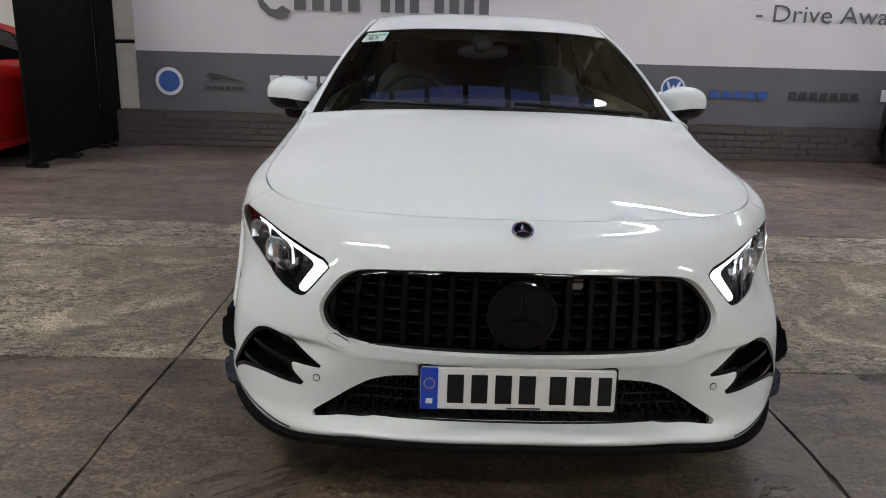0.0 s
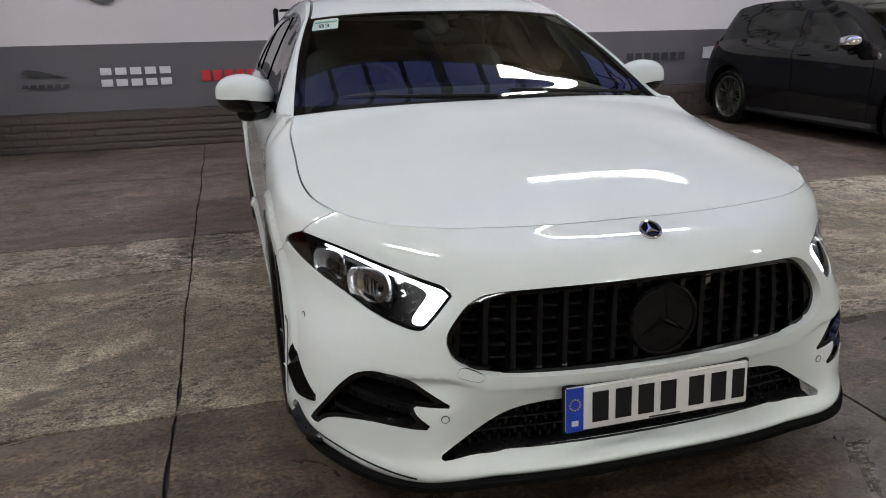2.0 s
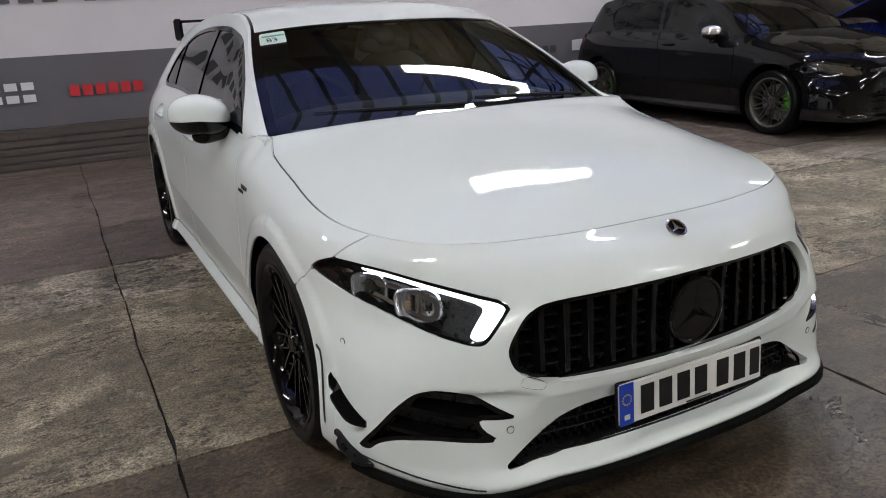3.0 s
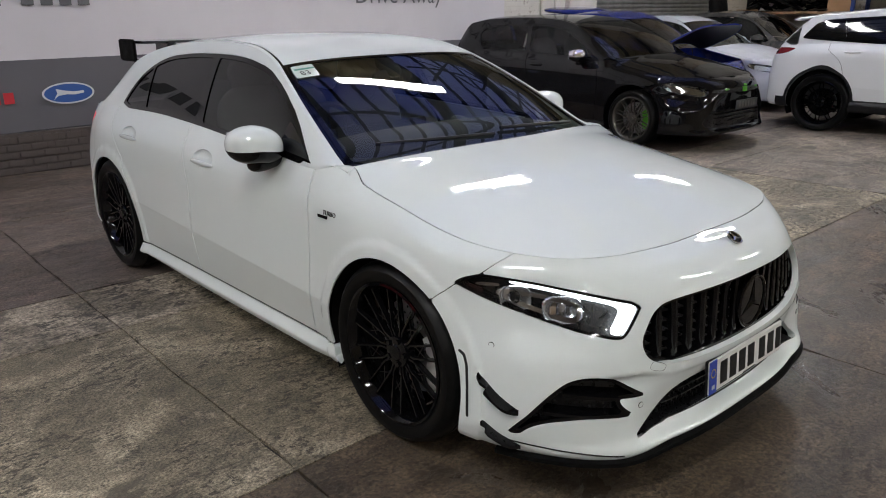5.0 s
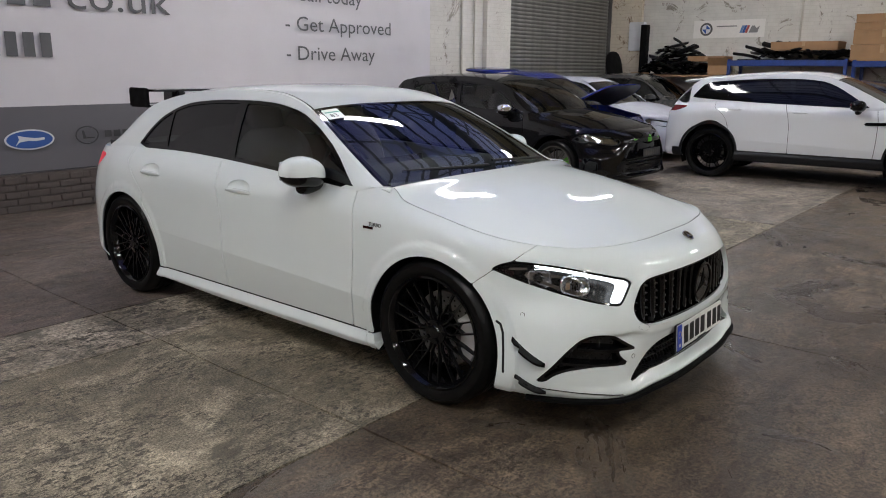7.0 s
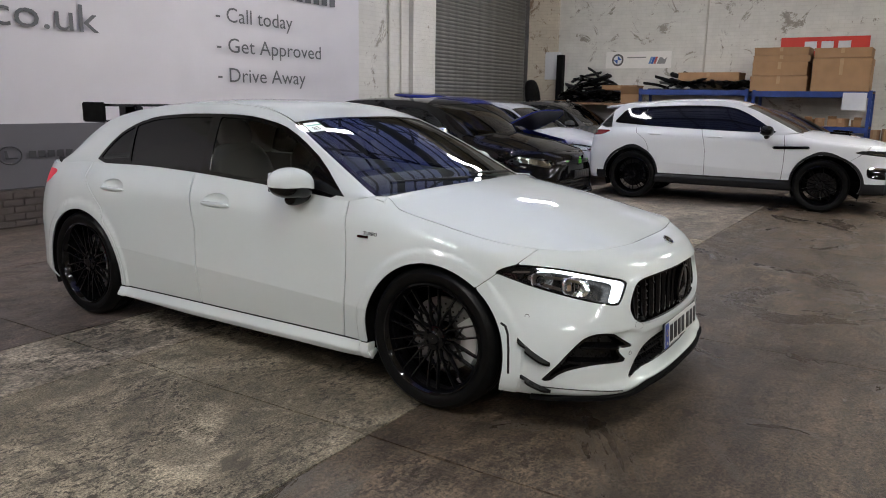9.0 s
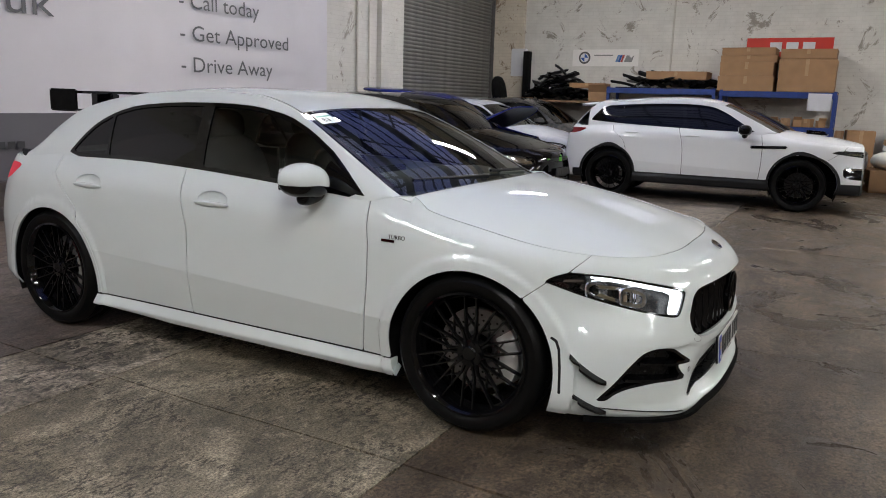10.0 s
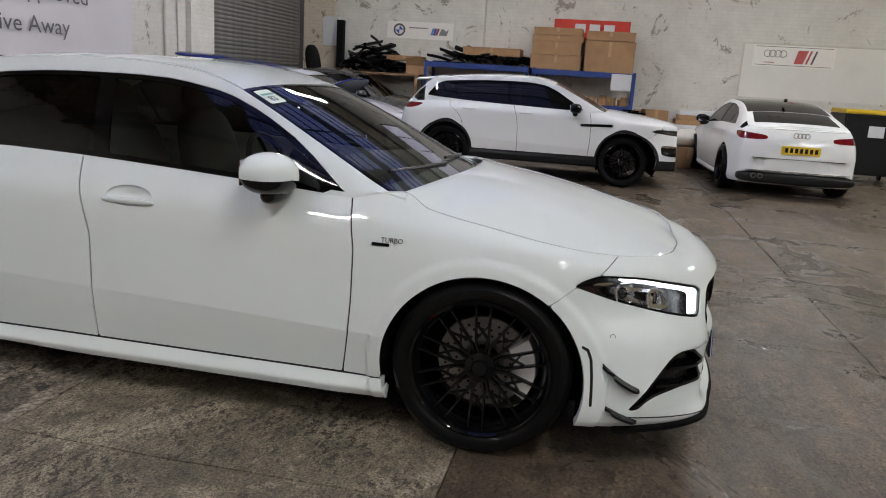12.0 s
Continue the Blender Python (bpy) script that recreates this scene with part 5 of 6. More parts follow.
# headlamps
DRLP = sh.front([(.795, .7335), (.72, .7185), (.62, .6935), (.532, .6715), (.521, .664), (.524, .652), (.557, .596), (.572, .583), (.590, .583), (.598, .592), (.582, .628), (.570, .650), (.574, .660), (.60, .6715), (.72, .702), (.79, .718)], 1)
for sg in (-1, 1):
    lo, hi = sh.ux(.48), sh.uy(.62)
    P, U, Z = sh.wall(lo, hi, 4.5, 8.6, .006)
    d, dd = inside(U, Z, HL), inside(U, Z, DRLP)
    mir = np.array([sg, 1, 1])
    lamp = sh.put("headlamp", P * mir, d - .001, TRIM_BLACK, hero, "headlamp with lit white daytime strip", rim=0.0, shift=-0.06)
    rim_ = sh.put("lamp_rim", P * mir, np.minimum(d - .001, .009 - d), GLOSS_BLACK, lamp, rim=0.05, shift=-0.004)
    sh.put("daytime_strip", P * mir, dd, DRL, lamp, "lit white daytime strip", rim=0.012, shift=-0.014)
    fl = sh.front([(.815, .675), (.81, .700), (.72, .688), (.655, .668), (.665, .612), (.70, .612), (.76, .640)], 2)
    fd = inside(U, Z, fl)
    sh.put("reflector_tray", P * mir, np.minimum(fd, .014 - fd), CHROME, lamp, rim=0.025, shift=-0.026)
    # square reflector bowls, the outer one with a projector lens
    for x, z, w, h, lens in ((.778, .672, .046, .037, True), (.694, .645, .058, .041, False)):
        p, n = sh.at(sh.ux(x), z)
        n = Vector((n.x * .55, n.y, .05)).normalized()
        p, n = Vector((p.x * sg, p.y, p.z)), Vector((n.x * sg, n.y, n.z))
        rot = Matrix.Translation(p - n * .030) @ n.to_track_quat("X", "Z").to_matrix().to_4x4()
        bm = bmesh.new()
        rings = []
        for k, xx in ((1.10, .010), (1.04, .016), (.96, .012), (.80, -.008), (.50, -.022), (.12, -.028)):
            sq = 3.2 if k > .7 else 2.2
            ring = []
            for a in np.linspace(0, math.tau, 32, endpoint=False):
                ca, sa = math.cos(a), math.sin(a)
                q = (abs(ca) ** sq + abs(sa) ** sq) ** (-1 / sq)
                ring.append(bm.verts.new(rot @ Vector((xx, w * k * q * ca + .12 * h * k * q * sa * sg, h * k * q * sa))))
            rings.append(ring)
        for A, B in zip(rings, rings[1:]):
            for q in range(32):
                bm.faces.new((A[q], A[(q + 1) % 32], B[(q + 1) % 32], B[q]))
        bmesh.ops.recalc_face_normals(bm, faces=bm.faces[:])
        part("reflector_bowl", bm, LAMP_SILVER, lamp, "bright chromed reflector bowl", sharp=25)
        if lens:
            part("projector_lens", lathe([(.001, .016), (.014, .013), (.021, .004), (.024, -.010)], 24, rot), CLEAR_LENS, lamp)
            part("projector_core", lathe([(.001, .004), (.016, .002), (.020, -.012)], 20, rot), TRIM_BLACK, lamp)
        else:
            for k in (-1, 0, 1):
                part("reflector_facet", box((-.020, k * .026 - .008, -.028), (.006, k * .026 + .008, .024), .006, rot @ pose(0, 0, 0, 0, 0, 22 * k)), CHROME, lamp)
    p, n = sh.at(sh.ux(.70), .640)
    part("indicator", box((-.010, 0, -.014), (.010, .006, .014), .003, Matrix.Translation((sg * p.x, p.y + .03, p.z)) @ pose(0, 0, 0, 0, 0, sg * 35)), AMBER, lamp)
    mark_line = sh.front([(.845, .704), (.838, .714), (.808, .716), (.806, .708), (.825, .703)], 1)
    sh.put("marker_strip", P * mir, inside(U, Z, mark_line), CHROME, lamp, rim=0.006, shift=-0.016)
    mk = sh.front([(.860, .698), (.845, .703), (.83, .69), (.835, .675), (.85, .684)], 1)
    sh.put("side_reflector", P * mir, inside(U, Z, mk), DARK_RED, lamp, "dark red side reflector", rim=0.0, shift=-0.02)
    cl = sh.put("lamp_cover", P * mir, d - .004, CLEAR_LENS, lamp, "clear headlamp cover", rim=0.0, shift=-0.002)
    cl.visible_shadow = False

HANDLES = ((2.352, .858), (3.295, .874))
doors_and_quarters(sh, hero, PAINT, PAINT, HL, dishes=[(y, z + .004) for y, z in HANDLES])

# bonnet
P, T, S = sh.bonnet()
sh.put("bonnet", P, np.full(T.shape, 1.0), PAINT, hero, rim=0.008)
P, T, S = sh.bonnet(1.004, -.004)
sh.put("bonnet_seal", P, np.maximum(np.abs(S) - .965, .045 - T), BLACK_PLASTIC, hero, "black rubber round the bonnet", rim=0.0, shift=-.008)
# cowl tray under the windscreen
part("cowl", box((-.66, 1.16, .88), (.66, 1.5, .945), .02), BLACK_PLASTIC, hero)
glazing(sh, hero, -1, SIDE_GLASS, GLOSS_BLACK, PAINT, gl_rear=PRIVACY_GLASS)
glazing(sh, hero, 1, SIDE_GLASS, GLOSS_BLACK, PAINT, gl_rear=PRIVACY_GLASS)
roof_and_screens(sh, hero, PAINT, GLOSS_BLACK, SCREEN_GLASS)
boot_lid(sh, hero, PAINT)
part("underbody", box((-.60, .20, .15), (.60, 4.25, .26), .02), LINER, hero)
part("floor_pan", box((-.845, 1.30, .19), (.845, 3.22, .30), .02), LINER, hero)
for yc, zc, r in ARCHES:
    for sg in (-1, 1):
        wheel_well(hero, sg * .872, yc, zc, r + .012, LINER)
WH = (GLOSS_BLACK, RUBBER, DISC_STEEL, CALIPER)
for yc in (0.904, 3.630):
    for sg in (-1, 1):
        wheel(hero, (sg * .775, yc, .343), sg, WH, R=.343, width=.235, rim_r=.258, finer=True, twin=.20)

# bonnet badge
bd = pose(0, .098, .772, 34, 0, 0)
badge = part("bonnet_badge", lathe([(.001, .003), (.020, .003), (.026, .005), (.028, .003), (.029, 0)], 40, bd @ pose(0, 0, 0, 0, -90, 0)), GLOSS_BLACK, hero, "small chrome and black round badge")
part("badge_ring", tube_along([bd @ Vector((.0265 * math.cos(a), .0265 * math.sin(a), .004)) for a in np.linspace(0, math.tau, 40, endpoint=False)], .0036, 6, True), CHROME, badge)
for k in range(3):
    a = math.pi / 2 + k * math.tau / 3
    bm = bmesh.new()
    vs = [bm.verts.new(bd @ Vector(v)) for v in ((.024 * math.cos(a), .024 * math.sin(a), .005), (-.0065 * math.sin(a), .0065 * math.cos(a), .005), (0, 0, .009), (.0065 * math.sin(a), -.0065 * math.cos(a), .005))]
    bm.faces.new(vs[:3]), bm.faces.new((vs[0], vs[2], vs[3]))
    part("badge_arm", bm, CHROME, badge, sharp=20)

# mirrors
def blob(size, m, squash=2.6, segs=24, cut=None):
    """A rounded box (superellipsoid)."""
    bm = bmesh.new()
    bmesh.ops.create_uvsphere(bm, u_segments=segs * 2, v_segments=segs, radius=1.0)
    for v in bm.verts:
        c = v.co
        k = (abs(c.x) ** squash + abs(c.y) ** squash + abs(c.z) ** squash) ** (-1 / squash)
        v.co = Vector((c.x * k * size[0], c.y * k * size[1], c.z * k * size[2]))
    if cut:
        cut(bm)
    bmesh.ops.transform(bm, matrix=m, verts=bm.verts[:])
    return bm


def door_mirror(car, sg, at, cap, size=(.115, .085, .075)):
    M = pose(*at, 0, 0, sg * 10)
    def lower(bm):
        bmesh.ops.bisect_plane(bm, geom=bm.verts[:] + bm.edges[:] + bm.faces[:], plane_co=(0, 0, -.016), plane_no=(0, 0, 1), clear_inner=True)
        for v in bm.verts:
            v.co.z += -0.018 * max(0, -v.co.x * sg) / size[0] + 0.0
            v.co.y += 0.10 * abs(v.co.x) ** 2 / size[0]
    mirror = part("door_mirror", blob(size, M, 2.4, cut=lower), cap, car, "painted door mirror on black foot")
    def under(bm):
        bmesh.ops.bisect_plane(bm, geom=bm.verts[:] + bm.edges[:] + bm.faces[:], plane_co=(0, 0, -.018), plane_no=(0, 0, 1), clear_outer=True)
        for v in bm.verts:
            v.co.z += -0.018 * max(0, -v.co.x * sg) / size[0]
            v.co.y += 0.10 * abs(v.co.x) ** 2 / size[0]
    part("mirror_underside", blob((size[0] * .995, size[1] * .985, size[2] * .99), M, 2.4, cut=under), GLOSS_BLACK, mirror, "gloss black mirror underside")
    part("mirror_foot", blob((.095, .042, .042), pose(at[0] - sg * .055, at[1] + .005, at[2] - .068, 0, sg * 12, 0), 2.4, 14), GLOSS_BLACK, mirror)
    part("mirror_glass", box((-.095, .068, -.045), (.095, .074, .05), .003, M), CHROME, mirror, "mirror glass")


for sg in (-1, 1):
    door_mirror(hero, sg, (sg * .915, 1.725, 1.010), PAINT, (.118, .095, .078))
    # sail panel in the front corner of the side window
    Ps = sh.side(sg)
    tri = [(1.47, .95), (1.60, 1.035), (1.71, 1.09), (1.75, .968)]
    sh.put("mirror_sail", Ps, inside(Ps[..., 1], Ps[..., 2], tri), GLOSS_BLACK, hero, rim=.004, shift=.002)

# door handles
for sg in (-1, 1):
    for y, z in HANDLES:
        p, n = sh.at(sh.uy(y), z)
        M = Matrix.Translation((sg * p.x, p.y, p.z)) @ pose(0, 0, 0, 0, sg * 16, 0)
        part("door_handle", blob((.011, .116, .0125), M @ pose(sg * .013, 0, -.013), 2.8, 14), PAINT, hero)

# wing badge lettering
for sg in (-1, 1):
    p, n = sh.at(sh.uy(1.275), .788)
    M = Matrix.Translation((sg * (p.x + .0015), 1.275, .788)) @ (pose(0, 0, 0, 90, 0, -90) if sg < 0 else pose(0, 0, 0, 90, 0, 90)) @ pose(0, 0, 0, -6, 0, 0)
    wb = part("wing_badge", text_mesh("TURBO", .026, .0012, M @ pose(-.028, .001, 0)), STEEL_DARK, hero, "chrome wing lettering", sharp=None)
    part("wing_badge_bar", box((-.062, -.014, 0), (.005, -.002, .0016), .0006, M), GLOSS_BLACK, wb)

# rear wing on the roof's end
wing = part("rear_wing", box((-.60, 3.62, 1.352), (.60, 3.90, 1.368), .007), GLOSS_BLACK, hero, "gloss black rear wing above the tailgate")
for sg in (-1, 1):
    part("wing_end_plate", box((sg * .615 - .008, 3.70, 1.245), (sg * .615 + .008, 3.955, 1.378), .018), MATT_BLACK, wing)
    part("wing_foot", box((sg * .42 - .03, 3.60, 1.26), (sg * .42 + .03, 3.80, 1.36), .01), GLOSS_BLACK, wing)
    part("wing_lower_blade", box((sg * .55 - .07, 3.66, 1.25), (sg * .55 + .07, 3.86, 1.262), .004), GLOSS_BLACK, wing)

# cabin
part("dashboard", blob((.66, .26, .11), pose(0, 1.63, .90, -6, 0, 0), 3.2), CABIN, hero, "dark dashboard")
part("bulkhead", box((-.70, 1.30, .30), (.70, 1.45, .90), .02), CABIN, hero)
part("screen_unit", box((-.44, 1.83, .955), (.12, 1.845, 1.015), .008), CABIN, hero)
sw = part("steering_wheel", tube_along([pose(-.35, 1.98, .93, 68, 0, 0) @ Vector((.182 * math.cos(a), .182 * math.sin(a), 0)) for a in np.linspace(0, math.tau, 40, endpoint=False)], .014, 8, True), CABIN, hero, "dark steering wheel")
part("wheel_boss", blob((.075, .055, .03), pose(-.35, 1.98, .93, 68, 0, 0), 2.6, 12), CABIN, sw)
for a in (0, 180, 270):
    part("wheel_spoke", box((.05, -.014, -.006), (.175, .014, .006), .004, pose(-.35, 1.98, .93, 68, 0, 0) @ pose(0, 0, 0, 0, 0, a)), CABIN, sw)
for sx in (-.36, .36):
    st = part("front_seat", blob((.25, .26, .10), pose(sx, 2.35, .52), 3.0), CABIN_GREY, hero, "grey cloth front seat")
    part("seat_back", blob((.25, .085, .33), pose(sx, 2.66, .83, -14, 0, 0), 3.0), CABIN_GREY, st)
    part("headrest", blob((.13, .05, .09), pose(sx, 2.75, 1.20, -10, 0, 0), 2.8), CABIN_GREY, st)
part("rear_bench", blob((.62, .25, .12), pose(0, 3.18, .55), 3.2), CABIN, hero)
part("bench_back", blob((.62, .09, .30), pose(0, 3.48, .82, -16, 0, 0), 3.2), CABIN, hero)
part("inner_mirror", blob((.125, .02, .035), pose(-.02, 1.93, 1.215, 6, 0, 0), 2.8, 12), CABIN, hero, "rear view mirror")
part("camera_pod", blob((.055, .08, .03), pose(-.02, 1.96, 1.262, 30, 0, 0), 2.4, 12), CABIN, hero)
for sg in (-1, 1):
    part("boot_side_trim", box((sg * .66 - .01, 3.25, .45), (sg * .66 + .01, 4.2, 1.0), .004), CABIN, hero)
part("boot_lining", box((-.70, 3.62, .40), (.70, 4.15, .90), .02), CABIN, hero)
# added dark screen that keeps the tail lamps' red glow out of the cabin
part("seat_back_panel", box((-.74, 3.86, .45), (.74, 3.88, .99), .01), CABIN, hero)
part("load_cover", box((-.58, 3.5, .90), (.58, 4.0, .92), .01), CABIN, hero)

# windscreen sticker with its number
Pt, Yt, St = sh.top(1.22, 2.0)
stick = sh.put("windscreen_sticker", Pt, np.minimum.reduce([Yt - 1.872, 1.968 - Yt, -.755 - St, St + .925]), STICKER, hero, "pale green paper sticker with a number", rim=0.0, shift=.002)
pos_on = lambda y, k: Pt[np.argmin(np.abs(Yt[:, 0] - y)), np.argmin(np.abs(St[0] - k))]
q0, q1, q2 = (Vector(pos_on(*v)) for v in ((1.89, -.885), (1.89, -.785), (1.94, -.885)))
ex, ey = (q1 - q0).normalized(), (q2 - q0).normalized()
ez = ex.cross(ey).normalized()
ey = ez.cross(ex)
on_glass = Matrix.Translation(q0 + ez * .004) @ Matrix((ex, ey, ez)).transposed().to_4x4()
part("sticker_number", text_mesh("83", .052, .0003, on_glass), PRINT_DARK, stick, sharp=None)
part("sticker_band", box((-.012, .047, 0), (.085, .060, .0006), 0, on_glass), STICKER_GREEN, stick, "green band along the sticker")

# wipers
for x0, x1, y0 in ((-.56, .02, 1.36), (.08, .62, 1.33)):
    pts = [(x, y0 - .10 * (1 - (x / .7) ** 2) + .05 * t, .985 + .018 * t + .016 * (1 - (x / .7) ** 2)) for t, x in zip(np.linspace(0, 1, 8), np.linspace(x1, x0, 8))]
    part("wiper", tube_along(pts, .008, 6), BLACK_PLASTIC, hero)


# ---- the other parked cars ----
PAINT_BLACK = car_paint("black_paint", (0.0045, 0.0045, 0.0052), 0.0, 0.85)
PAINT_SUV = car_paint("suv_white_paint", (0.78, 0.79, 0.80))
PAINT_BLUE = car_paint("blue_paint", (0.012, 0.022, 0.17), 0.25)
PAINT_SILVER = car_paint("silver_paint", (0.46, 0.47, 0.52), 0.15)
PAINT_GREY = car_paint("dusty_dark_paint", (0.045, 0.045, 0.045), 0.5)
PAINT_RED = car_paint("red_paint", (0.55, 0.012, 0.012))
RIM_GREY = plain("rim_gunmetal", (0.09, 0.085, 0.075), 0.35, 0.6, var=0.15)
DARK_GLASS = plain("dark_car_glass", (0.006, 0.0065, 0.007), 0.04, var=0.05, spec=0.3)
ROOF_BLACK = plain("roof_black", (0.004, 0.004, 0.004), 0.12, var=0.05, spec=0.2)
BROWN_GLASS = tinted_glass("clear_car_glass", (0.45, 0.42, 0.38))
GREEN = plain("acid_green", (0.10, 0.42, 0.03), 0.4, var=0.1)
TAIL_OFF = plain("tail_lamp_unlit", (0.15, 0.005, 0.010), 0.12, var=0.1, coat=0.6)
ENGINE = plain("engine_parts", (0.05, 0.045, 0.045), 0.5, 0.3, var=0.6, scale=20)


def warped(sx=1.0, ys=((0, 0), (4.39, 4.39)), zs=((0, 0), (1.5, 1.5))):
    ya, za = np.array(ys, float), np.array(zs, float)
    return lambda P: np.stack([P[..., 0] * sx, np.interp(P[..., 1], ya[:, 0], ya[:, 1]), np.interp(P[..., 2], za[:, 0], za[:, 1])], -1)


def parked_car(name, label, at, rz, paint, warp, wheels, wheel_r=.325, hubs=(.895, 3.626), half=.77, doors=2, edge=EDGE, dlo=DLO, cell=.028, glass=DARK_GLASS, screen=None,
               roof=None, skirt=None, grille=None, lamps=True, bonnet_up=0.0, quarter=3.235, pillar=2.53, cladding=False, spokes=10, lamp_poly=None, grille_mat=None, low=.255, mirror=None, glass_end=4.08, rear_roof=3.62):
    car = empty(name, at, label, "car", rz=rz)
    s = Shell(warp, cell, 0.004 if not cladding else 0.0, edge)
    hl = s.front(lamp_poly or [(.862, .715), (.84, .735), (.70, .715), (.56, .68), (.55, .62), (.62, .595), (.75, .62), (.84, .66)], 1)
    gr = s.front(grille or [(-.2, .69), (.50, .672), (.54, .63), (-.2, .625)], 1)
    lo = s.front([(-.2, .44), (.56, .43), (.62, .32), (.58, .26), (-.2, .25)], 1)
    ub_ = s.uy(.80)
    P, U, Z = s.wall(-ub_, ub_)
    Y = P[..., 1]
    h_, g_, l_ = (inside(np.abs(U), Z, q) for q in (hl, gr, lo))
    s.put("front_bumper", P, np.minimum.reduce([front_seam(Z) - Y, -h_, -g_, -l_, arch_out(Y, Z)]), paint, car)
    s.put("grille", P, g_, grille_mat or TRIM_BLACK, car, "black front grille", rim=.0, shift=-.012)
    s.put("lower_grille", P, l_, TRIM_BLACK, car, rim=.0, shift=-.03)
    for k in range(4):
        z = .28 + .04 * k
        s.put("grille_slat", P, np.minimum.reduce([l_, .006 - np.abs(Z - z), .50 - np.abs(U)]), GLOSS_BLACK, car, rim=.02, shift=-.006)
    for sg in (-1, 1):
        hf = np.minimum(h_, U * sg)
        lamp = s.put("headlamp", P, hf, CHROME, car, "unlit clear headlamp", rim=.0, shift=-.04)
        inn = s.put("lamp_cover", P, hf, CLEAR_LENS, lamp, rim=.0, shift=-.001)
        inn.visible_shadow = False
        s.put("lamp_bezel", P, np.minimum(hf, .014 - hf), TRIM_BLACK, lamp, rim=.02, shift=-.004)
    doors_and_quarters(s, car, paint, skirt or paint, hl, doors, low, cell, TAIL_OFF)
    B, T, S = s.bonnet()
    if bonnet_up:
        B = s.warp(B)
        c, q = math.cos(radians(bonnet_up)), math.sin(radians(bonnet_up))
        y0, z0 = B[-1, B.shape[1] // 2, 1] + .05, B[-1, 0, 2]
        y, z = B[..., 1] - y0, B[..., 2] - z0
        B = np.stack([B[..., 0], y0 + c * y + q * z, z0 - q * y + c * z], -1)
        link("bonnet", trim_mesh("bonnet", B, np.full(T.shape, 1.0), .02), paint, car, "raised open bonnet")
        link("bonnet_underside", trim_mesh("bonnet_underside", B, np.full(T.shape, 1.0), 0.0, -.012), BLACK_PLASTIC, car, "black padded bonnet underside")
        w0 = s.warp(np.array([[[.6, .45, .74], [.6, 1.2, .74]]]))[0]
        eng = part("engine", box((-w0[0][0], w0[0][1], .45), (w0[0][0], w0[1][1], w0[0][2] - .06), .03), ENGINE, car, "dirty engine bay")
        for k in range(5):
            part("engine_part", blob((.10 + .04 * (k % 2), .09, .05), Matrix.Translation((-.36 + .18 * k, w0[0][1] + .2 + .12 * (k % 3), w0[0][2] - .05)), 3, 8), ENGINE if k % 2 else PRINT_RED, eng)
    else:
        s.put("bonnet", B, np.full(T.shape, 1.0), paint, car)
    for sg in (-1, 1):
        glazing(s, car, sg, glass, GLOSS_BLACK, paint, dlo=dlo, quarter=quarter, pillar=pillar)
    roof_and_screens(s, car, roof or paint, GLOSS_BLACK, screen or glass, rail=paint, gate=paint, glass_end=glass_end, rear_roof=rear_roof)
    boot_lid(s, car, paint)
    wl = lambda p: Vector(s.warp(np.array([[p]], float))[0, 0])
    a, b = wl((-.60, .25, .17)), wl((.60, 4.2, .34))
    part("underbody", box(a, b, .02), LINER, car)
    a, b = wl((-.72, 1.42, .3)), wl((.72, 3.9, .86))
    part("cabin_tub", box(a, b, .05), CABIN, car)
    for sx in (-.36, .36):
        p = wl((sx, 2.70, .95))
        st = part("seat_back", blob((.23, .10, .29), Matrix.Translation(p - Vector((0, 0, .06))) @ pose(0, 0, 0, -12), 3, 10), CABIN, car)
        part("headrest", blob((.12, .05, .09), Matrix.Translation(p + Vector((0, .06, .24))), 3, 8), CABIN, st)
    for hy, (yc, zc, r) in zip(hubs, ARCHES):
        for sg in (-1, 1):
            wheel(car, (sg * half, hy, wheel_r), sg, wheels, R=wheel_r, rim_r=wheel_r * .74, width=.225, spokes=spokes)
            A, C = wl((sg * .86, yc - r - .01, zc)), wl((sg * .86, yc + r + .01, zc))
            wheel_well(car, A.x, (A.y + C.y) / 2, wheel_r, (C.y - A.y) / 2, LINER)
    if cladding:
        for sg in (-1, 1):
            P, U, Z = s.wall(s.uy(.36), s.uy(4.15), 0.0, 7.5, .011)
            Y = P[..., 1]
            ao = arch_out(Y, Z)
            s.put("lower_cladding", P * np.array([sg, 1, 1]), np.minimum(np.maximum(.030 - ao, np.minimum(low + .005 - Z, 9.0 + 0 * Y)), ao), BLACK_PLASTIC, car, "black lower body cladding", rim=.02, shift=.008)
    m = wl((-.90, 1.66, 1.0))
    for sg in (-1, 1):
        door_mirror(car, sg, (sg * abs(m.x) * 1.03, m.y, m.z), mirror or paint)
    for sg in (-1, 1):
        for y, z in ((2.40, .865), (3.30, .885))[:doors]:
            p = wl((sg * .868, y, z))
            part("door_handle", blob((.022, .10, .016), Matrix.Translation(p), 2.6, 10), paint, car)
    return car, s, wl


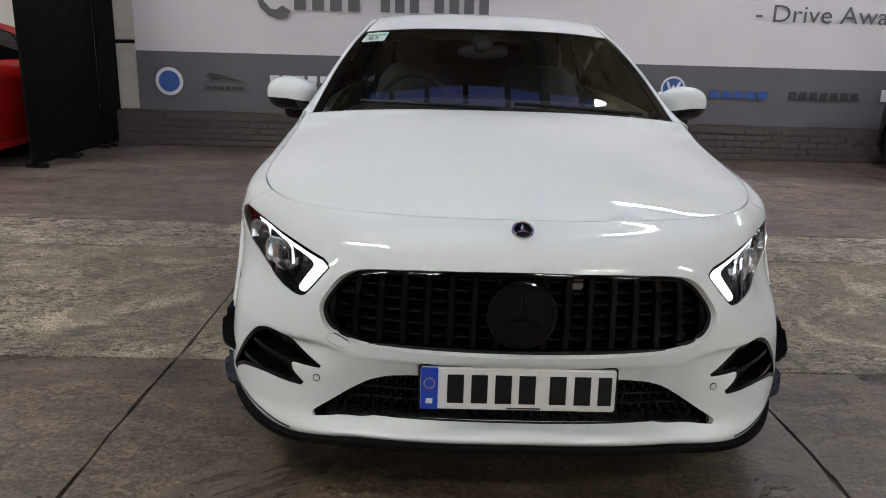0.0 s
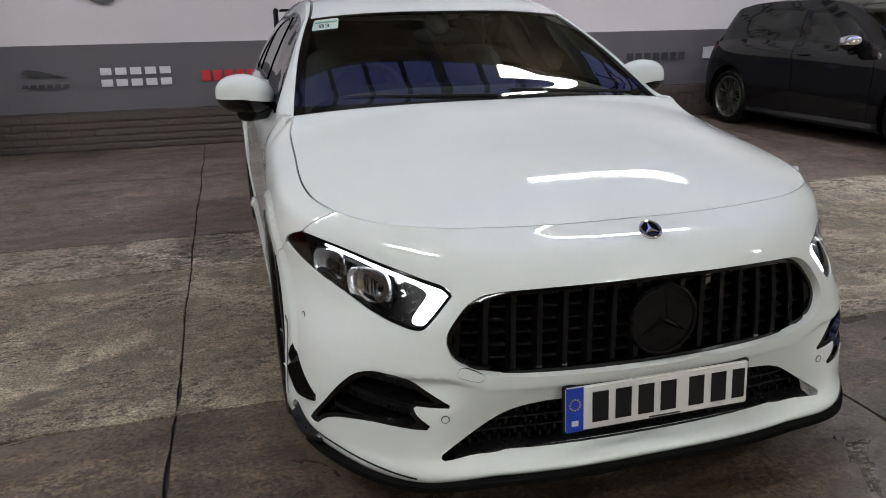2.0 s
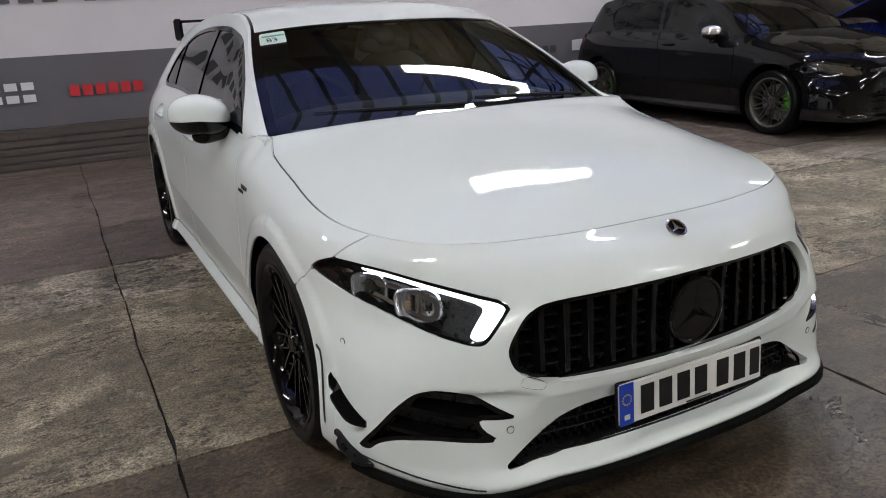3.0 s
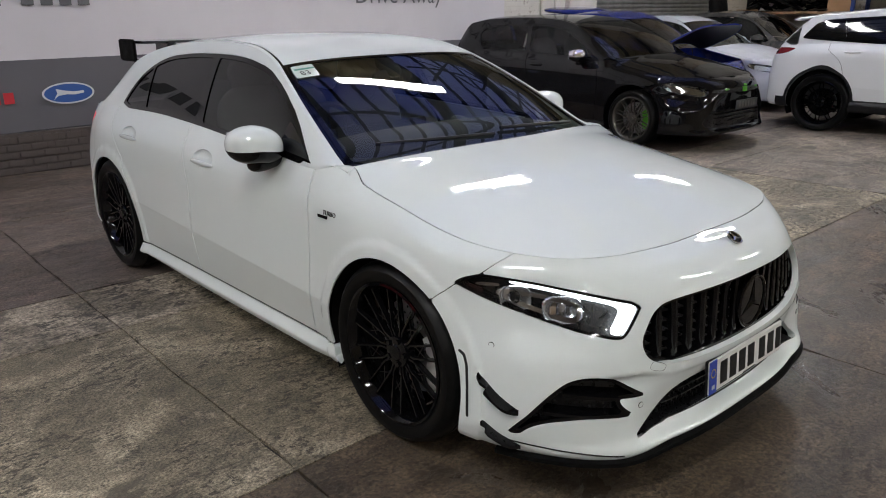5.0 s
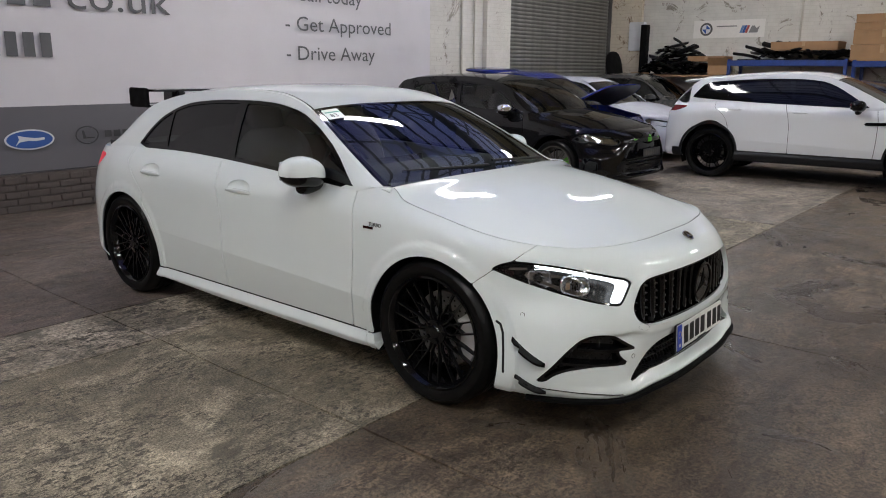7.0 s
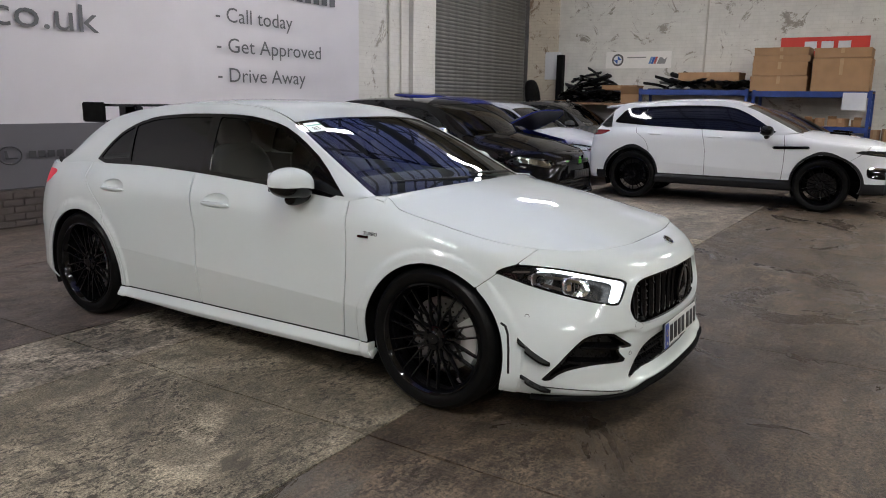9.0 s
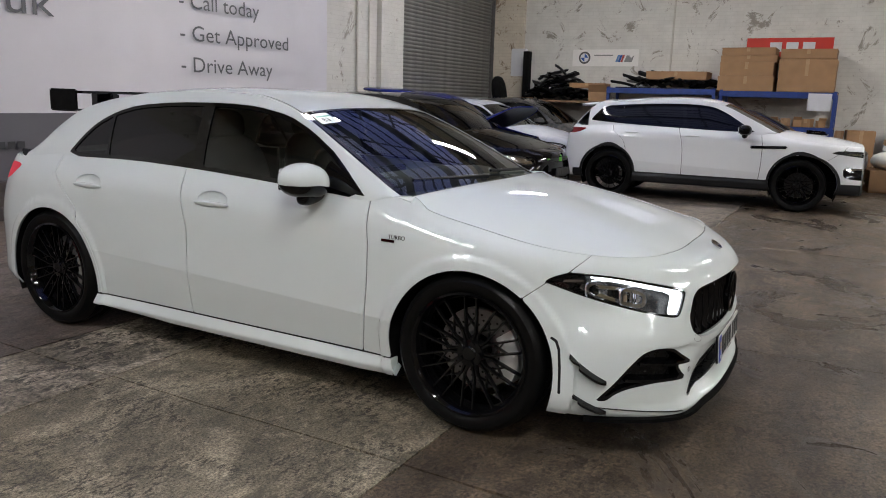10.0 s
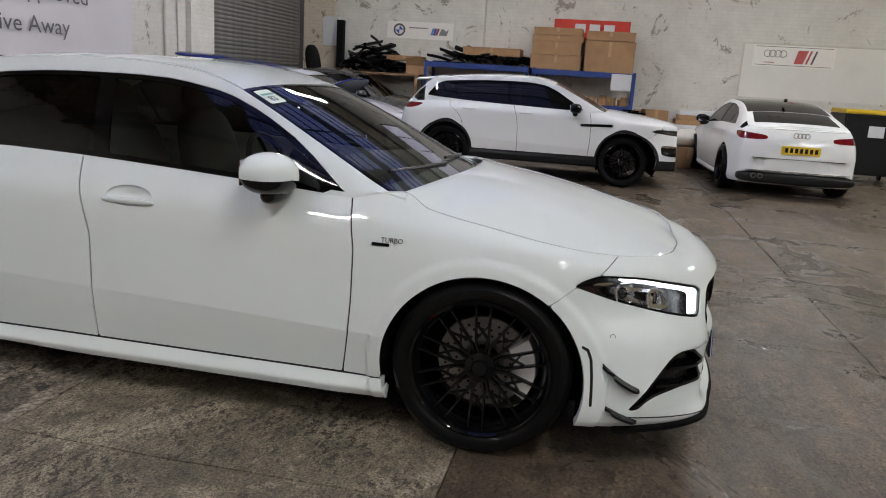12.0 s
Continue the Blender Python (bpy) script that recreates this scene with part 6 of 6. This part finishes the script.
# black hatchback
GOLF_EDGE = [(1.22, .775, .945), (1.29, .768, .985), (1.47, .735, 1.09), (1.68, .695, 1.20), (1.93, .648, 1.300), (2.1, .625, 1.346), (2.4, .608, 1.380), (2.84, .606, 1.388), (3.3, .612, 1.380),
             (3.7, .625, 1.345), (3.88, .640, 1.295), (4.0, .67, 1.16), (4.10, .71, 1.0), (4.15, .73, .95)]
GOLF_DLO = [(1.47, .955), (1.70, 1.10), (1.9, 1.205), (2.1, 1.275), (2.3, 1.308), (2.6, 1.322), (3.0, 1.320), (3.35, 1.300), (3.54, 1.265), (3.58, 1.19), (3.52, 1.04), (3.42, 1.012), (2.6, 1.0), (2.0, .975)]
golf, s_, wl = parked_car("black_hatchback", "black three-door hatchback with gunmetal wheels beside the banner", (5.82, 2.985, 0), 0, PAINT_BLACK,
                          warped(.995, ((0, .0), (.9, .9), (3.63, 3.55), (4.39, 4.26)), ((0, 0), (.7, .70), (1.0, 1.0), (1.5, 1.54))), (RIM_GREY, RUBBER, DISC_STEEL, GREEN), .322, (.895, 3.525), .775, 1, mirror=CHROME, cell=.020,
                          glass=SIDE_GLASS, screen=BROWN_GLASS, quarter=None, pillar=2.62, spokes=10, edge=GOLF_EDGE, dlo=GOLF_DLO, rear_roof=3.86, glass_end=4.06)
for sg in (-1, 1):
    part("green_mark", box((sg * .30 - .05, .045, .655), (sg * .30 + .05, .07, .672), .004), GREEN, golf, "green stripe in the grille")
part("round_badge", lathe([(.001, -.012), (.045, -.012), (.055, -.006), (.058, .0)], 28, pose(0, .02, .655, 0, 0, 90)), GREEN, golf, "green round badge")
gp = part("number_plate", box((-.24, -.03, .445), (.24, -.018, .545), .004), PRINT_DARK, golf, "dark unreadable number plate")
for k in range(6):
    part("plate_bar", box((-.19 + .065 * k, -.034, .465), (-.15 + .065 * k, -.029, .525), 0), STEEL, gp)

# white compact off-roader
SUV_EDGE = [(1.22, .778, .966), (1.29, .772, .995), (1.47, .748, 1.065), (1.68, .715, 1.142), (1.93, .675, 1.228), (2.21, .655, 1.287), (2.52, .645, 1.303), (2.84, .645, 1.299),
            (3.22, .65, 1.282), (3.55, .66, 1.258), (3.90, .685, 1.222), (4.08, .72, 1.08), (4.17, .76, .99)]
SUV_DLO = [(1.50, .965), (1.72, 1.068), (1.95, 1.172), (2.14, 1.232), (2.35, 1.252), (2.6, 1.258), (3.0, 1.252), (3.4, 1.236), (3.78, 1.212), (3.94, 1.06), (3.93, 1.040), (3.5, 1.018), (2.5, .985), (1.9, .968)]
suv, s_, wl = parked_car("white_off_roader", "white compact off-roader with black wheels and dark glass", (8.60, -.520, 0), 3.5, PAINT_SUV,
                         warped(1.0, ((0, .05), (.3, .10), (.9, .875), (3.63, 3.535), (4.39, 4.36)), ((0, .10), (.165, .27), (.318, .40), (.70, .785), (.783, .925), (.96, 1.07), (1.0, 1.105), (1.36, 1.585), (1.5, 1.68))),
                         (GLOSS_BLACK, RUBBER, GLOSS_BLACK, GLOSS_BLACK), .366, (.87, 3.53), .775, 2, SUV_EDGE, SUV_DLO, glass=DARK_GLASS, cell=.018, mirror=GLOSS_BLACK, screen=SIDE_GLASS, skirt=BLACK_PLASTIC, cladding=True, quarter=3.42, pillar=2.52, low=.335,
                         grille=[(-.2, .66), (.45, .655), (.50, .60), (-.2, .59)], lamp_poly=[(.875, .735), (.84, .755), (.70, .750), (.52, .728), (.50, .705), (.62, .695), (.79, .712)])
suv.scale = (.975, .975, .975)
part("side_vent", box((-.905, 1.02, .905), (-.875, 1.50, .945), .012, pose(0, 0, 0, -2)), GLOSS_BLACK, suv, "black vent strip on the wing")
part("roof_spoiler", blob((.60, .26, .034), pose(0, 3.90, 1.412, -6, 0, 0), 3.0, 16), PAINT_SUV, suv, "white roof spoiler")
P, U, Z = s_.wall(-s_.uy(.80), s_.uy(.80), 0.0, 9.0, .012)
for sg in (-1, 1):
    fog = s_.front([(.66, .415), (.69, .405), (.80, .415), (.83, .44), (.83, .555), (.80, .565), (.66, .555)], 1)
    fd = np.minimum(inside(np.abs(U), Z, fog), U * sg)
    rec = s_.put("fog_recess", P, fd, GLOSS_BLACK, suv, "black fog lamp recess", rim=0.0, shift=.003)
    s_.put("fog_lamp", P, np.minimum(fd - .004, Z - .535), CHROME, rec, rim=0.0, shift=.008)
s_.put("lower_front_bumper", P, np.minimum.reduce([.345 - Z, arch_out(P[..., 1], Z), .60 - P[..., 1]]), BLACK_PLASTIC, suv, "black lower bumper", rim=.02, shift=.006)
for sg in (-1, 1):
    part("bonnet_vent", box((sg * .52 - .03, .62, 1.035), (sg * .52 + .03, .90, 1.065), .01, pose(0, 0, 0, 3, 0, 0)), GLOSS_BLACK, suv, "black bonnet vent")

# white fastback seen from behind
FB_EDGE = [(1.22, .778, .966), (1.29, .772, 1.006), (1.47, .742, 1.096), (1.68, .697, 1.19), (1.93, .640, 1.312), (2.21, .607, 1.375), (2.52, .600, 1.385), (2.84, .598, 1.37),
           (3.22, .605, 1.315), (3.51, .625, 1.24), (3.80, .655, 1.15), (4.02, .69, 1.07), (4.15, .70, 1.02)]
FB_DLO = [(1.458, .94), (1.678, 1.097), (1.868, 1.208), (2.054, 1.287), (2.275, 1.325), (2.494, 1.333), (2.858, 1.315), (3.15, 1.265), (3.45, 1.165), (3.66, 1.05), (3.70, 1.005), (3.03, 1.010), (2.55, .998), (2.0, .970)]
fb, s_, wl = parked_car("white_fastback", "white fastback car with black roof seen from behind", (12.45, -1.95, 0), 92.5, PAINT_SUV,
                        warped(.985, ((0, 0), (.9, .88), (3.63, 3.70), (4.39, 4.55)), ((0, 0), (.7, .70), (1.0, .98), (1.5, 1.45))), (GLOSS_BLACK, RUBBER, DISC_STEEL, DISC_STEEL), .335, (.88, 3.70), .80, 2, FB_EDGE, FB_DLO,
                        roof=ROOF_BLACK, glass=DARK_GLASS, cell=.020, mirror=GLOSS_BLACK, glass_end=4.06)
for k in (0, 1):
    part("exhaust", lathe([(.026, -.02), (.040, .0), (.038, .06), (.02, .06)], 20, pose(.50 + .09 * k, 4.545, .315, 0, 0, 90)), STEEL, fb, "round dark exhaust tip")
part("rear_diffuser", blob((.80, .15, .085), pose(0, 4.44, .292), 4.0, 16), BLACK_PLASTIC, fb, "black rear diffuser")
pp = part("number_plate", box((-.26, 4.555, .64), (.26, 4.57, .755), .004), PLATE_YELLOW, fb, "yellow rear number plate")
for k in range(7):
    part("plate_bar", box((-.225 + .066 * k, 4.569, .665), (-.185 + .066 * k, 4.573, .73), 0), BLACK_PLASTIC, pp)
for k in range(4):
    part("ring_badge", tube_along([(-.075 + .05 * k + .033 * math.cos(a), 4.50, .90 + .033 * math.sin(a)) for a in np.linspace(0, math.tau, 20, endpoint=False)], .005, 6, True), CHROME, fb)
part("boot_lip", blob((.60, .05, .012), pose(0, 4.47, .985, -8, 0, 0), 3.0, 14), PAINT_SUV, fb, "white lip along the boot lid")
part("lid_gap", box((-.62, 4.44, .565), (.62, 4.553, .571), .0), BLACK_PLASTIC, fb, "dark gap under the boot lid")
part("bumper_strip", box((-.70, 4.40, .385), (.70, 4.572, .397), .003), CHROME, fb, "bright strip above the diffuser")
part("roof_aerial", blob((.02, .08, .03), pose(0, 3.35, 1.375), 2.2, 8), GLOSS_BLACK, fb)

# old cars in the row by the roller door
SMALL = ((0, 0), (.9, .78), (3.63, 3.2), (4.39, 3.72))
blue, s_, wl = parked_car("blue_hatchback", "dusty blue hatchback with its bonnet raised", (7.62, 4.05, 0), 0, PAINT_BLUE, warped(.93, ((0, 0), (.9, .70), (3.63, 2.92), (4.39, 3.38)), ((0, 0), (1.0, 1.02), (1.5, 1.58))), (RIM_GREY, RUBBER, DISC_STEEL, DISC_STEEL), .30, (.70, 2.92), .70, 1,
                          glass=SIDE_GLASS, screen=BROWN_GLASS, bonnet_up=38, quarter=None, pillar=2.62)
part("roof_spoiler", blob((.60, .30, .050), pose(0, 2.80, 1.495, 4, 0, 0), 3.0, 14), PAINT_BLUE, blue, "blue roof spoiler")
parked_car("silver_hatchback", "silver lilac hatchback with primered wing beside the roller door", (9.50, 3.95, 0), 0, PAINT_SILVER, warped(.92, SMALL, ((0, 0), (1.0, .97), (1.5, 1.50))), (RIM_GREY, RUBBER, DISC_STEEL, DISC_STEEL), .30, (.775, 3.2), .70, 1,
           glass=SIDE_GLASS, screen=BROWN_GLASS, quarter=None, pillar=2.62)
parked_car("dark_hatchback", "dusty dark grey hatchback in the corner", (11.40, 3.75, 0), 0, PAINT_GREY, warped(.93, SMALL, ((0, 0), (1.0, 1.0), (1.5, 1.55))), (RIM_GREY, RUBBER, DISC_STEEL, DISC_STEEL), .30, (.775, 3.2), .70, 2,
           glass=DARK_GLASS, screen=BROWN_GLASS)
parked_car("dark_saloon", "dark grey car parked in front of the blue racking", (11.0, -.55, 0), 0, PAINT_GREY, warped(.95, SMALL, ((0, 0), (1.0, .98), (1.5, 1.45))), (RIM_GREY, RUBBER, DISC_STEEL, DISC_STEEL), .31, (.775, 3.2), .72, 2, glass=DARK_GLASS)
parked_car("red_car", "red hatchback behind the black boards", (-5.30, 2.95, 0), 0, PAINT_RED, warped(1.0), (RIM_GREY, RUBBER, DISC_STEEL, DISC_STEEL), .32, glass=DARK_GLASS)


# ---- racking, boxes and clutter along the east wall ----
def rack(y0, y1, x0, x1, levels, posts_to, label):
    r = empty("pallet_rack", (0, 0, 0), label, "rack", "blue racking")
    for y in (y0, y1 - .06):
        for x in (x0, x1 - .06):
            part("post", box((x, y, 0), (x + .06, y + .06, posts_to), .004), RACK_BLUE, r)
    for z in levels:
        part("beam", box((x0 - .02, y0, z - .11), (x0 + .03, y1, z - .002), .004), RACK_BLUE, r)
        part("beam", box((x1 - .03, y0, z - .11), (x1 + .0, y1, z - .002), .004), RACK_BLUE, r)
        part("shelf", box((x0 + .03, y0, z - .03), (x1 - .03, y1, z), .0), RUST, r, "brown chipboard shelf")
    return r


rack(.08, 2.16, 12.35, 13.10, (.55, 1.05, 1.70), 1.72, "blue steel racking with loaded shelves")
rack(2.24, 4.45, 12.35, 13.10, (.55, 1.10, 1.72), 1.74, "blue steel racking piled with car parts")


def carton(lo, hi, label="brown cardboard box stacked on the racking", rz=0.0, open_top=False, group="cardboard boxes"):
    cx, cy = (lo[0] + hi[0]) / 2, (lo[1] + hi[1]) / 2
    c = empty("cardboard_box", (cx, cy, lo[2]), label, "box", group, rz=rz)
    w, d, h = hi[0] - lo[0], hi[1] - lo[1], hi[2] - lo[2]
    part("carton", box((-w / 2, -d / 2, 0), (w / 2, d / 2, h), .008), CARDBOARD, c)
    if open_top:
        for a, m in ((0, pose(-w / 2, 0, h, 0, -35, 0)), (1, pose(w / 2, 0, h, 0, 215, 0))):
            part("flap", box((-.004, -d / 2, 0), (.004, d / 2, w * .45), 0, m), CARDBOARD, c)
    else:
        part("lid", box((-w / 2 - .006, -d / 2 - .006, h * .80), (w / 2 + .006, d / 2 + .006, h + .006), .006), CARDBOARD, c)
        part("tape", box((-w / 2 - .009, -.03, h * .5), (-w / 2 - .0065, .03, h + .007), 0), TAPE, c)
    return c


carton((12.36, 1.20, 1.702), (13.05, 2.22, 1.98))
carton((12.36, 1.22, 1.99), (13.05, 2.20, 2.245))
carton((12.38, 1.18, 2.255), (13.05, 2.20, 2.37))
carton((12.38, 1.22, 2.38), (13.05, 2.19, 2.52))
carton((12.36, .15, 1.702), (13.05, 1.13, 2.30))
carton((12.38, .17, 2.315), (13.05, 1.12, 2.49))
carton((12.40, 2.45, 1.90), (13.0, 3.65, 2.06), "long flat cardboard box on the racking")
for k in range(9):
    y = .2 + .2 * k + .05 * random.random()
    s = .10 + .07 * random.random()
    carton((12.42, y, 1.052), (12.42 + s, y + s, 1.052 + s * .9), "small open cardboard box on a rack shelf", random.uniform(-25, 25), k % 2 == 0, "small boxes")
for k in range(8):
    y = .25 + .22 * k
    jar = tagged(part("parts_tin", lathe([(.001, 0), (.05, 0), (.05, .11), (.04, .13), (.001, .13)], 16, pose(12.6, y, .555, 0, -90, 0)), STEEL if k % 3 else PRINT_WHITE), "small metal parts tin on a rack shelf", "tin", "parts tins")
# paper notice on the racking
tagged(part("paper_notice", box((12.32, .16, 1.36), (12.328, .56, 1.68), 0.0), PRINT_WHITE), "white paper notice hanging on blue racking", "notice")


def heap(name, label, x0, x1, y0, y1, z, n, mats, lo=.15, hi=.6, rise=.22):
    """A heap of bent trim and panels: each curved strip is a part."""
    hp = empty(name, ((x0 + x1) / 2, (y0 + y1) / 2, z), label, "car parts")
    part("tray", box((x0 - (x0 + x1) / 2, y0 - (y0 + y1) / 2, 0), (x1 - (x0 + x1) / 2, y1 - (y0 + y1) / 2, .02), .004), mats[0], hp)
    for k in range(n):
        L, r = random.uniform(lo, hi), random.uniform(.03, .085)
        cx, cy = random.uniform(x0, x1) - (x0 + x1) / 2, random.uniform(y0, y1) - (y0 + y1) / 2
        a, b = random.uniform(0, 360), random.uniform(-35, 35)
        bm = tube_along([(t * L, .25 * L * math.sin(3 * t), .18 * L * math.cos(2.5 * t)) for t in np.linspace(-.5, .5, 7)], r, 6)
        for v in bm.verts:
            v.co.z *= .45
        bmesh.ops.transform(bm, matrix=pose(cx, cy, rise * (1 - abs(2 * cy / (y1 - y0)) ** 2) * random.random() + .06, b * .4, b, a), verts=bm.verts[:])
        for v in bm.verts:
            v.co.z = max(v.co.z, .02)
        part("trim_piece", bm, random.choice(mats), hp)
    return hp


bench = empty("work_bench", (12.75, 5.55, 0), "timber bench heaped with car parts", "bench")
part("bench_top", box((-.40, -1.0, 1.38), (.36, 1.0, 1.43), .006), RUST, bench)
for x in (-.36, .28):
    for y in (-.95, .87):
        part("leg", box((x, y, 0), (x + .07, y + .07, 1.38), .006), RUST, bench)
heap("trim_heap", "heap of black bent car trim on the bench", 12.45, 13.0, 5.05, 6.25, 1.43, 60, [MATT_BLACK, BLACK_PLASTIC, GLOSS_BLACK], .25, .7, .62)
heap("trim_heap", "black and grey car trim piled on the racking", 12.45, 13.0, 2.4, 4.3, 1.722, 40, [MATT_BLACK, BLACK_PLASTIC, STEEL], .2, .5)
carton((12.4, 4.52, 1.432), (12.8, 4.90, 1.62), "torn open cardboard box on the bench", 12, True)
carton((12.4, 4.55, 1.70), (12.95, 5.32, 1.80), "flat cardboard box on the bench", 4)
carton((12.35, 6.05, 1.0), (12.7, 6.5, 1.34), "cardboard box under the bench top", -8, True)
# old seat and black post in the corner
seat = empty("old_car_seat", (12.15, 6.68, 0), "black removed car seat standing in the corner", "seat")
part("seat_cushion", blob((.26, .26, .12), pose(0, 0, 1.06), 3, 12), MATT_BLACK, seat)
part("seat_back", blob((.27, .11, .42), pose(0, .18, 1.50, -10), 3, 12), MATT_BLACK, seat)
part("seat_base", box((-.25, -.25, 0), (.25, .25, .96), .02), MATT_BLACK, seat)
structure(part("post", box((12.74, 6.43, 0), (12.90, 6.58, 2.50), .01), MATT_BLACK), "black steel post beside the bench", "post")
structure(part("fuse_box", box((13.05, 6.66, 1.95), (13.19, 7.02, 2.58), .01), PRINT_WHITE), "white metal fuse box on the wall", "fuse box")


# signs on the east wall
def sign(name, y0, y1, z0, z1, material, label, x=EAST - .012):
    return tagged(part(name, box((x, y0, z0), (x + .011, y1, z1), .002), material), label, "sign")


def on_wall(pts, material, parent, x=EAST - .016, name="printed_shape"):
    bm = poly_plate(pts, .003, Matrix(((0, 0, -1, x + .003), (1, 0, 0, 0), (0, 1, 0, 0), (0, 0, 0, 1))))
    return part(name, bm, material, parent, sharp=None)


s1 = sign("wall_sign", 4.05, 5.55, 2.20, 2.56, SIGN_WHITE, "white sign with round badge and stripes")
on_wall(ellipse(5.27, 2.38, .135, .135), STEEL, s1)
on_wall(ellipse(5.27, 2.38, .095, .095), PRINT_WHITE, s1, EAST - .020)
on_wall([(5.27, 2.38), (5.27, 2.475), (5.175, 2.38)], PRINT_BLUE, s1, EAST - .024)
on_wall([(5.27, 2.38), (5.27, 2.285), (5.365, 2.38)], PRINT_BLUE, s1, EAST - .024)
for k, m in enumerate((SIGN_BLUE, PRINT_BLUE, SIGN_RED)):
    y = 4.56 - .055 * k
    on_wall([(y, 2.29), (y - .05, 2.29), (y - .10, 2.44), (y - .05, 2.44)], m, s1)
on_wall([(4.37, 2.29), (4.19, 2.29), (4.15, 2.43), (4.21, 2.38), (4.26, 2.43), (4.31, 2.43)], SIGN_GREY, s1)
on_wall(bar(5.05, 2.42, 4.62, 2.445), SIGN_GREY, s1)
s2 = sign("wall_sign", -3.75, -2.20, 2.02, 2.44, SIGN_WHITE, "white sign with four rings and red block")
for k in range(4):
    part("ring", tube_along([(EAST - .018, -2.47 - .10 * k + .065 * math.cos(a), 2.28 + .065 * math.sin(a)) for a in np.linspace(0, math.tau, 28, endpoint=False)], .008, 6, True), SIGN_GREY, s2)
on_wall([(-2.99, 2.10), (-3.16, 2.10), (-3.24, 2.36), (-3.05, 2.36)], SIGN_RED, s2)
for k in range(2):
    y = -3.20 - .10 * k
    on_wall([(y, 2.10), (y - .04, 2.10), (y - .12, 2.36), (y - .08, 2.36)], STEEL if k else SIGN_RED, s2)
on_wall(bar(-2.42, 2.10, -2.62, 2.115), SIGN_RED, s2)
for z in (2.05, 2.41):
    on_wall(bar(-2.24, z, -3.70, z + .012), SIGN_GREY, s2)
s3 = sign("red_banner", .28, 1.86, 2.33, 2.765, BANNER_RED, "red vinyl banner behind the stacked boxes")
bars_y = (1.42, 1.12, .82)
for y in bars_y:
    on_wall(bar(y, 2.50, y - .22, 2.68), PRINT_WHITE, s3)
s4 = sign("blank_board", -5.6, -2.02, 1.40, 2.46, WALL_BOARD, "pale framed board painted on the wall", EAST - .006)
part("frame", box((EAST - .014, -5.6, 2.45), (EAST - .004, -1.98, 2.48), .0), CREAM_BLOCK, s4)
part("frame", box((EAST - .014, -2.02, 1.40), (EAST - .004, -1.98, 2.45), .0), CREAM_BLOCK, s4)

# flat packed sheets on a low stand beside the racking
stand = empty("low_stand", (12.6, -1.35, 0), "low timber stand with blue skid", "stand")
part("skid", box((-.45, -.70, .02), (.45, .75, .14), .01), RACK_BLUE, stand)
part("deck", box((-.42, -.68, .14), (.42, .72, .40), .01), RUST, stand)
for k in range(7):
    z = .40 + k * .095
    tagged(part("flat_carton", box((12.2 + .03 * random.random(), -2.0 + .12 * random.random(), z + .001), (13.0, -.72 - .12 * random.random(), z + .09), .008), CARDBOARD if k % 3 else PRINT_WHITE), "flat packed cardboard lying on the stand", "box", "flat cartons")
carton((12.3, -.60, 0), (12.8, -.15, 1.02), "tall brown cardboard box on the floor", 6)
carton((12.45, -.10, 0), (12.75, .04, 1.0), "narrow cardboard box beside the racking", 0)
tagged(part("plastic_sack", blob((.30, .42, .17), pose(11.75, -1.0, .55, 0, 8, 20), 2.2, 14), SIGN_WHITE), "pale plastic sack lying on cartons", "sack")
carton((11.4, -1.4, 0), (12.05, -.55, .38), "cardboard box under the plastic sack", 10)

# wheeled bin with yellow lid
bin_ = empty("wheeled_bin", (11.75, -4.15, 0), "large black wheeled bin with yellow lid", "bin")
bm = box((-.45, -.60, .14), (.45, .55, 1.22), .03)
for v in bm.verts:
    k = .88 + .12 * (v.co.z - .14) / 1.08
    v.co.x *= k
    v.co.y *= k
part("body", bm, BLACK_PLASTIC, bin_)
part("lid", box((-.50, -.64, 1.22), (.50, .59, 1.30), .03), LID_YELLOW, bin_, "yellow plastic lid")
part("rim", box((-.48, -.62, 1.17), (.48, .57, 1.215), .01), BLACK_PLASTIC, bin_)
part("label", box((-.462, -.12, .82), (-.452, .14, 1.02), .002), PRINT_WHITE, bin_, "pale paper label")
for x in (-.32, .32):
    for y in (-.42, .40):
        part("castor", lathe([(.02, -.02), (.07, -.02), (.07, .02), (.02, .02)], 18, pose(x, y, .07, 0, 0, 90)), RUBBER, bin_)
hose = empty("hose_reel", (10.9, -4.75, 0), "round green hose reel on the floor", "hose reel")
part("drum", lathe([(.04, -.10), (.26, -.10), (.26, -.08), (.12, -.07), (.12, .07), (.26, .08), (.26, .10), (.04, .10)], 32, pose(0, 0, .27)), GREEN, hose)
part("hose", lathe([(.12, -.065), (.22, -.06), (.235, 0), (.22, .06), (.12, .065)], 32, pose(0, 0, .27)), LID_YELLOW, hose)
